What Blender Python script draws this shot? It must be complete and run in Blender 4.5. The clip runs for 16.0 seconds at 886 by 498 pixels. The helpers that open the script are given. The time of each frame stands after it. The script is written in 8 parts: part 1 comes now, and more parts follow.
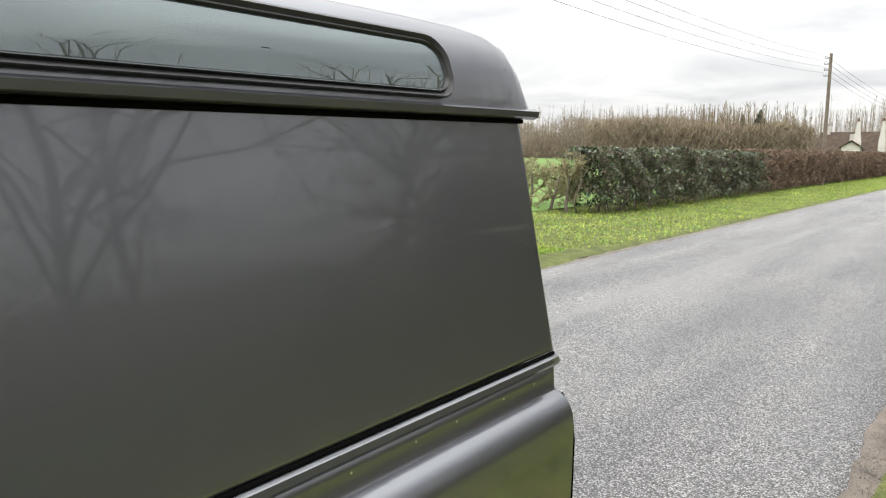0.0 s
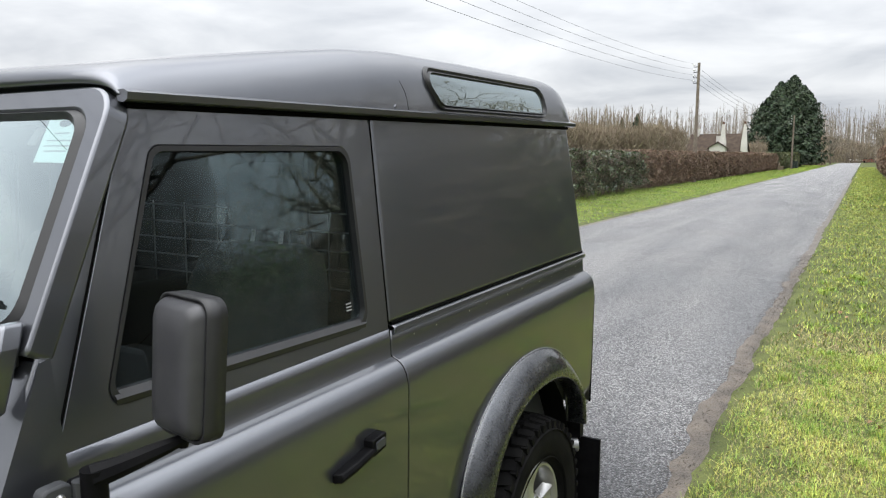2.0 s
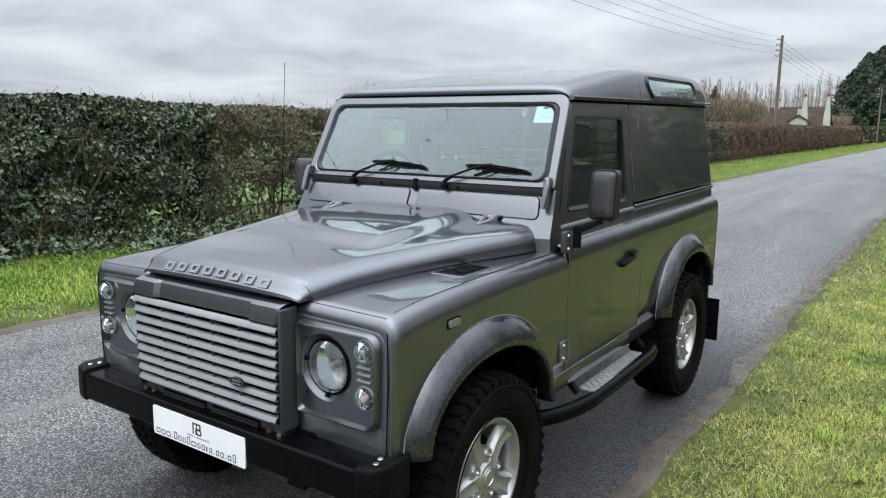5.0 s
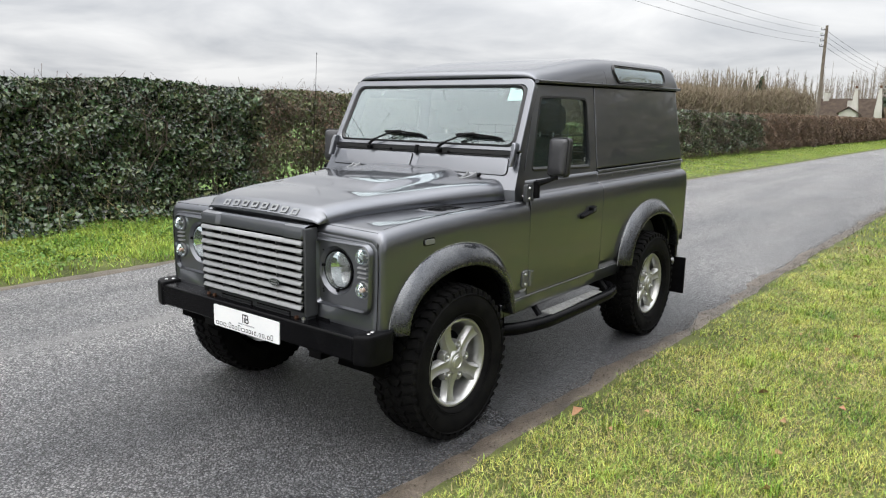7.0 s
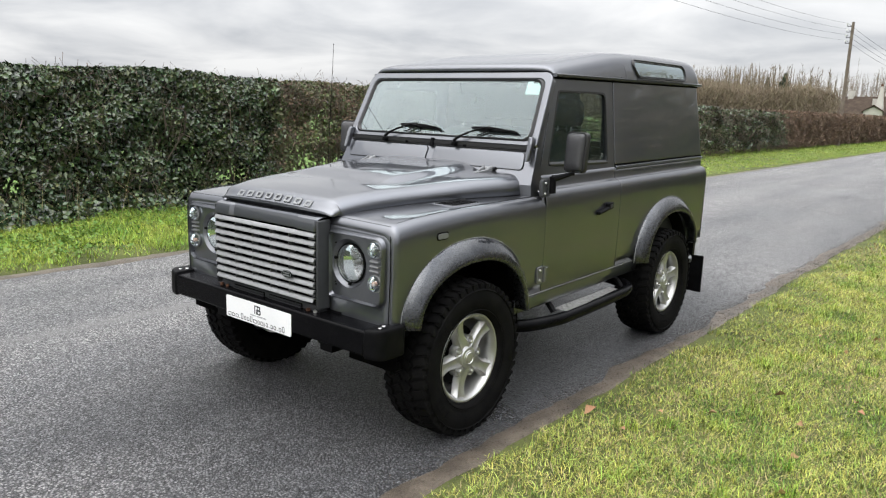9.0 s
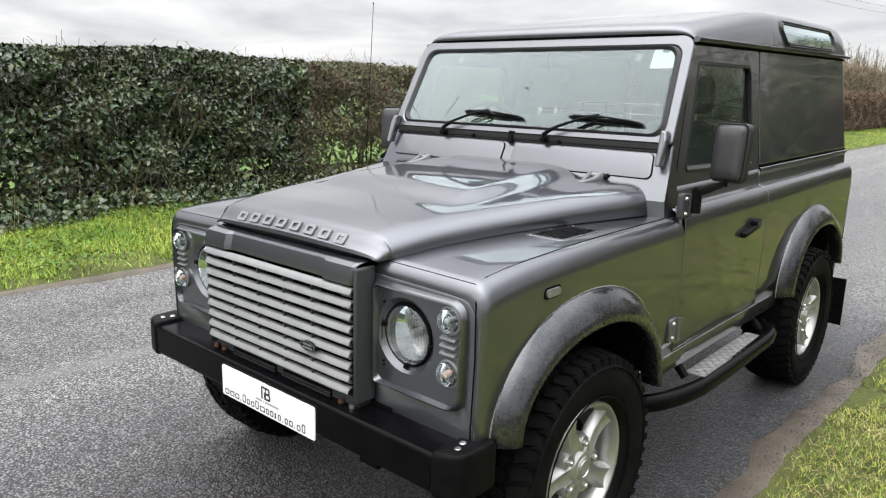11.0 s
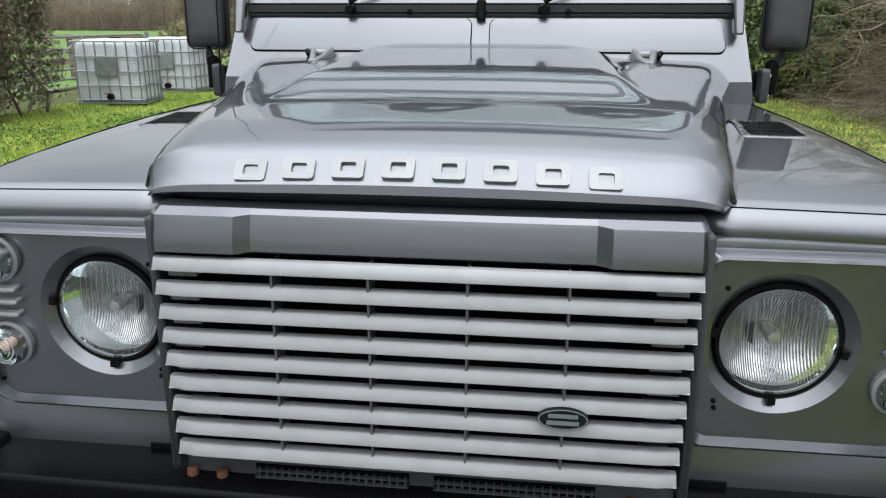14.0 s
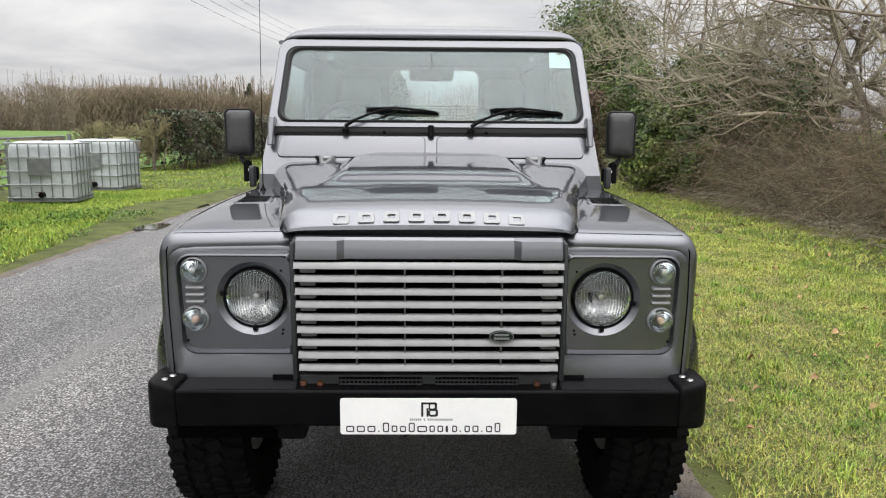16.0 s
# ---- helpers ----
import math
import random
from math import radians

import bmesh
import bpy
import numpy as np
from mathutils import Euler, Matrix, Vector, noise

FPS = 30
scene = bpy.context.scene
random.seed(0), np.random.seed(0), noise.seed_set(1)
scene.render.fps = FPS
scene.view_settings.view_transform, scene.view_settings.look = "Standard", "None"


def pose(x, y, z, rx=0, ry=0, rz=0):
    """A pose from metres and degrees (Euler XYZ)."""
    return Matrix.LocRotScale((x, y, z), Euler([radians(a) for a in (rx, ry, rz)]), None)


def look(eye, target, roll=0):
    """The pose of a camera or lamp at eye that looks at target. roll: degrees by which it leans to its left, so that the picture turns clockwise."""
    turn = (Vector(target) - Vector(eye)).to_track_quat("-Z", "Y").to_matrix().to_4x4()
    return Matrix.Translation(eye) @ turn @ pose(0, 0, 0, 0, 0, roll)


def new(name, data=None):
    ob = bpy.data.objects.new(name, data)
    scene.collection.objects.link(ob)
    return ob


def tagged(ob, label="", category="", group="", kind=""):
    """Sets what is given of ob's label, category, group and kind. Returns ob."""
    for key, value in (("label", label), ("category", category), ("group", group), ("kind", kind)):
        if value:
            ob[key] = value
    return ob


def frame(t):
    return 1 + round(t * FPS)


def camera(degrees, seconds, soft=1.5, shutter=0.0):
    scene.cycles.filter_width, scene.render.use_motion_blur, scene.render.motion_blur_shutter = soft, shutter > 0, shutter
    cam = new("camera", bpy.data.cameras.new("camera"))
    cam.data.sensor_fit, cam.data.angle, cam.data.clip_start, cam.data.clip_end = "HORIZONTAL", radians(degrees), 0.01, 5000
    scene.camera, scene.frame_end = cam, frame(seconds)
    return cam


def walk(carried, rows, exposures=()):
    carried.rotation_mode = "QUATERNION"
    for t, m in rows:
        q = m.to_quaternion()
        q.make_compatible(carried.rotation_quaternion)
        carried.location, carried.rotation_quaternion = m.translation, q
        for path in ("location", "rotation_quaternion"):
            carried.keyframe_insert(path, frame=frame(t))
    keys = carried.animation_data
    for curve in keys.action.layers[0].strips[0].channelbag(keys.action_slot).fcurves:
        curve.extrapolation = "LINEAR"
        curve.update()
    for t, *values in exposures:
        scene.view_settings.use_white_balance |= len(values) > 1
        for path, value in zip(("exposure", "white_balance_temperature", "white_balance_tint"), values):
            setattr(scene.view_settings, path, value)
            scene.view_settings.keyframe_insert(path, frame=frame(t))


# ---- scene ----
cam = camera(62.5, 16.0, soft=1.2)
PATH = [
    (0, (1.559, 1.634, 1.744), (0.33, 3.189, 1.481), 0.5),
    (0.5, (1.647, 1.271, 1.735), (0.502, 2.894, 1.502), 0.7),
    (1, (1.704, 0.88, 1.731), (0.631, 2.554, 1.51), 0.8),
    (1.5, (1.74, 0.46, 1.723), (0.714, 2.162, 1.5), -0.1),
    (2, (1.778, 0.068, 1.7), (0.792, 1.789, 1.445), 0.2),
    (2.5, (1.797, -0.329, 1.68), (0.844, 1.407, 1.405), 0.3),
    (3, (1.831, -0.735, 1.694), (0.901, 1.011, 1.401), 0.4),
    (3.5, (1.895, -1.145, 1.677), (0.976, 0.604, 1.367), 0.3),
    (4, (1.917, -1.558, 1.659), (0.982, 0.182, 1.346), 0.2),
    (4.5, (1.981, -1.886, 1.671), (0.931, -0.213, 1.357), 0.0),
    (7, (2.916, -2.777, 1.597), (1.701, -1.23, 1.236), 1.1),
    (7.5, (2.965, -2.797, 1.599), (1.746, -1.253, 1.238), 1.5),
    (8, (2.982, -2.81, 1.592), (1.754, -1.272, 1.235), 1.4),
    (8.5, (2.977, -2.806, 1.597), (1.74, -1.277, 1.232), 1.6),
    (11, (1.931, -1.936, 1.583), (0.63, -0.478, 1.157), 1.4),
    (11.5, (1.634, -1.748, 1.565), (0.321, -0.3, 1.138), 1.0),
    (12, (1.35, -1.632, 1.542), (0.075, -0.168, 1.062), 0.7),
    (12.5, (1.075, -1.521, 1.467), (-0.111, -0.005, 0.924), 0.6),
    (13, (0.724, -1.505, 1.375), (-0.16, 0.189, 0.787), 0.5),
    (13.5, (0.38, -1.522, 1.324), (-0.182, 0.311, 0.755), 0.4),
    (14, (0.147, -1.566, 1.341), (-0.072, 0.335, 0.76), 0.2),
    (14.5, (0.026, -1.752, 1.37), (0.008, 0.177, 0.843), 0.4),
    (15, (0.004, -2.034, 1.371), (0.02, -0.084, 0.924), 0.7),
    (15.5, (0.015, -2.361, 1.386), (0.033, -0.396, 1.013), 0.6),
    (16, (0.009, -2.681, 1.402), (0.038, -0.708, 1.077), 0.4),
]
# the clip's camera opens brighter and turns cooler for a while
EXPOSURES = [(0.0, 0.96, 6650, 9), (0.5, 0.89, 6650, 9), (1.5, 0.75, 6450, 10), (2.5, 0.68, 6250, 9), (3.5, 0.54, 6100, 8), (4.5, 0.47, 5950, 8), (7.0, 0.64, 6450, 10),
             (8.5, 0.65, 6450, 10), (11.0, 0.80, 6500, 10), (13.0, 0.82, 6450, 10), (14.0, 0.56, 6250, 9), (16.0, 0.50, 6600, 11)]
walk(cam, [(t, look(eye, target, roll)) for t, eye, target, roll in PATH], EXPOSURES)


# ---- light ----
world = bpy.data.worlds.new("overcast_sky")
scene.world = world
world.use_nodes = True
wn, wl = world.node_tree.nodes, world.node_tree.links
wn.clear()


def wnode(kind, **kw):
    n = wn.new(kind)
    for k, v in kw.items():
        n.inputs[k.replace("_", " ")].default_value = v
    return n


def wmath(op, a, b):
    n = wn.new("ShaderNodeMath")
    n.operation = op
    for i, v in enumerate((a, b)):
        if isinstance(v, (int, float)):
            n.inputs[i].default_value = v
        else:
            wl.new(v, n.inputs[i])
    return n.outputs[0]


SUN_UP, SUN_TURN = 56.0, 185.0
sky = wn.new("ShaderNodeTexSky")
sky.sky_type, sky.sun_disc = "NISHITA", False
sky.sun_elevation, sky.sun_rotation = radians(SUN_UP), radians(SUN_TURN)
sky.dust_density, sky.air_density = 3.0, 1.2
wco = wn.new("ShaderNodeTexCoord")
wsep = wn.new("ShaderNodeSeparateXYZ")
wl.new(wco.outputs["Generated"], wsep.inputs[0])
up = wmath("ADD", wmath("MAXIMUM", wsep.outputs[2], 0.0), 0.16)
wcomb = wn.new("ShaderNodeCombineXYZ")
wl.new(wmath("DIVIDE", wsep.outputs[0], up), wcomb.inputs[0])
wl.new(wmath("DIVIDE", wsep.outputs[1], up), wcomb.inputs[1])
cloud = wnode("ShaderNodeTexNoise", Scale=1.15, Detail=7.0, Roughness=0.52, Distortion=0.35)
wl.new(wcomb.outputs[0], cloud.inputs["Vector"])
ramp = wn.new("ShaderNodeValToRGB")
ramp.color_ramp.elements[0].position, ramp.color_ramp.elements[0].color = 0.30, (0.56, 0.58, 0.62, 1)
ramp.color_ramp.elements[1].position, ramp.color_ramp.elements[1].color = 0.66, (0.99, 0.99, 0.99, 1)
wl.new(cloud.outputs["Fac"], ramp.inputs[0])
clear_sky = wnode("ShaderNodeBackground", Strength=0.06)
wl.new(sky.outputs[0], clear_sky.inputs[0])
# an overcast sky is brighter overhead than at the horizon
cloud_sky = wn.new("ShaderNodeBackground")
rise = wn.new("ShaderNodeMapRange")
rise.interpolation_type = "SMOOTHSTEP"
rise.inputs["From Min"].default_value, rise.inputs["From Max"].default_value = 0.36, 1.0
rise.inputs["To Min"].default_value, rise.inputs["To Max"].default_value = 0.0, 1.9
wl.new(wsep.outputs[2], rise.inputs[0])
wl.new(wmath("ADD", wmath("ADD", wmath("MULTIPLY", wmath("MAXIMUM", wsep.outputs[2], 0.0), 0.7), 0.60), rise.outputs[0]), cloud_sky.inputs["Strength"])
wl.new(ramp.outputs[0], cloud_sky.inputs[0])
wmix = wnode("ShaderNodeMixShader", Fac=0.9)
wl.new(clear_sky.outputs[0], wmix.inputs[1])
wl.new(cloud_sky.outputs[0], wmix.inputs[2])
wout = wn.new("ShaderNodeOutputWorld")
wl.new(wmix.outputs[0], wout.inputs[0])

sun = new("sun", bpy.data.lights.new("sun", "SUN"))
sun.data.energy, sun.data.angle, sun.data.color = 1.3, radians(90), (1.0, 0.97, 0.92)
# the sky's sun_rotation turns clockwise from +y
sun_dir = Vector((math.sin(radians(SUN_TURN)) * math.cos(radians(SUN_UP)), math.cos(radians(SUN_TURN)) * math.cos(radians(SUN_UP)), math.sin(radians(SUN_UP))))
sun.matrix_world = look(sun_dir * 50, (0, 0, 0))


# ---- materials ----
def material(name, a, b=None, scale=6.0, rough=0.6, metal=0.0, bump=0.0, bump_scale=None, spread=0.0, coat=0.0, spec=0.5, detail=6.0, rough_var=0.1, mid=0.5, sub=None, pieces=False, edge=1.0, coat_ior=1.5):
    """A procedural surface: two colours over noise at two scales, fine relief, uneven gloss."""
    m = bpy.data.materials.new(name)
    m.use_nodes = True
    n, l = m.node_tree.nodes, m.node_tree.links
    p = n["Principled BSDF"]
    b = b or tuple(c * 0.8 for c in a)
    co = n.new("ShaderNodeTexCoord")
    big = n.new("ShaderNodeTexNoise")
    big.inputs["Scale"].default_value, big.inputs["Detail"].default_value = scale, detail
    l.new(co.outputs["Object"], big.inputs["Vector"])
    fine = n.new("ShaderNodeTexNoise")
    fine.inputs["Scale"].default_value, fine.inputs["Detail"].default_value = (bump_scale or scale * 12), 4.0
    l.new(co.outputs["Object"], fine.inputs["Vector"])
    blend = n.new("ShaderNodeMix")
    blend.inputs[0].default_value = 0.35
    l.new(big.outputs["Fac"], blend.inputs[2])
    l.new(fine.outputs["Fac"], blend.inputs[3])
    rp = n.new("ShaderNodeValToRGB")
    rp.color_ramp.elements[0].position, rp.color_ramp.elements[1].position = mid - 0.14, mid + 0.14
    rp.color_ramp.elements[0].color, rp.color_ramp.elements[1].color = (*a, 1), (*b, 1)
    l.new(blend.outputs[0], rp.inputs[0])
    colour = rp.outputs[0]
    if spread:
        hue = n.new("ShaderNodeHueSaturation")
        geo = n.new("ShaderNodeObjectInfo") if pieces else n.new("ShaderNodeNewGeometry")
        rnd = geo.outputs["Random"] if pieces else geo.outputs["Random Per Island"]
        mr = n.new("ShaderNodeMapRange")
        mr.inputs["To Min"].default_value, mr.inputs["To Max"].default_value = 1 - spread, 1 + spread
        l.new(rnd, mr.inputs[0])
        l.new(mr.outputs[0], hue.inputs["Value"])
        mh = n.new("ShaderNodeMapRange")
        mh.inputs["To Min"].default_value, mh.inputs["To Max"].default_value = 0.5 - 0.06 * spread, 0.5 + 0.06 * spread
        mm = n.new("ShaderNodeMath")
        mm.operation = "FRACT"
        ml = n.new("ShaderNodeMath")
        ml.operation = "MULTIPLY"
        ml.inputs[1].default_value = 37.7
        l.new(rnd, ml.inputs[0])
        l.new(ml.outputs[0], mm.inputs[0])
        l.new(mm.outputs[0], mh.inputs[0])
        l.new(mh.outputs[0], hue.inputs["Hue"])
        l.new(colour, hue.inputs["Color"])
        colour = hue.outputs[0]
    l.new(colour, p.inputs["Base Color"])
    mr = n.new("ShaderNodeMapRange")
    mr.inputs["To Min"].default_value, mr.inputs["To Max"].default_value = max(0.02, rough - rough_var), min(1, rough + rough_var)
    l.new(fine.outputs["Fac"], mr.inputs[0])
    l.new(mr.outputs[0], p.inputs["Roughness"])
    p.inputs["Metallic"].default_value = metal
    p.inputs["Specular IOR Level"].default_value = spec
    p.inputs["Coat Weight"].default_value = coat
    p.inputs["Coat Roughness"].default_value = 0.03
    p.inputs["Coat IOR"].default_value = coat_ior
    if bump:
        bp = n.new("ShaderNodeBump")
        bp.inputs["Strength"].default_value, bp.inputs["Distance"].default_value = bump, 0.01
        l.new(fine.outputs["Fac"], bp.inputs["Height"])
        l.new(bp.outputs[0], p.inputs["Normal"])
    p.inputs["Specular Tint"].default_value = (edge, edge, edge, 1)
    return m


def glass(name, tint, gloss=1.0, veil=0.0, film_colour=(0.60, 0.70, 0.70), offset=0.0):
    """Thin glass: clear with Fresnel gloss, and a pale film that imitates sky sheen."""
    m = bpy.data.materials.new(name)
    m.use_nodes = True
    n, l = m.node_tree.nodes, m.node_tree.links
    n.clear()
    tr, gl, mx, fr, out = (n.new("ShaderNode" + k) for k in ("BsdfTransparent", "BsdfGlossy", "MixShader", "Fresnel", "OutputMaterial"))
    tr.inputs[0].default_value = (*tint, 1)
    gl.inputs["Roughness"].default_value = 0.0
    gl.inputs["Color"].default_value = (0.84, 0.95, 0.97, 1)
    fr.inputs[0].default_value = 1.47
    two = n.new("ShaderNodeMath")
    two.operation, two.use_clamp = "MULTIPLY_ADD", True
    two.inputs[1].default_value, two.inputs[2].default_value = gloss, offset
    l.new(fr.outputs[0], two.inputs[0])
    l.new(two.outputs[0], mx.inputs[0])
    l.new(tr.outputs[0], mx.inputs[1])
    l.new(gl.outputs[0], mx.inputs[2])
    film, dm = n.new("ShaderNodeBsdfDiffuse"), n.new("ShaderNodeMixShader")
    film.inputs[0].default_value = (*film_colour, 1)
    dm.inputs[0].default_value = veil
    l.new(mx.outputs[0], dm.inputs[1])
    l.new(film.outputs[0], dm.inputs[2])
    l.new(dm.outputs[0], out.inputs[0])
    return m


PAINT = material("grey_metallic_paint", (0.128, 0.134, 0.149), (0.141, 0.147, 0.163), 2.0, 0.37, 0.92, coat=1.0, coat_ior=1.54, rough_var=0.04, bump=0.004, bump_scale=900, edge=0.4)
PAINT_MATT = material("grey_plastic_panel", (0.125, 0.128, 0.13), (0.145, 0.148, 0.15), 14.0, 0.38, 0.6, bump=0.02, bump_scale=400)
SURROUND = material("dark_grey_plastic", (0.035, 0.037, 0.04), (0.047, 0.049, 0.052), 14.0, 0.5, 0.0, spec=0.25, bump=0.02, bump_scale=400)
FLARE = material("dusty_grey_plastic", (0.038, 0.041, 0.047), (0.082, 0.086, 0.092), 9.0, 0.28, 0.8, rough_var=0.12, coat=0.8, edge=0.5)
SILVER = material("silver_grille_plastic", (0.22, 0.225, 0.23), (0.26, 0.265, 0.27), 20.0, 0.48, 0.15, bump=0.015, bump_scale=500)
BADGE = material("satin_silver", (0.20, 0.205, 0.21), (0.24, 0.245, 0.25), 20.0, 0.35, 0.5)
BLACK = material("black_plastic", (0.0025, 0.0025, 0.003), (0.006, 0.006, 0.0065), 25.0, 0.45, spec=0.07, bump=0.05, bump_scale=600)
BLACK_GLOSS = material("black_powder_coat", (0.002, 0.002, 0.0025), (0.004, 0.004, 0.0045), 12.0, 0.24, spec=0.06, bump=0.02, bump_scale=300)
GROOVE = material("shut_line", (0.002, 0.002, 0.002), (0.003, 0.003, 0.003), 10.0, 0.9, spec=0.03)
RUBBER = material("tyre_rubber", (0.003, 0.003, 0.0034), (0.008, 0.0078, 0.0075), 14.0, 0.75, spec=0.06, bump=0.15, bump_scale=160)
SEAL = material("rubber_seal", (0.008, 0.008, 0.009), (0.013, 0.013, 0.014), 14.0, 0.5)
ALLOY = material("silver_alloy", (0.36, 0.36, 0.355), (0.45, 0.45, 0.44), 14.0, 0.34, 0.75, rough_var=0.08)
STEEL = material("bright_steel", (0.52, 0.52, 0.52), (0.62, 0.62, 0.61), 20.0, 0.3, 0.95)
TREADPLATE = material("aluminium_treadplate", (0.55, 0.55, 0.54), (0.66, 0.66, 0.65), 20.0, 0.33, 0.8)
RUST = material("rusty_bolt", (0.06, 0.025, 0.014), (0.16, 0.075, 0.04), 80.0, 0.8, 0.3, bump=0.3)
WHITE = material("white_plate", (0.78, 0.79, 0.8), (0.84, 0.84, 0.84), 10.0, 0.3, rough_var=0.05)
INK = material("black_print", (0.01, 0.01, 0.012), (0.014, 0.014, 0.015), 10.0, 0.4)
PALE_INK = material("grey_print", (0.26, 0.27, 0.28), (0.32, 0.33, 0.34), 10.0, 0.4)
PAPER = material("pale_green_paper", (0.60, 0.74, 0.70), (0.66, 0.78, 0.75), 10.0, 0.6)
SEAT = material("dark_seat_cloth", (0.030, 0.037, 0.037), (0.048, 0.056, 0.056), 30.0, 0.85, bump=0.1, bump_scale=500)
TRIM = material("grey_interior_trim", (0.022, 0.024, 0.025), (0.034, 0.036, 0.038), 12.0, 0.7, bump=0.05)
HEADLINING = material("grey_headlining", (0.05, 0.053, 0.053), (0.07, 0.074, 0.074), 20.0, 0.9)
REFLECTOR = material("lamp_reflector", (0.26, 0.27, 0.28), (0.46, 0.46, 0.46), 40.0, 0.22, 1.0, rough_var=0.04, bump=0.05, bump_scale=60)
# upright flutes of the pressed lamp glass
flute = REFLECTOR.node_tree.nodes.new("ShaderNodeTexWave")
flute.bands_direction = "X"
flute.inputs["Scale"].default_value = 78.0
for nd in REFLECTOR.node_tree.nodes:
    if nd.type == "TEX_COORD":
        REFLECTOR.node_tree.links.new(nd.outputs["Object"], flute.inputs["Vector"])
    if nd.type == "BUMP":
        nd.inputs["Strength"].default_value, nd.inputs["Distance"].default_value = 0.5, 0.002
        REFLECTOR.node_tree.links.new(flute.outputs["Fac"], nd.inputs["Height"])
AMBER = material("amber_bulb", (0.50, 0.33, 0.26), (0.58, 0.40, 0.32), 30.0, 0.25)
OVAL = material("dark_green_enamel", (0.004, 0.009, 0.007), (0.006, 0.013, 0.009), 20.0, 0.35, spec=0.2)
# fourth value: share of pale film, sky brightness put into the glass colour
SCREEN_GLASS = glass("windscreen_glass", (0.72, 0.83, 0.82), 8.0, 0.015, offset=-0.21)
SIDE_GLASS = glass("side_glass", (0.70, 0.74, 0.75), 0.32, 0.001)
TINTED = glass("alpine_glass", (0.08, 0.10, 0.11), 3.0, 0.07)
REAR_GLASS = glass("rear_glass", (0.90, 0.94, 0.94), 1.0)
LAMP_LENS = glass("fluted_lamp_lens", (0.97, 0.98, 0.98), 0.8, 0.02, (0.9, 0.9, 0.9))
LENS = glass("clear_lens", (0.97, 0.98, 0.98), 1.0)
HOUSING = material("satin_black_plastic", (0.026, 0.026, 0.029), (0.036, 0.036, 0.039), 30.0, 0.42, spec=0.5, bump=0.04, bump_scale=500)
MIRROR = material("mirror", (0.85, 0.86, 0.87), (0.87, 0.87, 0.88), 4.0, 0.02, 1.0, rough_var=0.01)


# ---- building helpers ----
def part(name, bm, mat, parent=None, label="", smooth=35, thick=0.0, bevel=0.0, kind="", shear=False):
    """Links a bmesh (or a mesh) as ONE mesh object, under a thing or under a part."""
    me = bm
    if isinstance(bm, bmesh.types.BMesh):
        if shear:
            for v in bm.verts:
                v.co.z += 0.014 * (v.co.y - 0.7)
        me = bpy.data.meshes.new(name)
        bm.to_mesh(me)
        bm.free()
        if smooth:
            me.polygons.foreach_set("use_smooth", [True] * len(me.polygons))
            me.set_sharp_from_angle(angle=radians(smooth))
    if mat is not None:
        me.materials.clear()
        me.materials.append(mat)
    ob = new(name, me)
    if parent is not None:
        ob.parent = parent
    if bevel:
        b = ob.modifiers.new("bevel", "BEVEL")
        b.width, b.segments, b.limit_method, b.angle_limit = bevel, 2, "ANGLE", radians(40)
    if thick:
        s = ob.modifiers.new("solid", "SOLIDIFY")
        s.thickness, s.offset = thick, 0
    if label:
        ob["label"] = label
    if kind:
        ob["kind"] = kind
    return ob


def thing(name, label, category, at=(0, 0, 0), group="", kind=""):
    ob = new(name)
    ob.empty_display_size = 0.1
    ob.location = at
    return tagged(ob, label, category, group, kind)


def loft(rows, close=False, ends=False, bm=None):
    """A skin over rows of points; close joins each row's ends, ends caps the first and last row."""
    bm = bm or bmesh.new()
    vs = [[bm.verts.new(p) for p in r] for r in rows]
    n = len(rows[0])
    for a, b in zip(vs, vs[1:]):
        for i in range(n if close else n - 1):
            j = (i + 1) % n
            try:
                bm.faces.new((a[i], a[j], b[j], b[i]))
            except ValueError:
                pass
    if ends:
        bm.faces.new(vs[0][::-1])
        bm.faces.new(vs[-1])
    return bm


def box(x0, x1, y0, y1, z0, z1, bm=None, m=None):
    bm = bm or bmesh.new()
    vs = [bm.verts.new((x, y, z)) for z in (z0, z1) for x, y in ((x0, y0), (x1, y0), (x1, y1), (x0, y1))]
    for f in ((3, 2, 1, 0), (4, 5, 6, 7), (0, 1, 5, 4), (1, 2, 6, 5), (2, 3, 7, 6), (3, 0, 4, 7)):
        bm.faces.new([vs[i] for i in f])
    if m is not None:
        for v in vs:
            v.co = m @ v.co
    return bm


def tube(pts, r, n=8, bm=None, ends=True):
    """A round bar along points; r one radius or one for each point."""
    pts = [Vector(p) for p in pts]
    rows, side = [], None
    for i, p in enumerate(pts):
        d = (pts[min(i + 1, len(pts) - 1)] - pts[max(i - 1, 0)]).normalized()
        if side is None:
            side = d.orthogonal().normalized()
        side = (side - d * side.dot(d)).normalized()
        up_ = d.cross(side)
        rr = r[i] if isinstance(r, (list, tuple)) else r
        rows.append([p + rr * (math.cos(6.2832 * k / n) * side + math.sin(6.2832 * k / n) * up_) for k in range(n)])
    return loft(rows, close=True, ends=ends, bm=bm)


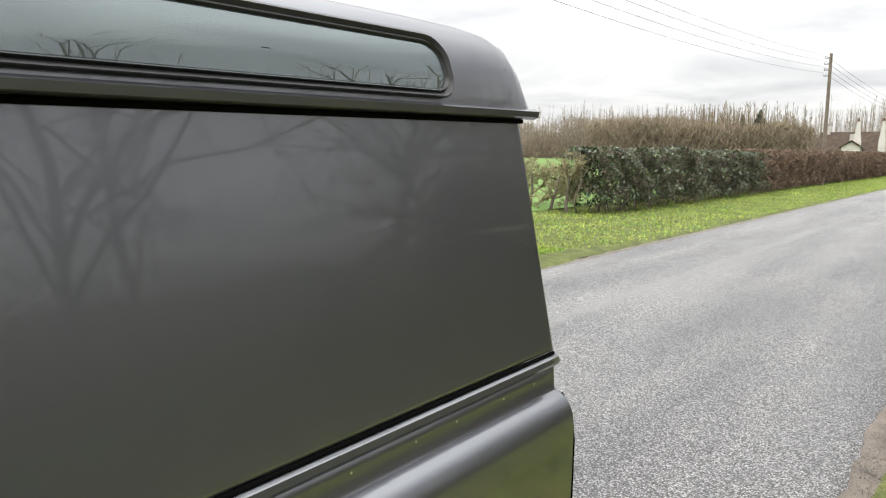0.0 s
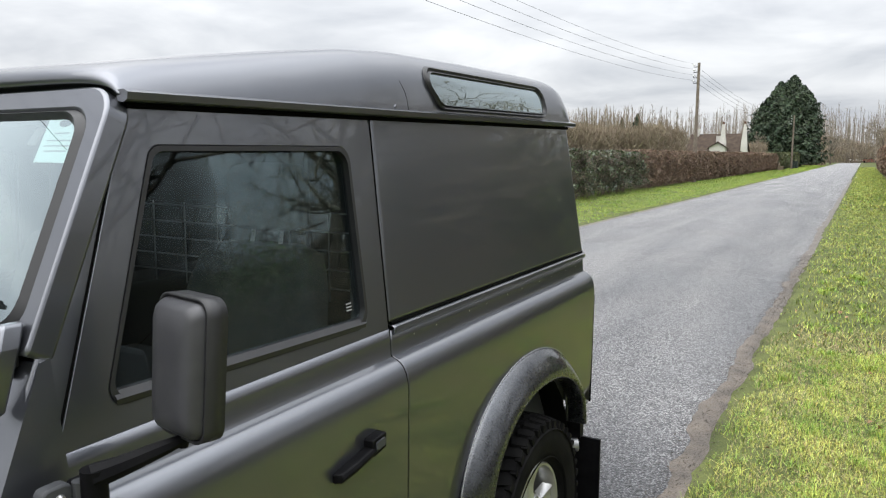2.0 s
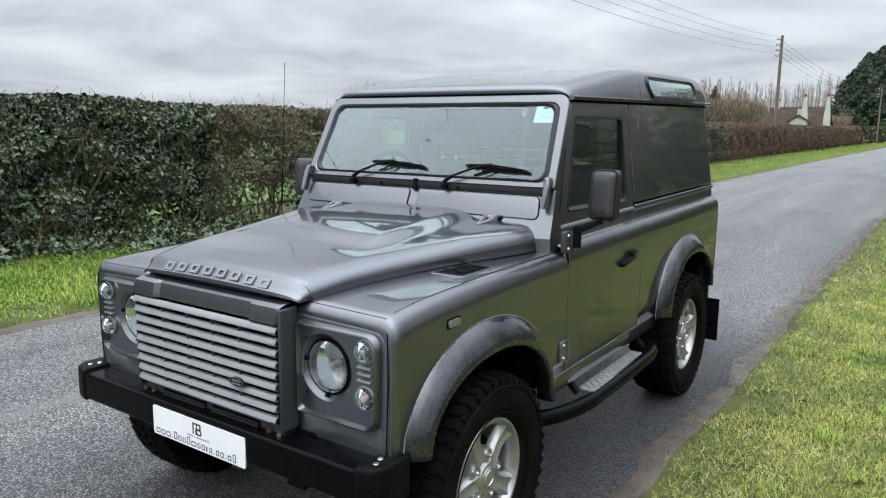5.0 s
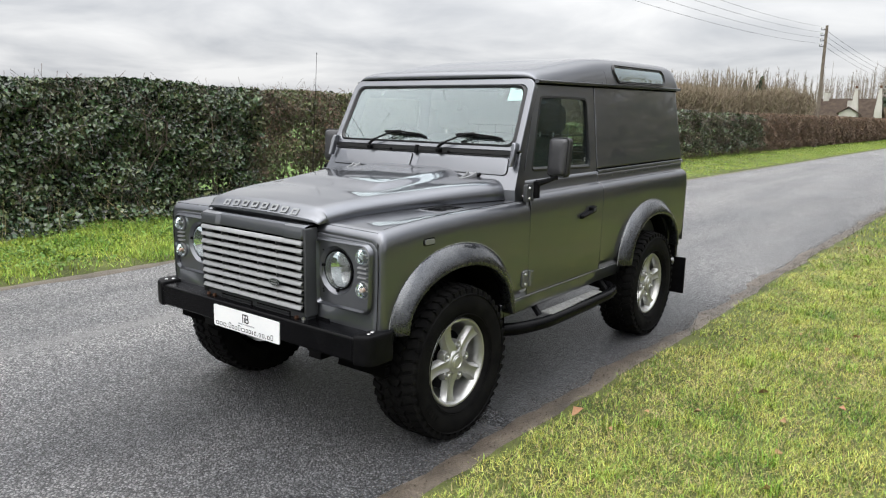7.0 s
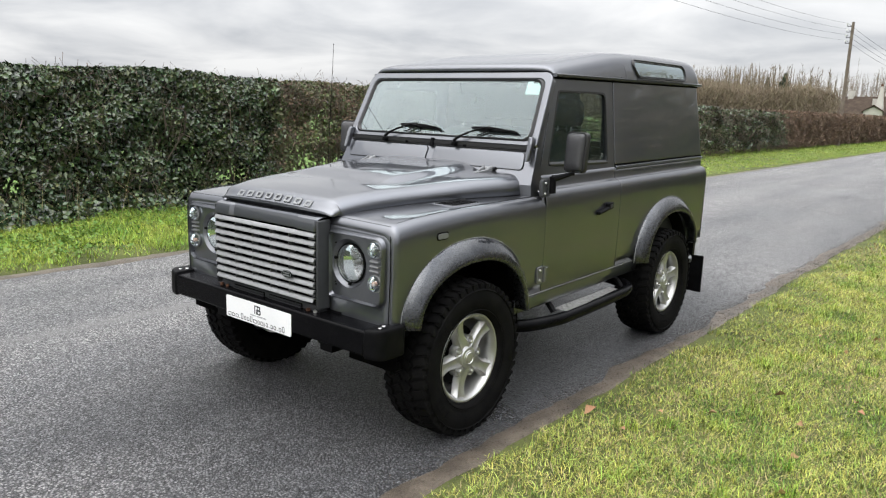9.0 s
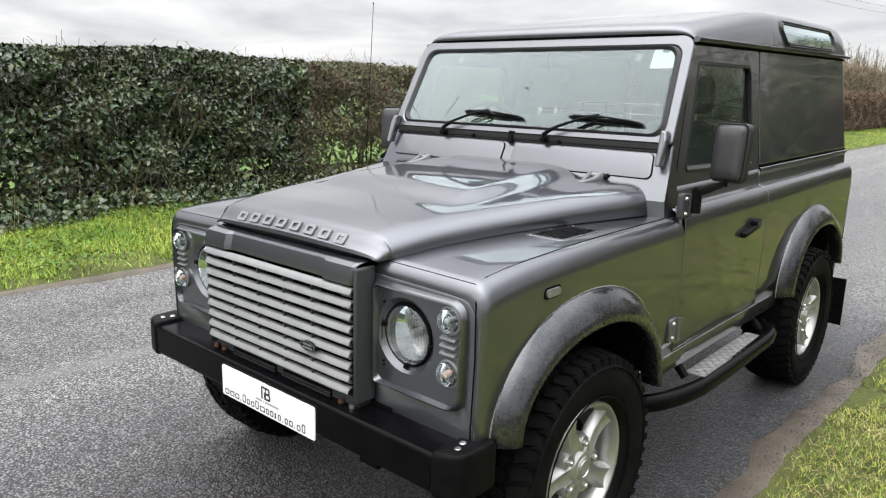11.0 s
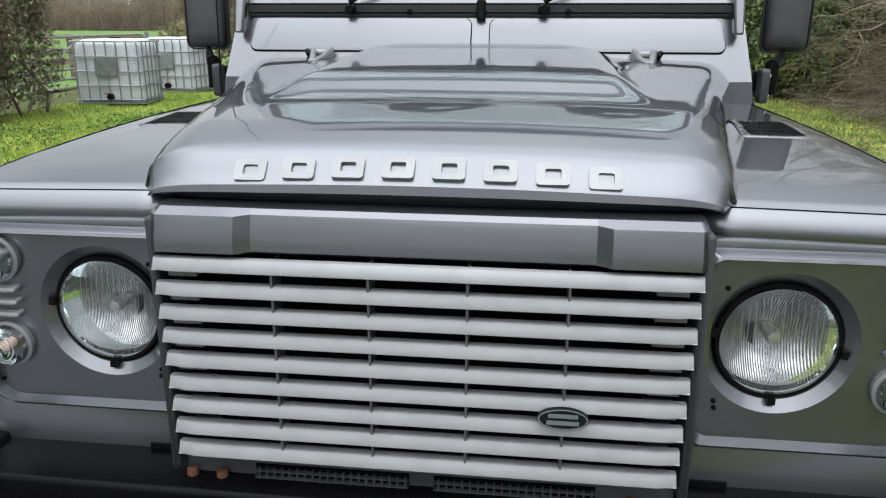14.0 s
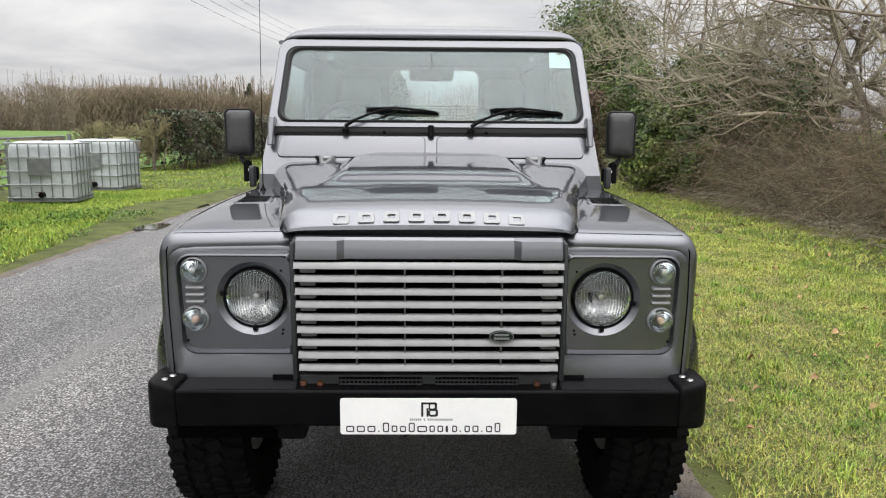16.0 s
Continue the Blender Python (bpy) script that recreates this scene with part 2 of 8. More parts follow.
def curve_pts(pts, n=6):
    """A smooth line through points."""
    pts = [Vector(p) for p in pts]
    q = [2 * pts[0] - pts[1]] + pts + [2 * pts[-1] - pts[-2]]
    out = []
    for i in range(1, len(q) - 2):
        for k in range(n):
            t = k / n
            a, b, c, d = q[i - 1], q[i], q[i + 1], q[i + 2]
            out.append(0.5 * (2 * b + (c - a) * t + (2 * a - 5 * b + 4 * c - d) * t * t + (3 * b - a - 3 * c + d) * t ** 3))
    return out + [pts[-1]]


def lathe(profile, centre, axis="x", n=32, bm=None, close=False):
    """profile: (radius, way along the axis)."""
    c = Vector(centre)
    rows = []
    for k in range(n):
        a = 6.2832 * k / n
        row = []
        for r, h in profile:
            u, v = r * math.cos(a), r * math.sin(a)
            row.append(c + Vector({"x": (h, u, v), "y": (u, h, v), "z": (u, v, h)}[axis]))
        rows.append(row)
    rows.append(rows[0])
    bm2 = loft(rows, bm=bm, close=close)
    bmesh.ops.remove_doubles(bm2, verts=bm2.verts, dist=1e-5)
    return bm2


def rpoly(corners, r, n=5):
    """A polygon (2D) with rounded corners, n points a corner; r one radius or one a corner."""
    out, m = [], len(corners)
    for i in range(m):
        p, a, b = Vector(corners[i]), Vector(corners[i - 1]), Vector(corners[(i + 1) % m])
        u, v = (a - p).normalized(), (b - p).normalized()
        half = u.angle(v) / 2
        rr = r[i] if isinstance(r, (list, tuple)) else r
        cut = rr / math.tan(half)
        s, e = p + u * cut, p + v * cut
        c = p + (u + v).normalized() * (rr / math.sin(half))
        a0 = math.atan2(*(s - c).yx)
        a1 = math.atan2(*(e - c).yx)
        da = (a1 - a0 + math.pi) % (2 * math.pi) - math.pi
        for k in range(n):
            t = a0 + da * k / (n - 1)
            out.append((c.x + rr * math.cos(t), c.y + rr * math.sin(t)))
    return out


def slab(outline, put, depth, bm=None):
    """A flat piece: a 2D outline laid into space by put(u, v, d), from d = 0 to d = depth."""
    return loft([[put(u, v, 0) for u, v in outline], [put(u, v, depth) for u, v in outline]], close=True, ends=True, bm=bm)


def ring(outer, inner, put, d0, d1, bm=None):
    """A flat piece with a hole; both outlines have the same number of points."""
    rows = [[put(u, v, d0) for u, v in outer], [put(u, v, d1) for u, v in outer], [put(u, v, d1) for u, v in inner], [put(u, v, d0) for u, v in inner]]
    rows.append(rows[0])
    b = loft(rows, close=True, bm=bm)
    bmesh.ops.remove_doubles(b, verts=b.verts, dist=1e-6)
    return b


def mirrored(bm):
    for v in bm.verts:
        v.co.x = -v.co.x
    bmesh.ops.reverse_faces(bm, faces=bm.faces)
    return bm


def mesh_np(name, verts, faces):
    """A mesh from arrays: verts (n, 3), faces (m, 3) or (m, 4)."""
    me = bpy.data.meshes.new(name)
    verts, faces = np.asarray(verts, dtype=np.float32), np.asarray(faces, dtype=np.int32)
    m, k = faces.shape
    me.vertices.add(len(verts))
    me.vertices.foreach_set("co", verts.ravel())
    me.loops.add(m * k)
    me.loops.foreach_set("vertex_index", faces.ravel())
    me.polygons.add(m)
    me.polygons.foreach_set("loop_start", np.arange(0, m * k, k, dtype=np.int32))
    me.update(calc_edges=True)
    me.validate()
    return me


def lerp(a, b, t):
    return a + (b - a) * t


def interp(x, xs, ys):
    return float(np.interp(x, xs, ys))


# ---- the car: x to its left, nose towards -y, front axle at y = 0 ----
car = thing("off_road_car", "dark grey metallic short off-road car parked on the lane's edge", "car")
WB, HUB_Z, TRACK = 2.36, 0.39, 0.743
SIDE_Z = (0.55, 0.60, 0.75, 1.05, 1.09, 1.115, 1.135, 1.15, 1.16, 1.167, 1.171, 1.178, 1.243, 1.27, 1.793)
SIDE_X = (0.783, 0.797, 0.802, 0.806, 0.806, 0.804, 0.799, 0.791, 0.781, 0.768, 0.757, 0.753, 0.749, 0.745, 0.690)
SHOULDER = (1.09, 1.115, 1.126, 1.135, 1.143, 1.15, 1.156, 1.16, 1.164, 1.167, 1.171, 1.178)


def side_x(z):
    return interp(z, SIDE_Z, SIDE_X)


def arch_z(y, yc, a=0.44, top=0.93, low=0.55):
    d = abs(y - yc) / a
    return low if d >= 1 else low + (top - low) * (1 - d ** 2.1) ** (1 / 2.1)


def both(name, make, mat, parent, label="", **kw):
    """The same part on the car's left and right."""
    return [part(name, make(), mat, parent, label, shear=True, **kw), part(name, mirrored(make()), mat, parent, label, shear=True, **kw)]


def ys_between(a, b, yc, n=26):
    """Stations along the side, close together at the wheel opening."""
    ys = set(np.linspace(a, b, n).round(4).tolist())
    for d in (0.4405, 0.4395, 0.437, 0.431, 0.421, 0.405, 0.385, 0.35, 0.31, 0.26, 0.19, 0.1, 0):
        for s in (-1, 1):
            y = yc + s * d
            if a < y < b:
                ys.add(round(y, 4))
    return sorted(ys)


# front wings: outer skin, rolled top edge, flat top, rounded nose
def wing_top(y):
    """The wing's top line: level by the bulkhead, falling ever faster to the nose."""
    d, n = max(0.0, 0.15 - y), max(0.0, -0.30 - y)
    return 1.1390 - 0.009 * d - 0.042 * d * d - 0.20 * n * n - 0.004 * max(0.0, y - 0.3)


def wing_nose(y, r=0.040):
    """How far the rounded nose lies below the top line."""
    k = min(1, max(0, (y + 0.517) / r))
    return r - math.sqrt(max(0, r * r - (r * (1 - k)) ** 2))


def wing_skin(x, y):
    return wing_top(y) - wing_nose(y) + 0.02 * (0.76 - min(x, 0.76))


def wing():
    rows = []
    for y in sorted(set([-0.517, -0.5163, -0.5142, -0.5108, -0.5062, -0.501, -0.495, -0.488, -0.482, -0.477, -0.470] + [v for v in ys_between(-0.46, 0.688, 0.0) + [0.6845, 0.687]])):
        inset, drop = wing_nose(y, 0.023), wing_nose(y)
        zb = arch_z(y, 0.0, low=0.60 if y < 0 else 0.597)
        top = wing_top(y)
        xo = interp(y, (-0.52, -0.2, 0.7), (0.815, 0.812, 0.806)) - inset
        row = [(interp(z, (0.55, 0.8, 1.05), (xo - 0.012, xo - 0.002, xo)), y, z) for z in np.linspace(zb, top - 0.075 - drop, 7)]
        for a in (15, 30, 45, 60, 75, 90):
            row.append((xo - 0.05 + 0.05 * math.cos(radians(a)), y, top - 0.075 - drop + 0.075 * math.sin(radians(a))))
        for x in (0.70, 0.62, 0.54, 0.46, 0.40):
            row.append((max(x, 0.402 if y < -0.44 else 0.41), y, wing_skin(x, y)))
        rows.append(row)
    bm = loft(rows)
    first = [v for v in bm.verts if abs(v.co.y + 0.517) < 1e-5]
    first.sort(key=lambda v: v.index)
    low = bm.verts.new((0.402, -0.517, 0.60))
    bm.verts.index_update()
    # front face, open where the headlamp sits
    outer = first + [low]
    # a narrow flat border first, so that the rounded edge does not shade the whole face
    rim_ = [bm.verts.new((v.co.x + (0.6 - v.co.x) * 0.03, -0.517, v.co.z + (0.86 - v.co.z) * 0.03)) for v in outer]
    for k in range(len(outer)):
        bm.faces.new([outer[k], outer[(k + 1) % len(outer)], rim_[(k + 1) % len(outer)], rim_[k]])
    outer = rim_
    spot = [(min(0.73, max(0.43, v.co.x)), min(1.020, max(0.760, v.co.z))) for v in outer]
    inner = {q: bm.verts.new((q[0], -0.517, q[1])) for q in spot}
    for k in range(len(outer)):
        a, b, p, q = outer[k], outer[(k + 1) % len(outer)], spot[k], spot[(k + 1) % len(outer)]
        bm.faces.new([a, b, inner[q]] if p == q else [a, b, inner[q], inner[p]])
    return bm


wings = both("front_wing", wing, PAINT, car, thick=0.004)


def seam(pts, r=0.0021):
    return tube(pts, r, 6)


for w, s in zip(wings, (1, -1)):
    def line(pts, s=s):
        return seam([(s * x, y, z) for x, y, z in pts])
    part("seam", line([(0.765, y, wing_top(y) + 0.0008) for y in np.linspace(-0.46, 0.675, 12)]), GROOVE, w, shear=True)
    part("seam", line([(x, -0.497, wing_skin(x, -0.497) + 0.0008) for x in (0.41, 0.5, 0.6, 0.7, 0.766)]), GROOVE, w, shear=True)
    part("seam", line([(0.766, -0.497, wing_skin(0.766, -0.497) + 0.0008), (0.776, -0.508, 1.083), (0.786, -0.5185, 1.055), (0.788, -0.5185, 0.9), (0.778, -0.5185, 0.62)]), GROOVE, w, shear=True)
    # air intake let into the wing top: dark frame, backing, wire mesh, screws
    put = lambda u, v, d, s=s: (s * u, v, wing_skin(u, v) + d)
    o = rpoly([(0.612, 0.207), (0.580, -0.022), (0.722, -0.016), (0.733, 0.190)], [0.02, 0.012, 0.025, 0.025])
    i = rpoly([(0.624, 0.190), (0.598, -0.006), (0.708, -0.001), (0.717, 0.176)], [0.012, 0.008, 0.015, 0.015])
    rim_o = [(0.660 + (u - 0.660) * 1.05, 0.09 + (v - 0.09) * 1.035) for u, v in o]
    part("vent_rim", ring(rim_o, o, put, 0.0, 0.0035), PAINT, w, shear=True, bevel=0.0015)
    vent = part("wing_vent", ring(o, i, put, 0, 0.0045), FLARE, w, "dark plastic air intake with wire mesh", shear=True, bevel=0.001)
    part("vent_backing", slab(i, put, 0.001), TRIM, vent, shear=True)
    bm = bmesh.new()
    for k in range(17):
        v = -0.002 + k * 0.0110
        box(interp(v, (-0.008, 0.192), (0.597, 0.624)), interp(v, (-0.002, 0.178), (0.708, 0.717)), v, v + 0.0032, 0, 0.003, bm, Matrix.Translation((0, 0, wing_skin(0.66, v) + 0.002)))
    for k in range(11):
        u = 0.603 + k * 0.0105
        v0 = interp(u, (0.597, 0.624), (0.0, 0.17)) if u < 0.624 else -0.004
        for v in np.linspace(v0, 0.150, 4):
            box(u, u + 0.0026, v, v + (0.18 - v0) / 4, 0, 0.003, bm, Matrix.Translation((0, 0, wing_skin(u, v) + 0.0018)))
    if s < 0:
        bm = mirrored(bm)
    part("vent_grid", bm, BLACK, vent, shear=True)
    for u, v in ((0.594, -0.012), (0.712, -0.008), (0.724, 0.08), (0.724, 0.178), (0.620, 0.197), (0.602, 0.09)):
        part("screw", lathe([(0, 0.0062), (0.003, 0.006), (0.0042, 0.0045)], (s * u, v, wing_skin(u, v)), "z", 8), PAINT_MATT, vent, shear=True)
    # side repeater lamp
    put = lambda u, v, d, s=s: (s * (0.808 + d), -0.205 + u, 1.032 + v)
    rep = part("side_repeater", slab(rpoly([(-0.042, -0.017), (0.042, -0.017), (0.042, 0.019), (-0.042, 0.019)], 0.013), put, 0.008), BLACK, w, "small clear side lamp", shear=True)
    part("lens", slab(rpoly([(-0.034, -0.011), (0.034, -0.011), (0.034, 0.013), (-0.034, 0.013)], 0.009), lambda u, v, d, s=s: (s * (0.816 + d), -0.205 + u, 1.032 + v), 0.006), BADGE, rep, shear=True)

# bonnet: a closed shell with rolled edges, a raised centre and a step at its back
B_HALF_Y = (-0.535, -0.50, -0.42, -0.30, -0.10, 0.10, 0.20, 0.40, 0.50, 0.58, 0.62)
B_HALF_X = (0.428, 0.448, 0.468, 0.490, 0.532, 0.580, 0.604, 0.660, 0.688, 0.704, 0.698)


def bonnet_z(x, y):
    """Height of the bonnet's outer skin."""
    half = interp(y, B_HALF_Y, B_HALF_X)
    top = interp(y, (-0.535, -0.5, -0.44, -0.36, -0.22, 0.0, 0.3, 0.62), (1.158, 1.172, 1.183, 1.195, 1.206, 1.216, 1.234, 1.250))
    nose = min(1, max(0, (y + 0.54) / 0.06))
    top -= 0.03 * (1 - nose) ** 2
    base = wing_top(y) + 0.008
    e = 1 - abs(x) / half
    roll = 0.10
    k = min(1, max(0, e * half / roll))
    z = base + (top - base) * max(0, 1 - (1 - k) ** 2.4) ** (1 / 2.2)
    z += 0.014 * (1 - (x / half) ** 2)
    # raised centre: a low plateau behind a short ramp, widening towards the back
    if y > -0.2:
        rise = min(1, max(0, (y + 0.18 - 0.03 * abs(x)) / 0.20))
        w = 0.335
        fl = min(1, max(0, (w + 0.06 - abs(x)) / interp(y, (-0.2, 0.6), (0.07, 0.11))))
        z += 0.029 * rise * rise * (3 - 2 * rise) * fl * fl * (3 - 2 * fl)
        back = min(1, max(0, (y - 0.50) / 0.06)) * min(1, max(0, (0.30 - abs(x)) / 0.08))
        z += 0.005 * back * back * (3 - 2 * back)
    return z


def bonnet():
    rows = []
    ys = np.concatenate([np.linspace(-0.535, -0.44, 10), np.linspace(-0.42, 0.60, 60)])
    us = np.concatenate([np.linspace(-1, -0.80, 10), np.linspace(-0.78, 0.78, 70), np.linspace(0.80, 1, 10)])
    y0 = -0.535
    half = interp(y0, B_HALF_Y, B_HALF_X)
    # nose lip, folded under
    for drop, yy in ((1.02, 0.03), (1.06, 0.0), (0.6, -0.012), (0.25, -0.010)):
        row = []
        for u in us:
            x = u * half * (1 - 0.02 * drop)
            zt = bonnet_z(u * half, y0)
            row.append((x, y0 + yy + 0.012 * (abs(u) ** 8), lerp(zt, 1.113, drop)))
        rows.append(row)
    for y in ys:
        half = interp(y, B_HALF_Y, B_HALF_X)
        rows.append([(u * half, y + (0.012 * (abs(u) ** 8) if y < -0.5 else 0), bonnet_z(u * half, y)) for u in us])
    half = interp(0.6, B_HALF_Y, B_HALF_X)
    rows.append([(u * half, 0.606, lerp(bonnet_z(u * half, 0.6), 1.13, 0.15)) for u in us])
    rows.append([(u * half * 0.99, 0.608, min(1.14, bonnet_z(u * half, 0.6))) for u in us])
    return loft(rows)


hood = part("bonnet", bonnet(), PAINT, car, "grey metallic bonnet with a raised centre", thick=0.004, shear=True)
# letters of the bonnet are kept as plain raised rings
for k in range(8):
    x = -0.262 + 0.0745 * k
    put = lambda u, v, d, x=x: (x + u, -0.527 + 0.66 * v - 0.75 * d, 1.149 + 0.012 * (1 - (x / 0.30) ** 2) + 0.75 * v + 0.66 * d)
    o = rpoly([(-0.024, -0.018), (0.024, -0.018), (0.024, 0.018), (-0.024, 0.018)], 0.005, 3)
    i = rpoly([(-0.011, -0.008), (0.012, -0.008), (0.012, 0.008), (-0.011, 0.008)], 0.003, 3)
    part("badge_block", ring(o, i, put, -0.012, 0.005), BADGE, hood, "raised silver badge block", shear=True)
# bonnet hinges: low cast triangles with two raised ribs and a knuckle at the back
for s in (1, -1):
    bm = bmesh.new()
    hz = lambda x, y: bonnet_z(0.462 + x, min(y, 0.6))
    for x0, x1 in ((-0.004, -0.026), (0.004, 0.026)):
        rows = []
        for t in np.linspace(0, 1, 7):
            x, y = lerp(x0, x1, t), lerp(0.490, 0.600, t)
            hw, hi = lerp(0.006, 0.010, t), 0.006 + 0.024 * t * t
            z = hz(x, y)
            rows.append([(s * (0.462 + x + u), y, z + h) for u, h in ((-hw, -0.004), (hw, -0.004), (hw, hi * 0.7), (hw * 0.5, hi), (-hw * 0.5, hi), (-hw, hi * 0.7))])
        loft(rows, close=True, ends=True, bm=bm)
    loft([[(s * (0.462 + u * lerp(0.010, 0.034, t)), lerp(0.485, 0.604, t), hz(0, lerp(0.485, 0.604, t)) + h) for u, h in ((-1, -0.004), (1, -0.004), (1, 0.004), (0, 0.006), (-1, 0.004))] for t in np.linspace(0, 1, 6)], close=True, ends=True, bm=bm)
    hg = part("bonnet_hinge", bm, BADGE, hood, "bright cast metal hinge", shear=True, bevel=0.001)
    part("hinge_pin", tube([(s * 0.430, 0.600, hz(0, 0.6) + 0.014), (s * 0.494, 0.600, hz(0, 0.6) + 0.014)], 0.009, 10), BADGE, hg, shear=True)
    part("hinge_stay", tube([(s * 0.500, 0.604, hz(0, 0.6) + 0.006), (s * 0.512, 0.620, hz(0, 0.6) + 0.02)], 0.010, 8), BLACK, hg, shear=True)
# grille: top panel, surround, nine blades, uprights, oval badge
grille = part("grille_surround", box(-0.404, -0.390, -0.598, -0.515, 0.675, 1.095), SURROUND, car, "dark grey plastic grille with silver blades", shear=True, bevel=0.008)
part("surround_side", box(0.390, 0.404, -0.598, -0.515, 0.675, 1.095), SURROUND, grille, shear=True, bevel=0.008)
part("grille_backing", box(-0.39, 0.39, -0.48, -0.46, 0.64, 1.11), GROOVE, grille, shear=True)
part("surround_base", box(-0.39, 0.39, -0.575, -0.52, 0.625, 0.69), SURROUND, grille, shear=True, bevel=0.006)


def top_panel():
    rows = []
    for v, (y, z) in enumerate(((-0.535, 1.107), (-0.574, 1.105), (-0.595, 1.098), (-0.604, 1.062), (-0.605, 1.047), (-0.585, 1.043))):
        row = []
        for x in (-0.395, -0.385, -0.30, -0.268, -0.248, -0.1, 0, 0.1, 0.248, 0.268, 0.30, 0.385, 0.395):
            dent = 0.016 if abs(x) < 0.25 and v in (2, 3, 4) else 0.0
            row.append((x, y + dent + (0.01 if abs(x) > 0.39 else 0), z))
        rows.append(row)
    return loft(rows)


part("grille_top_panel", top_panel(), PAINT, grille, "grey panel above the blades", shear=True, thick=0.004, smooth=15)


def blade(z, w):
    rows = []
    for x in (-w, -w + 0.03, w - 0.03, w):
        dx = 0.006 if abs(x) == w else 0
        rows.append([(x, -0.6075 + dx, z + 0.0062), (x, -0.6150 + dx, z - 0.0085), (x, -0.6150 + dx, z - 0.0103), (x, -0.611, z - 0.0108), (x, -0.599, z + 0.000), (x, -0.590, z + 0.004), (x, -0.591, z + 0.0065), (x, -0.603, z + 0.0074)])
    return loft(rows, close=True, ends=True)


for k in range(9):
    z = 1.030 - k * 0.0382
    part("blade", blade(z, 0.392 - 0.0012 * k), SILVER, grille, shear=True)
    if k < 8:
        for s in (-1, 1):
            part("blade_clip", box(s * 0.355 - 0.022, s * 0.355 + 0.022, -0.59, -0.55, z - 0.026, z - 0.013), PAINT_MATT, grille, shear=True)
for x in (-0.213, -0.071, 0.071, 0.213):
    part("grille_upright", box(x - 0.0018, x + 0.0018, -0.608, -0.57, 0.712, 1.035), PAINT_MATT, grille, shear=True)
put = lambda u, v, d: (0.212 + u, -0.618 - d, 0.823 + v)
oval = [(0.037 * math.cos(a), 0.0175 * math.sin(a)) for a in np.linspace(0, 6.2832, 29)[:-1]]
badge = part("oval_badge", slab(oval, put, 0.006), OVAL, grille, "small dark green oval badge", shear=True)
part("badge_rim", ring([(u * 0.96, v * 0.93) for u, v in oval], [(u * 0.91, v * 0.85) for u, v in oval], put, 0.004, 0.0075), BADGE, badge, shear=True)
for v, w in ((0.0055, 0.021), (-0.0055, 0.023)):
    part("badge_bar", slab([(-w, v - 0.003), (w, v - 0.003), (w, v + 0.003), (-w, v + 0.003)], put, 0.0072), BADGE, badge, shear=True)
# mesh inlets under the grille
for x0, x1 in ((-0.27, -0.02), (0.02, 0.27)):
    inlet = part("lower_inlet", box(x0, x1, -0.579, -0.568, 0.632, 0.682), GROOVE, grille, "black mesh inlet", shear=True)
    bm = bmesh.new()
    for k in range(20):
        x = x0 + 0.006 + k * 0.0125
        box(x, x + 0.003, -0.586, -0.580, 0.634, 0.68, bm)
    for k in range(4):
        box(x0, x1, -0.587, -0.580, 0.638 + k * 0.012, 0.6405 + k * 0.012, bm)
    part("inlet_mesh", bm, SURROUND, inlet, shear=True)
for s in (-1, 1):
    for dx, mt in ((0.325, RUST), (0.375, RUST if s < 0 else STEEL)):
        part("bolt", lathe([(0, 0.022), (0.009, 0.02), (0.010, 0.008), (0.015, 0.006), (0.015, 0)], (s * dx, -0.585, 0.652), "z", 10), mt, grille, "rusty bolt" if mt is RUST else "", shear=True)

# headlamp panels
def around(outline, cx, cz, n=64):
    """The outline again, at even angles about a point inside it."""
    out = []
    for a in np.linspace(0, 6.28319, n + 1)[:-1]:
        d = Vector((math.cos(a), math.sin(a)))
        for p, q in zip(outline, outline[1:] + outline[:1]):
            p, e = Vector(p) - Vector((cx, cz)), Vector(q) - Vector(p)
            den = d.x * e.y - d.y * e.x
            if abs(den) < 1e-12:
                continue
            t, k = (p.x * e.y - p.y * e.x) / den, (p.x * d.y - p.y * d.x) / den
            if t > 0 and -1e-6 <= k <= 1 + 1e-6:
                out.append((cx + d.x * t, cz + d.y * t))
                break
    return out



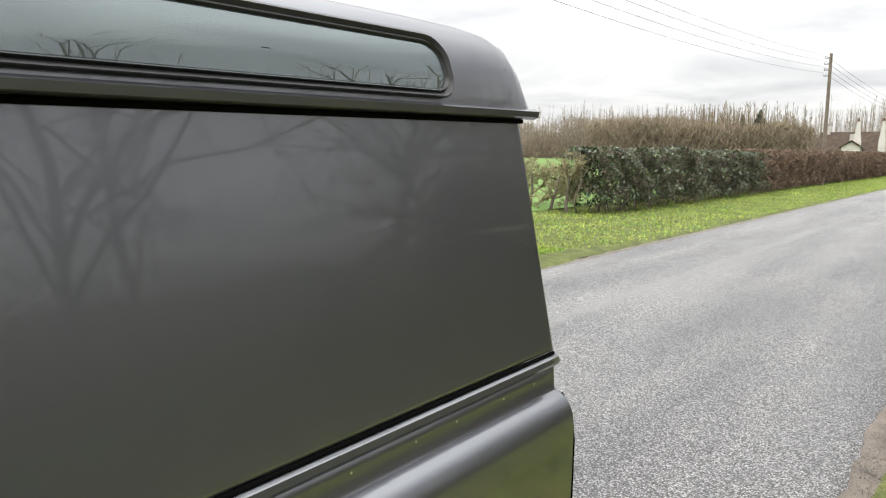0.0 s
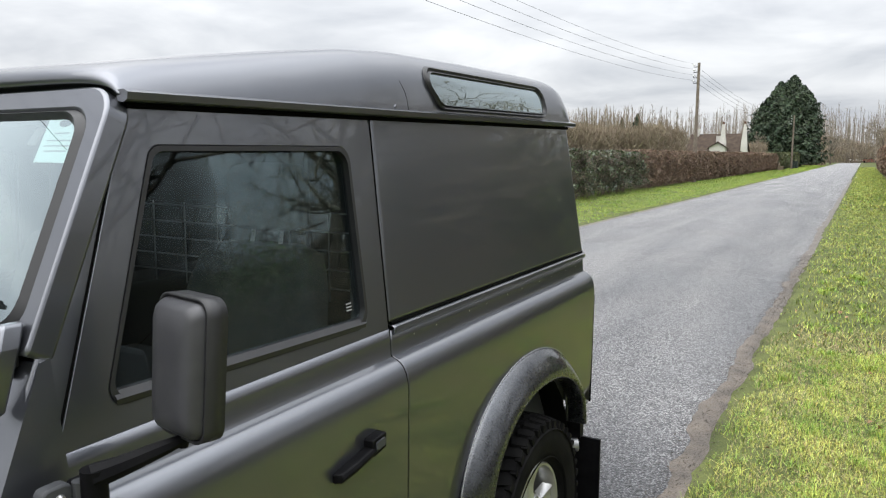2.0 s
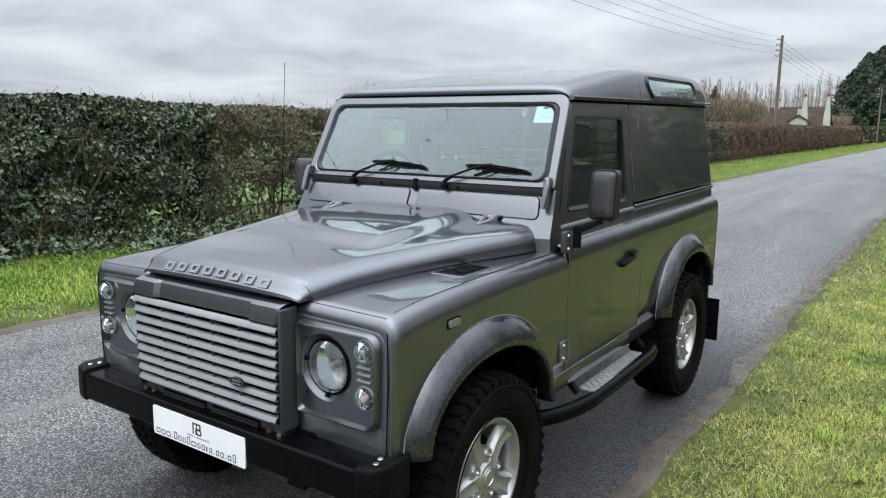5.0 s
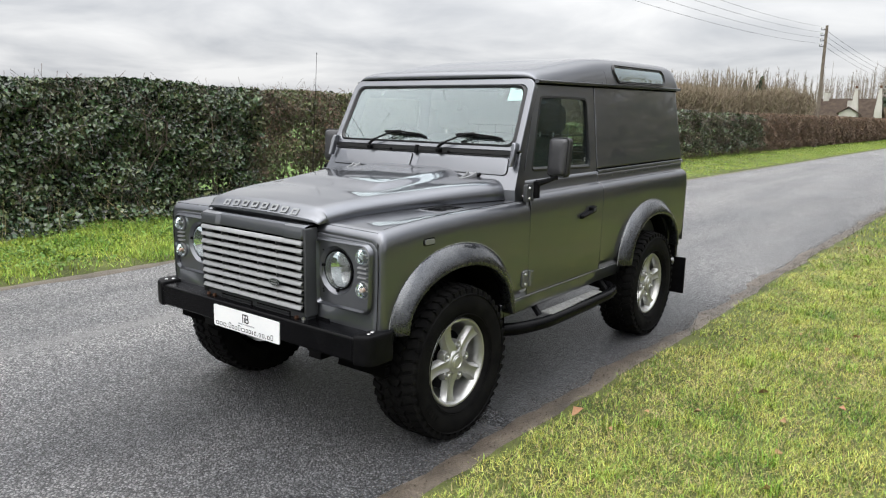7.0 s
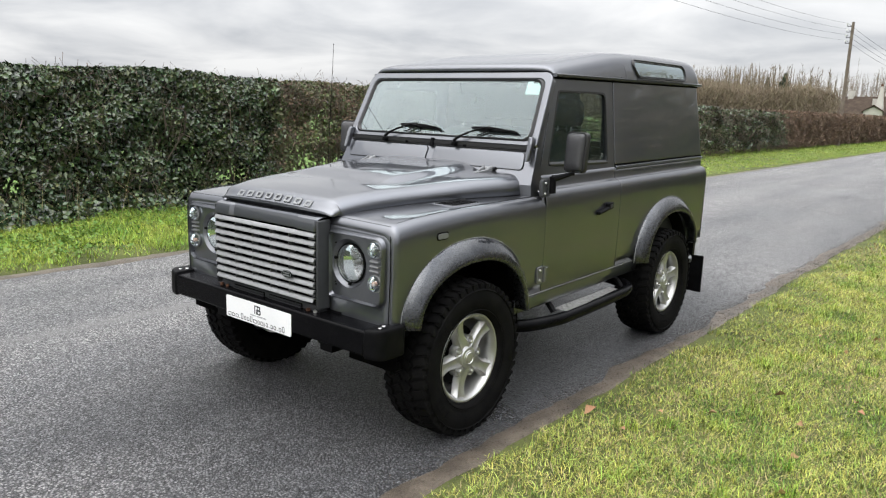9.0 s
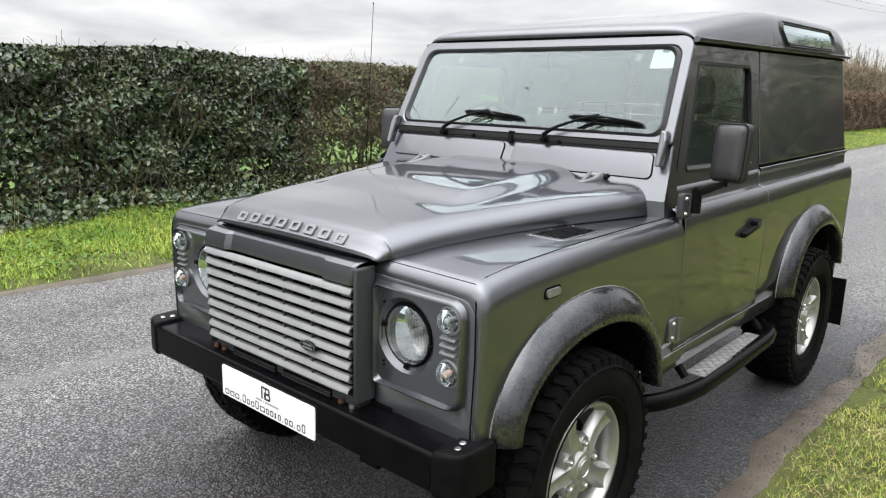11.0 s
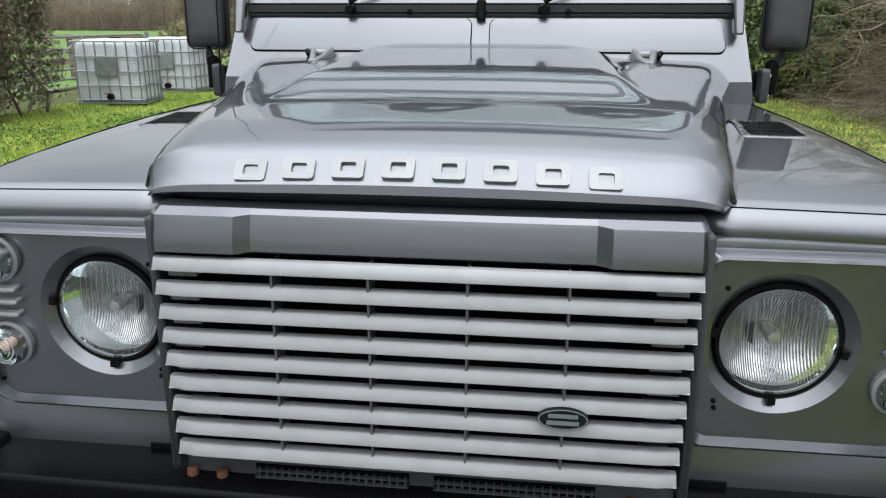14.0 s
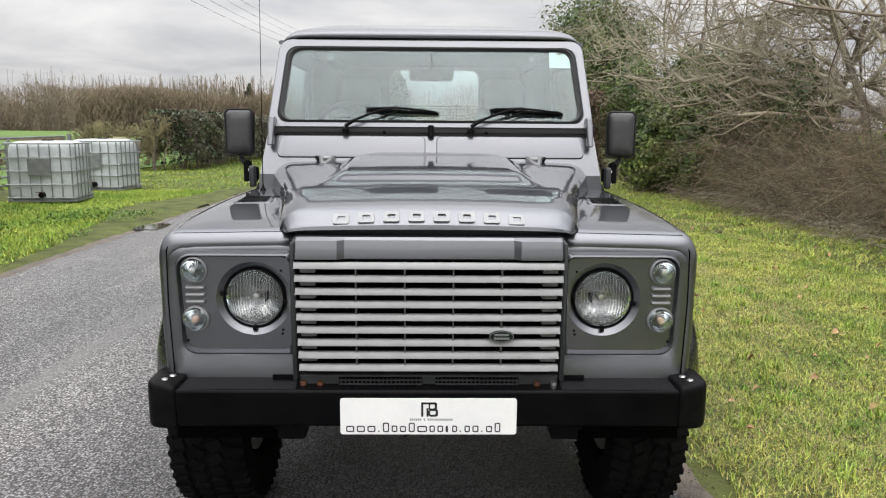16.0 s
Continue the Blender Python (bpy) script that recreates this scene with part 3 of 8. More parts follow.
def lamp_panel(s):
    X = lambda u: s * u
    o = rpoly([(0.405, 0.733), (0.752, 0.733), (0.766, 1.057), (0.405, 1.057)], [0.006, 0.05, 0.05, 0.006], 8)
    o2 = rpoly([(0.413, 0.741), (0.745, 0.741), (0.758, 1.049), (0.413, 1.049)], [0.006, 0.045, 0.045, 0.02], 8)
    i2 = rpoly([(0.420, 0.751), (0.737, 0.751), (0.749, 1.037), (0.420, 1.037)], [0.02, 0.04, 0.04, 0.02], 8)
    bm = loft([[(X(u), -0.516, v) for u, v in o], [(X(u), -0.538, v) for u, v in o2], [(X(u), -0.540, v) for u, v in [(a * 0.6 + c * 0.4, b * 0.6 + d * 0.4) for (a, b), (c, d) in zip(o2, i2)]], [(X(u), -0.521, v) for u, v in i2]], close=True)
    rim = part("lamp_panel", bm, PAINT, car, "grey headlamp panel with two small round lamps", shear=True)
    cx, cz = 0.53, 0.909
    # the recessed sheet, with the lamp's round well
    i2 = around(i2, cx, cz)
    circ = [(cx + 0.113 * math.cos(a), cz + 0.113 * math.sin(a)) for a in np.linspace(0, 6.28319, 65)[:-1]]
    circ2 = [(cx + (u - cx) * 0.965, cz + (v - cz) * 0.965) for u, v in circ]
    bm = loft([[(X(u), -0.521, v) for u, v in i2], [(X(u), -0.521, v) for u, v in circ], [(X(u), -0.518, v) for u, v in circ2], [(X(u), -0.508, v) for u, v in [(cx + (a - cx) * 0.88, cz + (b - cz) * 0.88) for a, b in circ2]], [(X(u), -0.504, v) for u, v in [(cx + (a - cx) * 0.855, cz + (b - cz) * 0.855) for a, b in circ2]]], close=True)
    part("panel_sheet", bm, PAINT, rim, "recessed grey sheet", shear=True, smooth=18)
    c = (X(cx), 0, cz)
    lamp = part("headlamp", lathe([(0.0925, -0.50), (0.0925, -0.509), (0.0905, -0.512), (0.0865, -0.512), (0.0835, -0.50)], c, "y", 48), BLACK, rim, "round clear headlamp", shear=True)
    part("reflector", lathe([(0.0850, -0.512), (0.080, -0.503), (0.07, -0.489), (0.06, -0.478), (0.05, -0.469), (0.04, -0.462), (0.02, -0.455), (0.0, -0.453)], c, "y", 40), REFLECTOR, lamp, shear=True)
    part("bulb_shield", lathe([(0.0, -0.497), (0.009, -0.495), (0.012, -0.486), (0.011, -0.456)], c, "y", 16), STEEL, lamp, shear=True)
    part("lens", lathe([(0.0855, -0.513), (0.077, -0.5185), (0.060, -0.5235), (0.037, -0.527), (0.0, -0.5285)], c, "y", 48), LAMP_LENS, lamp, shear=True)
    bm = bmesh.new()
    for k in range(15):
        x = -0.0672 + k * 0.0096
        h = math.sqrt(max(0, 0.074 ** 2 - x * x))
        zlo, zhi = (-0.2 * h, h) if abs(x) > 0.03 else (0.02, h)
        n = 6
        pts = [(X(cx) + x, -0.5275 + 0.011 * ((x * x + zz * zz) / 0.0077) + 0.0035, cz + zz) for zz in np.linspace(zlo, zhi, n)]
        tube(pts, 0.0005, 4, bm)
    part("lens_flutes", bm, BADGE, lamp, shear=True)
    for ang in (90, 172, 270):
        a = radians(ang + 8)
        part("lamp_tab", box(-0.006, 0.006, -0.012, 0.0, -0.004, 0.006, None, Matrix.Translation((X(cx) + 0.094 * math.sin(a), -0.508, cz + 0.094 * math.cos(a))) @ Matrix.Rotation(a, 4, "Y")), BLACK, lamp, shear=True)
    for cz2 in (0.997, 0.847):
        cc = (X(0.705), 0, cz2)
        ind = part("small_lamp", lathe([(0.040, -0.518), (0.040, -0.529), (0.034, -0.531), (0.033, -0.52), (0.0, -0.517)], cc, "y", 32), BADGE, rim, "small round clear lamp", shear=True)
        part("bulb", lathe([(0.0, -0.546), (0.009, -0.542), (0.011, -0.532), (0.009, -0.518)], cc, "y", 12), STEEL if cz2 > 0.9 else AMBER, ind, shear=True)
        prof = []
        for k in range(15):
            r = 0.0355 * (1 - k / 14)
            prof.append((r, -0.531 - 0.024 * math.sqrt(1 - (r / 0.0357) ** 2) - (0.0016 if k % 2 else 0)))
        part("lens", lathe(prof, cc, "y", 32), LENS, ind, shear=True)
        for dx in (-0.031, 0.031):
            part("screw", lathe([(0.0, -0.537), (0.003, -0.536), (0.0035, -0.53)], (X(0.705) + dx, 0, cz2), "y", 8), STEEL, ind, shear=True)
    for k in range(3):
        z = 0.9455 - k * 0.0215
        o = rpoly([(-0.029, -0.0055), (0.029, -0.0055), (0.029, 0.0065), (-0.029, 0.0065)], 0.005, 4)
        part("louvre", loft([[(X(0.703 + u), -0.519, z + v) for u, v in o], [(X(0.703 + u), -0.527, z + v * 0.95) for u, v in o], [(X(0.703 + u * 0.97), -0.535, z - 0.001 + v * 0.6) for u, v in o], [(X(0.703 + u * 0.9), -0.537, z - 0.002 + v * 0.2) for u, v in o]], close=True, ends=True), BADGE, rim, shear=True)
    for u, v in ((0.446, 0.995), (0.444, 0.812), (0.733, 0.778), (0.446, 0.80)):
        part("screw", lathe([(0.0, -0.5255), (0.003, -0.525), (0.0042, -0.521)], (X(u), 0, v), "y", 8), BLACK, rim, shear=True)


lamp_panel(1)
lamp_panel(-1)
part("front_apron", box(-0.79, 0.79, -0.50, -0.48, 0.585, 0.64), BLACK, car, shear=True)

# front bumper, end caps, plate
bumper = part("front_bumper", box(-0.748, 0.748, -0.668, -0.535, 0.528, 0.642), BLACK_GLOSS, car, "black steel bumper with rubber end caps", bevel=0.010)
bumper.location = (0, 0.036, 0.001)
for s in (1, -1):
    o = rpoly([(0.742, -0.675), (0.838, -0.655), (0.840, -0.50), (0.742, -0.50)], [0.012, 0.05, 0.02, 0.012], 6)
    rows = []
    for z, k in ((0.522, 0.94), (0.53, 0.99), (0.54, 1.0), (0.628, 1.0), (0.645, 0.985), (0.655, 0.94), (0.659, 0.86)):
        rows.append([(s * (0.785 + (x - 0.785) * k), -0.59 + (y + 0.59) * k, z + (0.0 if z < 0.6 else -0.006 * (0.83 - x) / 0.09)) for x, y in o])
    cap = part("end_cap", loft(rows, close=True, ends=True), BLACK, bumper, "black rubber end cap", smooth=50)
    for dx, dy in ((0.0, -0.015), (-0.012, 0.02)):
        part("bolt", lathe([(0.0, 0.006), (0.008, 0.005), (0.011, 0.0)], (s * (0.79 + dx), -0.60 + dy, 0.654), "z", 12), STEEL, cap)
    part("bumper_bracket", box(s * 0.42 - 0.05, s * 0.42 + 0.05, -0.60, -0.45, 0.49, 0.53), BLACK, bumper)
    part("bumper_mount", box(s * 0.42 - 0.06, s * 0.42 + 0.06, -0.56, -0.40, 0.64, 0.652), BLACK, bumper)
put = lambda u, v, d: (u, -0.6695 - d, 0.5635 + v)
plate = part("front_plate", slab(rpoly([(-0.26, -0.0555), (0.26, -0.0555), (0.26, 0.0555), (-0.26, 0.0555)], 0.008, 4), put, 0.004), WHITE, bumper, "white acrylic plate with dark print")
# the print on the plate, as plain bars of its size
letter_w = [0.021, 0.021, 0.021, 0.006, 0.016, 0.015, 0.016, 0.016, 0.025, 0.014, 0.015, 0.010, 0.013, 0.006, 0.014, 0.016, 0.006, 0.016, 0.015]
letter_h = [0.017, 0.017, 0.017, 0.004, 0.026, 0.018, 0.017, 0.026, 0.017, 0.018, 0.018, 0.017, 0.018, 0.004, 0.018, 0.018, 0.004, 0.017, 0.026]
u = -0.243
for w_, h_ in zip([1.13 * q for q in letter_w], [1.12 * q for q in letter_h]):
    if h_ < 0.01 or w_ < 0.0125:
        o = [(u, -0.048), (u + w_ * 0.6, -0.048), (u + w_ * 0.6, -0.048 + h_), (u, -0.048 + h_)]
        part("print_bar", slab(o, lambda a, b, d: put(a, b, d + 0.004), 0.0006), INK, plate)
    else:
        o = rpoly([(u, -0.048), (u + w_, -0.048), (u + w_, -0.048 + h_), (u, -0.048 + h_)], 0.004, 3)
        i = rpoly([(u + 0.0035, -0.0445), (u + w_ - 0.0035, -0.0445), (u + w_ - 0.0035, -0.0515 + h_), (u + 0.0035, -0.0515 + h_)], 0.002, 3)
        part("print_bar", ring(o, i, put, 0.004, 0.0046), INK, plate)
    u += w_ + 0.0076
for k in range(22):
    u = -0.055 + k * 0.0058
    if k in (6, 8):
        continue
    part("small_print_bar", slab([(u, -0.0125), (u + 0.0042, -0.0125), (u + 0.0042, -0.006), (u, -0.006)], lambda a, b, d: put(a, b, d + 0.004), 0.0005), PALE_INK, plate)
for o in ([(-0.022, 0.0), (-0.0155, 0.0), (-0.0155, 0.044), (-0.022, 0.044)], [(-0.022, 0.038), (0.022, 0.038), (0.022, 0.044), (-0.022, 0.044)], [(-0.006, 0.0), (0.0, 0.0), (0.0, 0.026), (-0.006, 0.026)]):
    part("mark_bar", slab(o, lambda a, b, d: put(a, b, d + 0.004), 0.0008), INK, plate)
for o, i in (([(0.0, 0.0), (0.028, 0.0), (0.028, 0.023), (0.0, 0.023)], [(0.004, 0.006), (0.021, 0.006), (0.021, 0.018), (0.004, 0.018)]), ([(0.0, 0.020), (0.025, 0.020), (0.025, 0.044), (0.0, 0.044)], [(0.004, 0.025), (0.018, 0.025), (0.018, 0.038), (0.004, 0.038)])):
    part("mark_ring", ring(rpoly(o, 0.007, 4), rpoly(i, 0.004, 4), put, 0.004, 0.0048), INK, plate)

# bulkhead and scuttle under the windscreen


def bulkhead():
    rows = []
    for x in (-0.772, -0.765, -0.70, 0.70, 0.765, 0.772):
        k = abs(x) / 0.772
        t = 0.035 if k > 0.9 else 0.03
        xs = lambda z, x=x: x * interp(z, (1.10, 1.39), (1.0, 0.955))
        pr = [(0.572, 1.06), (0.575, 1.10), (0.581, 1.20), (0.667, 1.383), (0.672, 1.392), (0.70, 1.396), (0.712, 1.06)]
        if k > 0.98:
            pr = [(y + (0.012 if y < 0.68 else 0), z) for y, z in pr]
        rows.append([(xs(z), y, z) for y, z in pr])
    return loft(rows, close=True, ends=True)


bulk = part("bulkhead", bulkhead(), PAINT, car, "grey bulkhead with two vent flaps", shear=True, smooth=15)
scut = lambda u, v, d: (u, 0.581 + (v - 1.20) * 0.47 - d * 0.905, v + d * 0.425)
for s in (1, -1):
    o = rpoly([(s * 0.025, 1.272), (s * 0.690, 1.272), (s * 0.676, 1.366), (s * 0.025, 1.366)], 0.02, 6)
    i = [(s * 0.357 + (u - s * 0.357) * 0.991, 1.319 + (v - 1.319) * 0.945) for u, v in o]
    i2 = [(s * 0.357 + (u - s * 0.357) * 0.97, 1.319 + (v - 1.319) * 0.80) for u, v in o]
    part("flap_gap", ring(o, i, scut, 0.0, 0.0015), GROOVE, bulk, shear=True)
    part("vent_flap", loft([[scut(u, v, 0.001) for u, v in i], [scut(u, v, 0.007) for u, v in i], [scut(u, v, 0.008) for u, v in i2]], close=True, ends=True), PAINT, bulk, shear=True)
    for x in (0.23,):
        part("washer_jet", lathe([(0, -0.012), (0.008, -0.010), (0.010, 0)], (s * x + 0.02, 0.658, 1.385), "y", 10), BLACK, bulk, shear=True)
part("seal_strip", box(-0.70, 0.70, 0.654, 0.674, 1.384, 1.404), SEAL, bulk, "black rubber strip", shear=True)
part("seal_strip", tube([(-0.70, 0.661, 1.376), (0.70, 0.661, 1.376)], 0.006, 6), SEAL, bulk, shear=True)
part("centre_stay", tube([(0, 0.650, 1.365), (0, 0.662, 1.415)], 0.014, 10), BLACK, bulk, shear=True)
for s in (1, -1):
    o = rpoly([(0, 1.325), (0.028, 1.325), (0.040, 1.42), (0.034, 1.455), (0.010, 1.455)], 0.008, 4)
    part("windscreen_hinge", slab(o, lambda u, v, d, s=s: (s * (0.692 + u * 0.9 + (1.42 - v) * 0.10), 0.606 + (v - 1.25) * 0.40 - d - (0.01 if v > 1.40 else 0), v), 0.036), PAINT, bulk, "grey cast hinge bracket", shear=True, bevel=0.006)

# windscreen frame, seal and glass
WS0, WS1 = (0.672, 1.402), (0.868, 1.806)


def ws(u, v, d):
    """Across, up from 0 to 1 on the windscreen's plane, and out from it."""
    n = Vector((0, -(WS1[1] - WS0[1]), WS1[0] - WS0[0])).normalized()
    return (u, lerp(WS0[0], WS1[0], v) + n.y * d, lerp(WS0[1], WS1[1], v) + n.z * d)


def wfix(pts, r):
    """The same outline with round corners measured in metres on the sloping plane."""
    h = math.hypot(WS1[0] - WS0[0], WS1[1] - WS0[1])
    return [(u, v / h) for u, v in rpoly([(u, v * h) for u, v in pts], r, 7)]


wo = wfix([(-0.738, 0.0), (0.738, 0.0), (0.706, 1.0), (-0.706, 1.0)], [0.01, 0.01, 0.06, 0.06])
wi = wfix([(-0.697, 0.055), (0.697, 0.055), (0.668, 0.905), (-0.668, 0.905)], [0.05, 0.05, 0.055, 0.055])
screen = part("windscreen_frame", ring(wo, wi, ws, -0.035, 0.012), PAINT, car, "grey metal windscreen frame", shear=True, bevel=0.006)
wi2 = [(u * 0.962, 0.48 + (v - 0.48) * 0.926) for u, v in wi]
part("windscreen_seal", loft([[ws(u, v, 0.008) for u, v in wi], [ws(u, v, 0.018) for u, v in [(a * 0.5 + c * 0.5, b * 0.5 + d * 0.5) for (a, b), (c, d) in zip(wi, wi2)]], [ws(u, v, 0.006) for u, v in wi2], [ws(u, v, -0.02) for u, v in wi2]], close=True), SEAL, screen, "black rubber seal", shear=True)
pane = part("windscreen_glass", loft([[ws(u, v, 0.004) for u, v in [(a * 1.01, 0.48 + (b - 0.48) * 1.02) for a, b in wi2]]] + [[ws(u * k, 0.48 + (v - 0.48) * k, 0.004) for u, v in wi2] for k in (0.5, 0.02)], close=True), SCREEN_GLASS, screen, "windscreen glass", shear=True)
pane.visible_shadow = False
# service sticker inside the windscreen's top corner
put = lambda u, v, d: ws(u, v, 0.0015 + d)
stick = part("windscreen_sticker", slab([(0.551, 0.695), (0.652, 0.695), (0.650, 0.885), (0.551, 0.885)], put, 0.0012), PAPER, screen, "pale green paper sticker", shear=True)
part("sticker_mark", slab([(0.600 + 0.017 * math.cos(a), 0.858 + 0.017 * math.sin(a)) for a in np.linspace(0, 6.2832, 17)[:-1]], lambda u, v, d: ws(u, v, 0.0028 + d), 0.0003), OVAL, stick, shear=True)
for v, w_ in ((0.812, 0.020), (0.782, 0.034), (0.760, 0.036), (0.738, 0.030)):
    part("sticker_bar", slab([(0.600 - w_, v), (0.600 + w_, v), (0.600 + w_, v + 0.006), (0.600 - w_, v + 0.006)], lambda u, v, d: ws(u, v, 0.0028 + d), 0.0003), PALE_INK, stick, shear=True)
for x in (-0.475, 0.47):
    part("visor_clip", slab([(x - 0.012, 0.80), (x + 0.008, 0.80), (x + 0.022, 0.875), (x - 0.004, 0.875)], lambda u, v, d: ws(u, v, -0.03 + d), 0.004), PALE_INK, screen, shear=True)
# wipers
for px in (-0.385, 0.18):
    arm_pts = [ws(px, -0.015, 0.035), ws(px + 0.05, 0.05, 0.045), ws(px + 0.145, 0.145, 0.04), ws(px + 0.235, 0.205, 0.035)]
    wiper = part("wiper", tube(curve_pts(arm_pts), [0.009] * 6 + [0.006] * 13, 6), BLACK, screen, "black wiper parked on the glass", shear=True)
    part("wiper_spindle", lathe([(0.0, -0.03), (0.012, -0.028), (0.016, -0.012), (0.018, 0.01)], (px, 0.655, 1.392), "y", 12), BLACK, wiper, shear=True)
    b0, b1 = (px + 0.09, 0.19), (px + 0.42, 0.150)
    part("wiper_blade", loft([[ws(lerp(b0[0], b1[0], t), lerp(b0[1], b1[1], t) - dv, d) for dv, d in ((0.012, 0.008), (-0.012, 0.010), (-0.008, 0.026), (0.008, 0.026))] for t in np.linspace(0, 1, 8)], close=True, ends=True), BLACK, wiper, shear=True)
    part("wiper_bridge", tube(curve_pts([ws(lerp(b0[0], b1[0], t), lerp(b0[1], b1[1], t) + 0.008, d) for t, d in ((0.05, 0.024), (0.3, 0.036), (0.5, 0.042), (0.7, 0.036), (0.95, 0.024))]), 0.005, 6), BLACK, wiper, shear=True)
    part("wiper_strut", tube([ws(px + 0.155, 0.075, 0.03), ws(px + 0.245, 0.175, 0.03)], 0.004, 5), BLACK, wiper, shear=True)

# doors


def door_lower():
    rows = []
    for y in (0.692, 0.695, 0.70, 0.9, 1.2, 1.5, 1.578, 1.5835, 1.5865):
        row = []
        for z in (0.600, 0.607, 0.75, 0.9, 1.05) + SHOULDER + (1.22, 1.245):
            e = 0.003 if y in (0.692, 1.5865) or z == 0.600 else 0
            row.append((side_x(z) - e, y, z))
        rows.append(row)
    return loft(rows)


def on_side(dx=0.0):
    return lambda u, v, d: (side_x(v) + dx + d, u, v)


door_o = rpoly([(0.692, 1.243), (1.5865, 1.243), (1.5865, 1.780), (0.885, 1.780)], [0.004, 0.004, 0.02, 0.02], 7)
door_i = rpoly([(0.782, 1.290), (1.505, 1.268), (1.490, 1.708), (0.925, 1.712)], [0.03, 0.045, 0.04, 0.03], 7)
for s in (1, -1):
    flip = (lambda b: b) if s > 0 else mirrored
    door = part("door", flip(door_lower()), PAINT, car, "grey metallic side door with a large window", shear=True, thick=0.006)
    part("window_frame", flip(ring(door_o, door_i, on_side(), -0.03, 0.0)), PAINT, door, shear=True, bevel=0.003)
    di2 = [(1.15 + (u - 1.15) * 0.972, 1.49 + (v - 1.49) * 0.955) for u, v in door_i]
    part("window_seal", flip(ring(door_i, di2, on_side(), -0.02, 0.002)), SEAL, door, "black rubber window seal", shear=True)
    part("window_ledge", flip(loft([[(side_x(1.28) + dx, y, z - 0.030 * (y - 0.79)) for dx, z in ((0.003, 1.292), (0.005, 1.302), (-0.006, 1.314), (-0.02, 1.314))] for y in np.linspace(0.80, 1.49, 5)])), SEAL, door, shear=True)
    gl = part("door_glass", flip(slab(di2, on_side(-0.016), 0.004)), SIDE_GLASS, door, "dark side window glass", shear=True)
    gl.visible_shadow = False
    for v_ in (1.318, 1.326, 1.334):
        part("etched_bar", flip(slab([(1.438, v_), (1.458, v_), (1.458, v_ + 0.003), (1.438, v_ + 0.003)], on_side(-0.0115), 0.0003)), PALE_INK, door, shear=True)
    part("door_card", flip(loft([[(side_x(z) - 0.035, y, z) for z in (0.66, 0.9, 1.15, 1.235)] for y in (0.74, 1.1, 1.56)])), TRIM, door, "dark grey inner lining", shear=True, thick=0.004)
    for y_ in ((0.66, 0.72), (1.565, 1.62)):
        part("door_jamb", flip(loft([[(side_x(z) - 0.008, y, z) for z in (0.60, 0.75, 1.05) + SHOULDER] for y in y_])), PAINT, door, shear=True, thick=0.002)
    # handle: a dished cup, a slanting grip and a square end plate
    cup = [(1.345 + 0.050 * math.cos(a), 1.010 + 0.036 * math.sin(a)) for a in np.linspace(0, 6.2832, 25)[:-1]]
    handle = part("door_handle", flip(slab(cup, on_side(), 0.003)), GROOVE, door, "black pull handle over a round cup", shear=True)
    part("handle_grip", flip(loft([[(0.808 + dx, y, z + dz) for dx, dz in ((0.0, -0.011), (lift, -0.011), (lift + 0.006, 0.0), (lift, 0.011), (0.0, 0.011))] for y, z, lift in ((1.274, 0.984, 0.006), (1.282, 0.985, 0.022), (1.33, 0.993, 0.026), (1.39, 1.004, 0.026), (1.425, 1.010, 0.024))], close=True, ends=True)), BLACK, handle, shear=True, bevel=0.003)
    part("handle_plate", flip(slab(rpoly([(1.392, 0.992), (1.448, 1.000), (1.448, 1.040), (1.392, 1.034)], 0.006, 3), on_side(), 0.030)), BLACK, handle, shear=True, bevel=0.003)
    part("handle_button", flip(slab(rpoly([(1.402, 1.006), (1.438, 1.011), (1.438, 1.030), (1.402, 1.026)], 0.004, 3), on_side(0.030), 0.004)), SURROUND, handle, shear=True)
    for z, y0, y1 in ((0.70, 0.628, 0.688), (1.185, 0.625, 0.672)):
        hx = side_x(min(z, 1.06))
        mt = PAINT_MATT if z < 1 else SURROUND
        hinge = part("door_hinge", flip(slab(rpoly([(y0, z - 0.048), (y1, z - 0.048), (y1, z + 0.048), (y0, z + 0.048)], 0.012, 4), lambda u, v, d, hx=hx: (hx - 0.012 + d, u, v), 0.024)), mt, door, "cast grey door hinge", shear=True, bevel=0.004)
        part("hinge_knuckle", flip(tube([(hx + 0.012, y1 + 0.010, z - 0.044), (hx + 0.012, y1 + 0.010, z + 0.044)], 0.011, 10)), mt, hinge, shear=True)
        part("hinge_leaf", flip(box(hx - 0.004, hx + 0.014, y1 + 0.012, y1 + 0.055, z - 0.036, z + 0.036)), PAINT if z < 1 else BLACK, hinge, shear=True, bevel=0.004)
        for dz in (-0.028, 0.028):
            part("bolt", flip(lathe([(0, 0.020), (0.006, 0.019), (0.008, 0.012)], (hx, y0 + 0.026, z + dz), "x", 8)), STEEL, hinge, shear=True)
    # shut lines
    for pts in ([(side_x(z) - 0.001, 0.690, z) for z in (0.605, 0.75, 1.05) + SHOULDER], [(side_x(z) - 0.001, 1.589, z) for z in (0.605, 0.75, 1.05) + SHOULDER + (1.25, 1.5, 1.78)], [(side_x(z) + 0.001, 0.690 + max(0, z - 1.25) * 0.36, z) for z in (1.20, 1.25, 1.4, 1.6, 1.775)]):
        part("shut_line", flip(seam(pts, 0.0022)), GROOVE, door, shear=True)
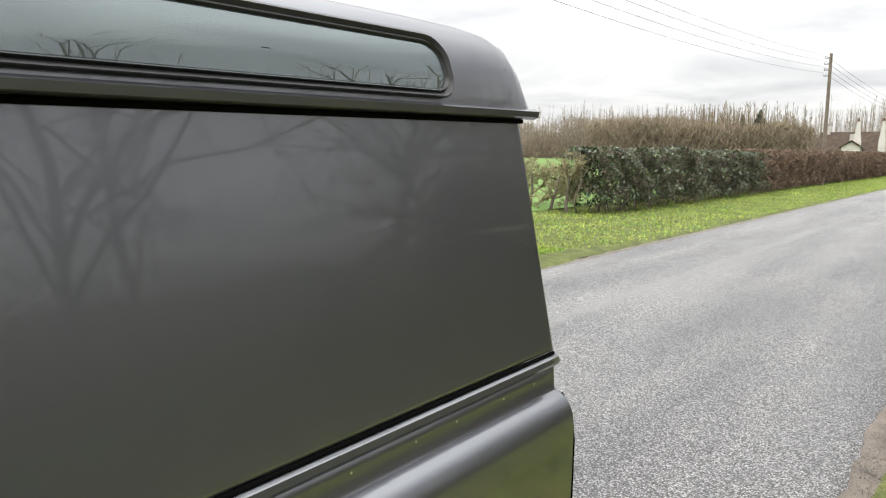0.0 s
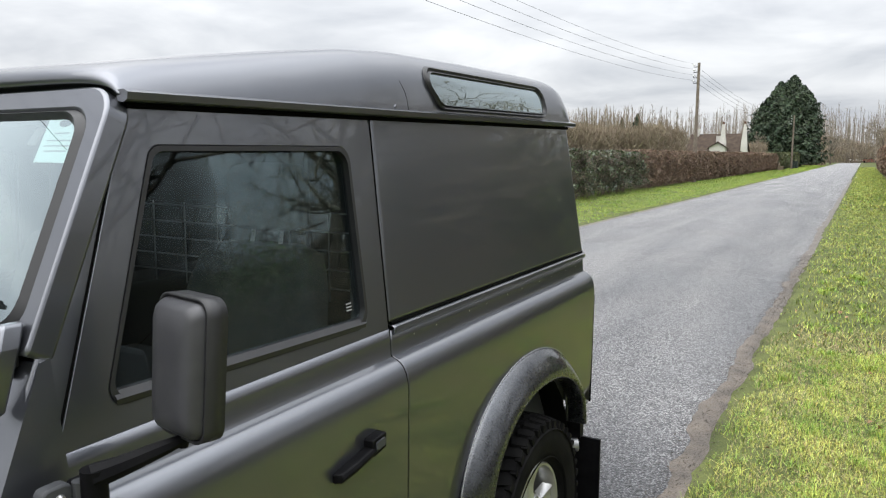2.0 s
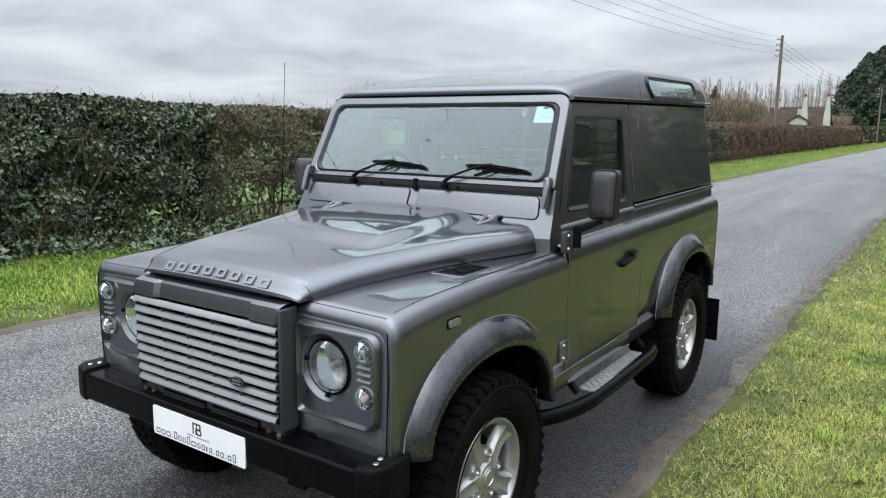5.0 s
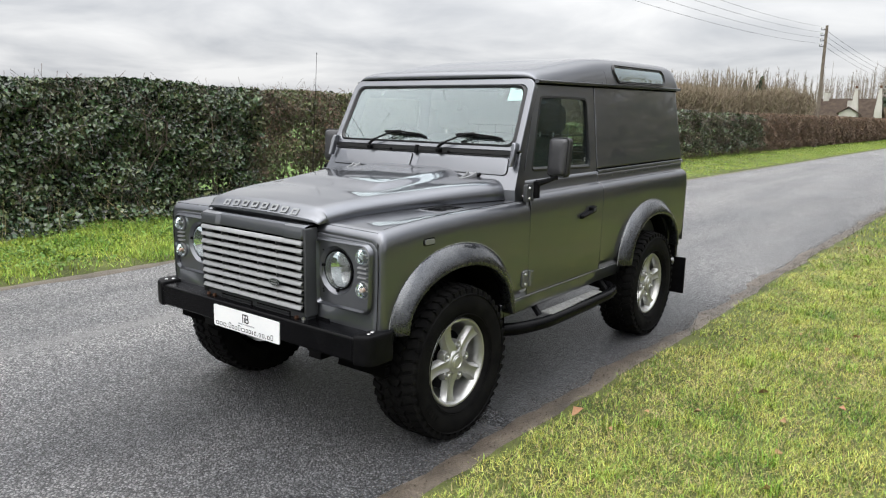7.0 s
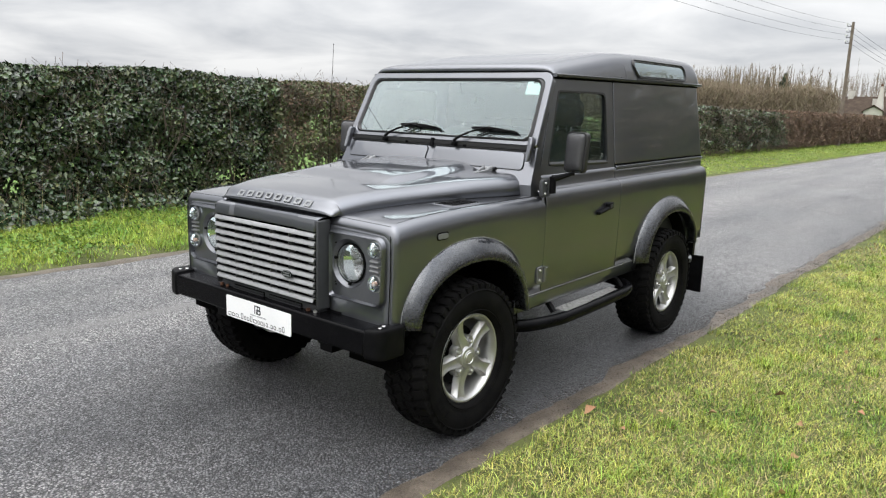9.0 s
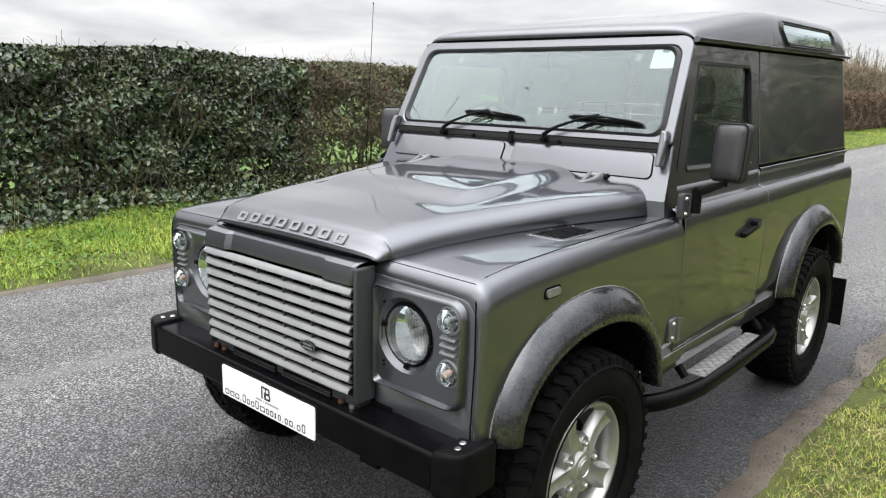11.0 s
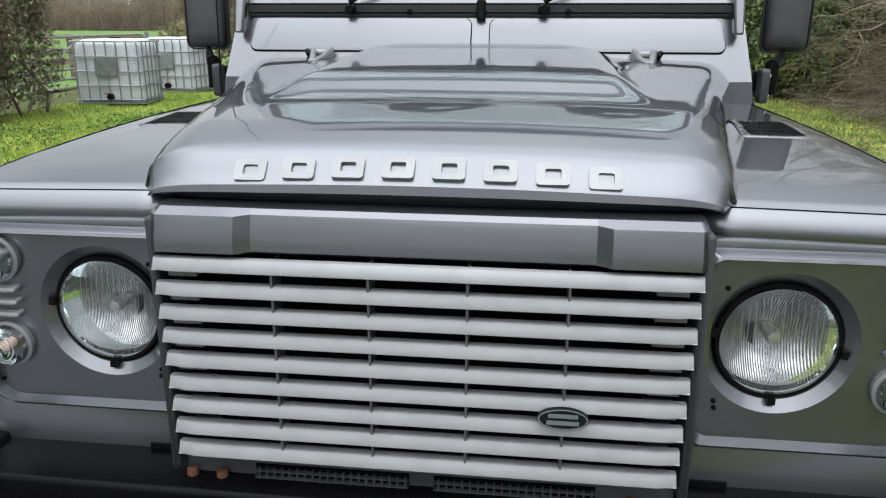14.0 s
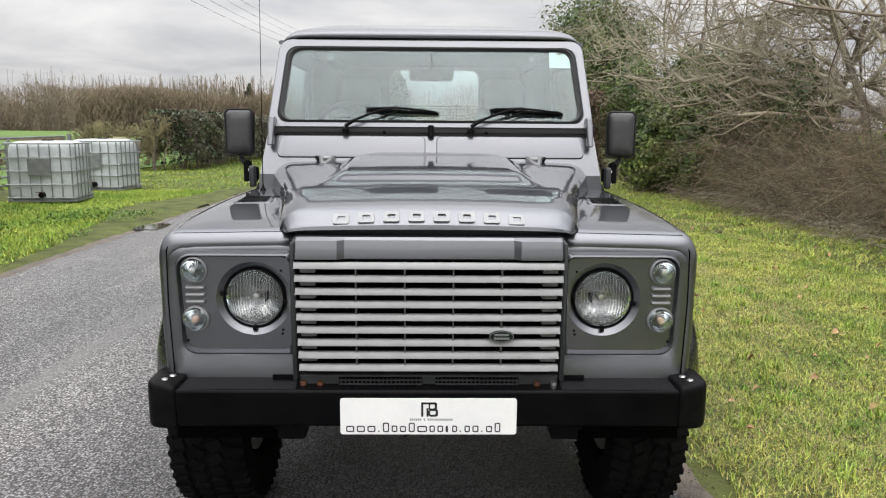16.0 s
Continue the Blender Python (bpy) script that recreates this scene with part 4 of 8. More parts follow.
    # pillar between the windscreen and the door
    part("windscreen_pillar", flip(loft([[(side_x(z) - 0.003, max(0.655, 0.650 + (z - 1.335) * 0.4852), z), (side_x(z) + 0.001, max(0.665, 0.660 + (z - 1.335) * 0.4852), z), (side_x(z), 0.687 + (z - 1.243) * 0.358, z), (side_x(z) - 0.02, 0.689 + (z - 1.243) * 0.358, z)] for z in np.linspace(1.235, 1.79, 10)])), PAINT, car, shear=True, thick=0.003)
    # exterior mirror
    mir = part("door_mirror", flip(tube(curve_pts([(0.838, 0.690, 1.236), (0.858, 0.722, 1.244), (0.882, 0.768, 1.256), (0.897, 0.802, 1.264)]), [0.020 - 0.0006 * q for q in range(len(curve_pts([(0.838, 0.690, 1.236), (0.858, 0.722, 1.244), (0.882, 0.768, 1.256), (0.897, 0.802, 1.264)])))], 8)), BLACK, door, "black rectangular door mirror on an arm", shear=True)
    part("mirror_peg", flip(tube([(0.897, 0.802, 1.252), (0.899, 0.808, 1.30)], 0.0085, 8)), BLACK, mir, shear=True)
    part("mirror_bracket", flip(box(0.788, 0.838, 0.678, 0.702, 1.165, 1.225)), BLACK, mir, shear=True, bevel=0.005)
    part("mirror_pivot", flip(tube([(0.838, 0.692, 1.158), (0.838, 0.692, 1.248)], 0.0195, 12)), BLACK, mir, shear=True)
    tilt = Matrix.Translation((0.900, 0.812, 1.376)) @ Matrix.Rotation(radians(-10), 4, "Z") @ Matrix.Rotation(radians(-4), 4, "X")
    rows = []
    for d, k, kz in ((0.024, 0.93, 0.96), (0.020, 1.0, 1.0), (0.0, 1.0, 1.0), (-0.012, 0.97, 0.985), (-0.022, 0.90, 0.935), (-0.028, 0.78, 0.86), (-0.031, 0.5, 0.55), (-0.032, 0.2, 0.2)):
        rows.append([tilt @ Vector((u * k, d, v * kz)) for u, v in rpoly([(-0.061, -0.102), (0.061, -0.102), (0.063, 0.105), (-0.063, 0.105)], 0.022, 6)])
    part("mirror_housing", flip(loft(rows, close=True, ends=True)), HOUSING, mir, "ribbed black plastic housing", shear=True, smooth=60)
    part("mirror_rim", flip(loft([[tilt @ Vector((u, d, v)) for u, v in rpoly([(-0.065, -0.106), (0.065, -0.106), (0.067, 0.109), (-0.067, 0.109)], 0.025, 6)] for d in (-0.008, 0.026)], close=True)), SEAL, mir, shear=True, thick=0.005)
    part("mirror_glass", flip(slab(rpoly([(-0.056, -0.097), (0.056, -0.097), (0.058, 0.100), (-0.058, 0.100)], 0.02, 6), lambda u, v, d: tilt @ Vector((u, 0.0245 + d, v)), 0.002)), MIRROR, mir, shear=True)

# sills


def sill():
    return loft([[(0.76, y, 0.511), (0.782, y, 0.512), (0.789, y, 0.519), (0.794, y, 0.55), (0.797, y, 0.587), (0.78, y, 0.592)] for y in (0.44, 0.8, 1.4, 1.93)])


for ob, s in zip(both("sill", sill, PAINT, car, thick=0.006), (1, -1)):
    # pale tube added to draw the highlight along the door's lower edge
    part("sill_trim", tube([(s * 0.799, y, 0.5955) for y in (0.53, 1.0, 1.5, 1.87)], 0.0022, 5), SILVER, ob, "thin bright line standing in for an edge highlight", shear=True)

# rear body sides below the waist


def rear_side():
    rows = []
    for y in sorted(ys_between(1.5915, 3.066, WB, 30) + [1.5925, 1.596, 3.060]) + [3.072]:
        zb = max(arch_z(y, WB, top=0.94), 0.600)
        e = 0.012 if y > 3.07 else 0
        row = [(interp(z, SIDE_Z, SIDE_X) - e, y, z) for z in np.linspace(zb, 1.06, 6)]
        row += [(side_x(z) - e, y, z) for z in SHOULDER + (1.21, 1.24)]
        rows.append(row)
    return loft(rows)


for s, ob in zip((1, -1), both("rear_quarter", rear_side, PAINT, car, "grey metallic rear body side", thick=0.006)):
    flip = (lambda b: b) if s > 0 else mirrored
    # capping rail at the waist and its black joint
    part("waist_rail", flip(loft([[(side_x(1.243) + dx, y, z) for dx, z in ((-0.01, 1.228), (0.006, 1.229), (0.010, 1.236), (0.008, 1.247), (0.002, 1.251), (-0.01, 1.251))] for y in (1.598, 1.61, 2.2, 3.05, 3.082)])), PAINT, ob, shear=True, thick=0.002)
    part("waist_joint", flip(tube([(side_x(1.258) - 0.001, 1.60, 1.257), (side_x(1.258) - 0.001, 3.075, 1.256)], 0.0045, 6)), GROOVE, ob, shear=True)
    part("rear_corner", flip(tube([(0.800, 3.074, 0.60), (0.804, 3.074, 1.06), (0.797, 3.074, 1.12), (0.77, 3.074, 1.165)], 0.005, 6)), GROOVE, ob, shear=True)
    for y in (1.70, 2.02, 2.30, 2.58, 2.86):
        part("rivet", flip(lathe([(0, 0.004), (0.003, 0.003), (0.0045, 0)], (side_x(1.21), y, 1.207), "x", 8)), STEEL, ob, shear=True)
        part("rivet", flip(lathe([(0, 0.004), (0.003, 0.003), (0.0045, 0)], (side_x(1.21), y + 0.12, 1.207), "x", 8)), STEEL, ob, shear=True)

# hard-top sides


def top_side():
    rows = []
    for k in (0.0, 0.004, 0.01, 0.25, 0.5, 0.75, 0.99, 0.996, 1.0):
        row = []
        for z in (1.262, 1.27, 1.4, 1.55, 1.70, 1.775, 1.788):
            y1 = 3.078 - (z - 1.26) * 0.165
            row.append((side_x(z) - 0.002 - (0.003 if k in (0.0, 1.0) else 0), lerp(1.592, y1, k), z))
        rows.append(row)
    return loft(rows)


for ob, s in zip(both("hardtop_side", top_side, PAINT, car, "plain dark grey hard-top side panel", thick=0.006), (1, -1)):
    flip = (lambda b: b) if s > 0 else mirrored
    part("side_lining", flip(loft([[(side_x(z) - 0.03, y, z) for z in (1.22, 1.5, 1.77)] for y in (1.61, 2.2, 2.93)])), TRIM, ob, "dark grey inner lining", shear=True, thick=0.003)

# roof
ROOF_Y = (0.850, 0.858, 0.875, 0.90, 0.95, 1.05, 1.2, 1.4, 1.6, 1.8, 2.2, 2.7, 2.85, 2.93, 2.98, 3.008, 3.022, 3.027)
ROOF_H = (0.022, 0.042, 0.052, 0.059, 0.068, 0.084, 0.107, 0.136, 0.163, 0.178, 0.184, 0.184, 0.182, 0.176, 0.163, 0.135, 0.09, 0.02)
GUT_Z = 1.796


ROOF_F = (0.0, 0.15, 0.35, 0.55, 0.72, 0.85, 0.94, 0.985, 1.0)
ROOF_IN = (0.0, 0.004, 0.011, 0.021, 0.035, 0.054, 0.086, 0.145, 0.27)


def roof_x(z, y):
    h = interp(y, ROOF_Y, ROOF_H)
    return 0.697 - interp((z - GUT_Z) / h, ROOF_F, ROOF_IN)


def roof():
    rows = []
    for y in sorted(set(ROOF_Y) | set(np.linspace(1.0, 2.7, 20).round(3).tolist())):
        h = interp(y, ROOF_Y, ROOF_H)
        row = []
        half = curve_pts([(0.697 - i, f, 0) for i, f in zip(ROOF_IN, ROOF_F)] + [(0.2, 1.0, 0), (0.0, 1.0, 0)], 3)
        for x, f in [(p.x, p.y) for p in half] + [(-p.x, p.y) for p in half[-2::-1]]:
            z = GUT_Z + h * min(f, 1.0) + (0.005 * (1 - (x / 0.697) ** 2) if h > 0.03 else 0)
            row.append((x, y + (0.02 * (abs(x) / 0.697) ** 6 if y < 0.95 else 0), z))
        rows.append(row)
    return loft(rows)


top = part("roof", roof(), PAINT, car, "grey metallic roof with curved edges", shear=True, thick=0.004, smooth=50)
part("headlining", loft([[(x, y, GUT_Z + z) for x, z in ((-0.67, 0.0), (-0.62, 0.03), (0.62, 0.03), (0.67, 0.0))] for y in (0.90, 1.9, 2.95)]), HEADLINING, top, shear=True, thick=0.004)
for s in (1, -1):
    flip = (lambda b: b) if s > 0 else mirrored
    part("roof_gutter", flip(loft([[(0.688, y, 1.786), (0.705, y, 1.783), (0.716, y, 1.788), (0.718, y, 1.800), (0.708, y, 1.805), (0.694, y, 1.804)] for y in (0.872, 0.88, 2.0, 3.03, 3.034)], close=True, ends=True)), PAINT, top, "grey rain gutter", shear=True)
    part("gutter_joint", flip(tube([(0.694, 0.885, 1.779), (0.694, 3.0, 1.779)], 0.005, 6)), GROOVE, top, shear=True)
    part("roof_seam", flip(tube([(roof_x(z, y) + 0.0018, y, z) for y, z in ((1.765, 1.80), (1.76, 1.85), (1.745, 1.88), (1.715, 1.905), (1.67, 1.925), (1.62, 1.937), (1.57, 1.943), (1.52, 1.9415), (1.45, 1.937))], 0.0014, 5)), GROOVE, top, shear=True)
    ao = rpoly([(1.928, 1.813), (2.755, 1.816), (2.745, 1.934), (1.842, 1.938)], [0.05, 0.035, 0.055, 0.04], 8)
    on_roof = lambda dx: (lambda u, v, d: (roof_x(v, u) + dx + d, u, v))
    c = (2.32, 1.868)
    a1 = [(c[0] + (u - c[0]) * 0.972, c[1] + (v - c[1]) * 0.82) for u, v in ao]
    a2 = [(c[0] + (u - c[0]) * 0.955, c[1] + (v - c[1]) * 0.70) for u, v in ao]
    P = on_roof(0)
    alp = part("alpine_window", flip(loft([[P(u, v, -0.004) for u, v in ao], [P(u, v, 0.010) for u, v in ao], [P(u, v, 0.014) for u, v in [((a * 2 + b) / 3, (p * 2 + q) / 3) for (a, p), (b, q) in zip(ao, a1)]], [P(u, v, 0.006) for u, v in a1], [P(u, v, 0.012) for u, v in [((a + b) / 2, (p + q) / 2) for (a, p), (b, q) in zip(a1, a2)]], [P(u, v, 0.003) for u, v in a2]], close=True)), SEAL, top, "slim tinted roof-side window in black rubber", shear=True, smooth=50)
    rows = [[P(u, v, 0.005) for u, v in a2]] + [[P(c[0] + (u - c[0]) * k, c[1] + (v - c[1]) * k, 0.005) for u, v in a2] for k in (0.6, 0.25, 0.02)]
    part("alpine_glass", flip(loft(rows, close=True)), TINTED, alp, "tinted glass", shear=True)
    part("roof_rivet", flip(lathe([(0, 0.005), (0.004, 0.004), (0.006, 0)], (roof_x(1.81, 1.70), 1.70, 1.812), "x", 8)), PAINT, top, shear=True)

# rear panel with its door window
ro = rpoly([(-0.74, 0.60), (0.74, 0.60), (0.68, 1.90), (-0.68, 1.90)], 0.02, 6)
ri = rpoly([(-0.32, 1.32), (0.35, 1.32), (0.35, 1.80), (-0.32, 1.80)], 0.06, 6)
put = lambda u, v, d: (u, 3.06 - max(0, v - 1.25) * 0.165 + d, v)
back = part("tail_panel", ring(ro, ri, put, -0.03, 0.0), PAINT, car, "grey tail door panel", shear=True)
part("tail_lining", ring([(u * 0.93, v - 0.02) for u, v in ro], ri, put, -0.05, -0.034), TRIM, back, "dark grey inner lining", shear=True)
rg = part("tail_glass", slab(ri, put, -0.004), REAR_GLASS, back, shear=True)
rg.visible_shadow = False
part("wiper_guard", tube([(-0.2, 3.05, 1.52), (0.25, 3.05, 1.52)], 0.004, 5), BLACK, back, shear=True)

# load guard behind the seats
bm = bmesh.new()
for k in range(5):
    tube([(-0.62, 1.72, 1.30 + k * 0.055), (0.62, 1.72, 1.30 + k * 0.055)], 0.003, 5, bm)
for k in range(9):
    tube([(-0.6 + k * 0.15, 1.722, 1.26), (-0.6 + k * 0.15, 1.722, 1.53)], 0.003, 5, bm)
part("load_guard", bm, PALE_INK, car, "grey wire load guard", shear=True)

# floor pan, inner arches, chassis
part("floor_pan", box(-0.74, 0.74, -0.40, 3.04, 0.56, 0.60), BLACK, car)
part("engine_block", box(-0.36, 0.36, -0.40, 0.5, 0.50, 1.06), GROOVE, car)
part("cab_floor", box(-0.70, 0.70, 0.62, 3.02, 0.60, 0.82), TRIM, car)
for s in (1, -1):
    part("chassis_rail", box(s * 0.42 - 0.04, s * 0.42 + 0.04, -0.56, 3.0, 0.46, 0.58), BLACK, car)
    for yc in (0, WB):
        part("inner_arch", loft([[(s * x, yc + 0.485 * math.sin(a), 0.42 + 0.52 * math.cos(a)) for a in np.linspace(-1.55, 1.55, 15)] for x in (0.795, 0.50)]), GROOVE, car, thick=0.004)
        part("arch_back", box(s * 0.50 - 0.01, s * 0.50 + 0.01, yc - 0.46, yc + 0.46, 0.5, 0.9), GROOVE, car)
for yc in (0, WB):
    part("axle", tube([(-0.62, yc, HUB_Z), (0.62, yc, HUB_Z)], 0.045, 10), BLACK, car)
    part("differential", lathe([(0, -0.12), (0.09, -0.11), (0.13, -0.05), (0.13, 0.05), (0.08, 0.12), (0, 0.13)], (-0.2, yc, HUB_Z), "y", 14), BLACK, car)

# wheel-arch flares


def flare(yc, feet):
    rows = []
    for i in range(33):
        a = math.pi * i / 32
        c, s_ = math.cos(a), math.sin(a)
        e = 2 / 2.1
        yo = ((0.530 if yc == 0 else 0.500) if c > 0 else (0.470 if yc == 0 else 0.502)) * math.copysign(abs(c) ** e, c)
        zo = abs(s_) ** e
        yi = (0.440 if c > 0 else 0.400) * math.copysign(abs(c) ** e, c)
        lo = feet[0] if c < 0 else feet[1]
        topo, topi = 0.992, 0.888
        z_o, z_i = lo + (topo - lo) * zo, lo + (topi - lo) * zo
        y_o, y_i = yc + yo, yc + yi
        sh = 0.014 * (y_o - 0.7)
        xs = side_x(min(1.05, z_o))
        row = []
        for k, dx in ((0.0, -0.003), (0.0, 0.008), (0.05, 0.018), (0.30, 0.042), (0.60, 0.062), (0.85, 0.072), (0.96, 0.070), (1.0, 0.062), (1.0, 0.0)):
            row.append((0.803 + dx, lerp(y_o, y_i, k), lerp(z_o, z_i, k) + sh * 0 ))
        rows.append(row)
    return loft(rows)


for yc, feet in ((0.0, (0.645, 0.555)), (WB, (0.578, 0.60))):
    for s in (1, -1):
        flip = (lambda b: b) if s > 0 else mirrored
        fl = part("wheel_arch_flare", flip(flare(yc, feet)), FLARE, car, "dusty grey wheel-arch flare", shear=True, thick=0.004, smooth=60)
        pts = []
        for i in range(33):
            a = math.pi * i / 32
            c, s_ = math.cos(a), math.sin(a)
            lo = feet[0] if c < 0 else feet[1]
            pts.append((s * 0.812, yc + ((0.533 if yc == 0 else 0.503) if c > 0 else (0.473 if yc == 0 else 0.505)) * math.copysign(abs(c) ** (2 / 2.1), c), lo + (0.995 - lo) * abs(s_) ** (2 / 2.1)))
        part("piping", tube(pts, 0.0022, 5), SILVER, fl, shear=True)

# wheels


def build_wheel():
    w = new("wheel")
    w.parent = car
    w["label"] = "black all-terrain tyre on a silver five-spoke alloy wheel"
    prof = [(0.222, 0.085), (0.226, 0.098), (0.240, 0.112), (0.262, 0.124), (0.300, 0.132), (0.335, 0.131), (0.358, 0.122), (0.372, 0.108), (0.378, 0.09), (0.379, 0.0), (0.378, -0.09), (0.372, -0.108), (0.358, -0.122), (0.30, -0.13), (0.24, -0.11), (0.222, -0.085)]
    tyre = part("tyre", lathe(prof, (0, 0, 0), "x", 56), RUBBER, w, "black all-terrain tyre")
    bm = bmesh.new()
    n = 46
    for k in range(n):
        a = 6.28318 * k / n
        for x0, x1, sk, off in ((0.066, 0.126, 0.30, 0.0), (0.006, 0.056, -0.5, 0.5), (-0.056, -0.006, 0.5, 0.0), (-0.126, -0.066, -0.30, 0.5)):
            aa = a + off * 6.28318 / n
            m = Matrix.Rotation(aa, 4, "X") @ Matrix.Translation(((x0 + x1) / 2, 0, 0.379)) @ Matrix.Rotation(sk, 4, "Z")
            hx, hy = (x1 - x0) / 2, 0.0185
            edge = abs(x0 + x1) / 2 > 0.08
            vs = []
            for z, sh in ((-0.006, 1.0), (0.0115, 0.9)):
                for x, y in ((-hx, -hy), (hx, -hy), (hx, hy), (-hx, hy)):
                    dz = -0.012 if edge and (x * (x0 + x1) > 0) else 0
                    vs.append(bm.verts.new(m @ Vector((x * sh, y * sh, z + dz))))
            for f in ((4, 5, 6, 7), (0, 1, 5, 4), (1, 2, 6, 5), (2, 3, 7, 6), (3, 0, 4, 7)):
                bm.faces.new([vs[i] for i in f])
    for k in range(n):
        a = 6.28318 * (k + 0.25) / n
        m = Matrix.Rotation(a, 4, "X")
        box(0.108, 0.1295, -0.011 if k % 2 else -0.008, 0.012 if k % 2 else 0.008, 0.338 if k % 2 else 0.352, 0.378, bm, m)
    part("tread", bm, RUBBER, tyre, smooth=0)
    bm = bmesh.new()
    for r in (0.348, 0.252):
        lathe([(r - 0.004, 0.127), (r, 0.134 if r > 0.3 else 0.124), (r + 0.004, 0.127)], (0, 0, 0), "x", 56, bm)
    for k in range(10):
        a = 0.6 + 0.085 * k + (0.9 if k > 4 else 0)
        box(0.131, 0.1335, -0.010, 0.007, 0.285, 0.320, bm, Matrix.Rotation(a, 4, "X"))
    part("sidewall", bm, RUBBER, tyre, smooth=40)
    rim = part("rim", lathe([(0.20, -0.09), (0.195, -0.05), (0.192, 0.02), (0.196, 0.07), (0.206, 0.094), (0.213, 0.102), (0.221, 0.103), (0.226, 0.097), (0.226, 0.088)], (0, 0, 0), "x", 56), ALLOY, w, "silver five-spoke alloy rim")
    part("brake_disc", lathe([(0.0, 0.0), (0.15, 0.0), (0.15, 0.012), (0.0, 0.012)], (0, 0, 0), "x", 28), BLACK, rim)
    for k in range(5):
        m = Matrix.Rotation(6.28318 * k / 5 + 0.25, 4, "X")
        rows = []
        for r, hw, x_out, th in ((0.035, 0.034, 0.088, 0.035), (0.065, 0.038, 0.090, 0.035), (0.095, 0.034, 0.084, 0.034), (0.13, 0.031, 0.080, 0.034), (0.165, 0.033, 0.084, 0.034), (0.195, 0.042, 0.091, 0.030), (0.207, 0.052, 0.095, 0.024)):
            rows.append([m @ Vector(p) for p in ((x_out - th, -hw * 1.2, r), (x_out - 0.010, -hw, r), (x_out - 0.001, -hw * 0.72, r), (x_out - 0.008, -hw * 0.35, r), (x_out - 0.010, 0, r), (x_out - 0.008, hw * 0.35, r), (x_out - 0.001, hw * 0.72, r), (x_out - 0.010, hw, r), (x_out - th, hw * 1.2, r))])
        part("spoke", loft(rows, close=True, ends=True), ALLOY, rim, smooth=40)
        m2 = Matrix.Rotation(6.28318 * (k + 0.5) / 5 + 0.25, 4, "X")
        b = lathe([(0.0, 0.098), (0.007, 0.097), (0.010, 0.092), (0.0105, 0.07)], (0, 0, 0.082), "x", 8)
        bmesh.ops.transform(b, matrix=m2, verts=b.verts)
        part("wheel_nut", b, STEEL, rim)
        b = lathe([(0.012, 0.080), (0.024, 0.084), (0.030, 0.070), (0.030, 0.045)], (0, 0, 0.082), "x", 16)
        bmesh.ops.transform(b, matrix=m2, verts=b.verts)
        part("nut_well", b, ALLOY, rim)
    hub = part("hub", lathe([(0.105, 0.045), (0.09, 0.062), (0.062, 0.080), (0.052, 0.092), (0.040, 0.094), (0.036, 0.098), (0.0, 0.1)], (0, 0, 0), "x", 36), ALLOY, rim)
    part("cap_ring", lathe([(0.026, 0.0985), (0.028, 0.1015), (0.031, 0.0985)], (0, 0, 0), "x", 28), STEEL, hub)
    return w


w0 = build_wheel()


def clone(ob, parent):
    o = ob.copy()
    scene.collection.objects.link(o)
    o.parent = parent
    for c in ob.children:
        clone(c, o)
    return o


w0.location = (TRACK, 0, HUB_Z)
for x, y, turn in ((TRACK, WB, 0.9), (-TRACK, 0, 0.4), (-TRACK, WB, 1.3)):
    o = clone(w0, car)
    o.location = (x, y, HUB_Z)
    o.rotation_euler = (turn, 0, 0 if x > 0 else math.pi)
w0.rotation_euler = (0.15, 0, 0)

# side steps, mud flaps, exhaust, aerial
for s in (1, -1):
    flip = (lambda b: b) if s > 0 else mirrored
    step = part("side_step", flip(tube(curve_pts([(0.50, 0.36, 0.46), (0.66, 0.42, 0.435), (0.79, 0.56, 0.425), (0.855, 0.78, 0.425), (0.866, 1.0, 0.428), (0.866, 1.45, 0.438), (0.858, 1.66, 0.445), (0.81, 1.77, 0.455), (0.70, 1.80, 0.47), (0.55, 1.80, 0.48)], 8), 0.036, 12)), BLACK_GLOSS, car, "black tubular side step with a bright tread plate")
    put = lambda u, v, d: (u, v, 0.462 + 0.012 * (v - 1.3) + d)
    plate_ = part("tread_plate", flip(slab(rpoly([(0.785, 0.88), (0.868, 0.88), (0.868, 1.57), (0.785, 1.57)], 0.01, 3), put, 0.006)), TREADPLATE, step, "bright chequered tread plate")
    bm = bmesh.new()
    for i in range(26):
        for j in range(4):
            u, v = 0.795 + j * 0.0212, 0.895 + i * 0.0262
            a = 0.7 if (i + j) % 2 else -0.7
            box(-0.012, 0.012, -0.002, 0.002, 0, 0.0022, bm, Matrix.Translation(put(u, v, 0.006)) @ Matrix.Rotation(a, 4, "Z"))
    part("tread_ribs", flip(bm), STEEL, plate_)
    for y in (0.85, 1.72):
        part("step_stay", flip(tube([(0.80, y, 0.45), (0.70, y, 0.56)], 0.018, 8)), BLACK, step)
    part("mud_flap", flip(box(0.60, 0.880, 2.985, 2.998, 0.205, 0.50)), BLACK, car, "black rubber mud flap")
    part("flap_bracket", flip(box(0.58, 0.80, 2.96, 3.0, 0.50, 0.60)), BLACK, car)
part("exhaust_tip", tube([(0.66, 2.80, 0.46), (0.72, 2.92, 0.465), (0.785, 2.968, 0.468)], 0.030, 14), BADGE, car, "short grey steel exhaust tip")
aer = part("aerial", tube([(-0.716, 0.45, 1.14), (-0.716, 0.452, 1.20), (-0.716, 0.50, 1.97)], [0.003, 0.0024, 0.0012], 6), BLACK, car, "thin black whip aerial", shear=True)
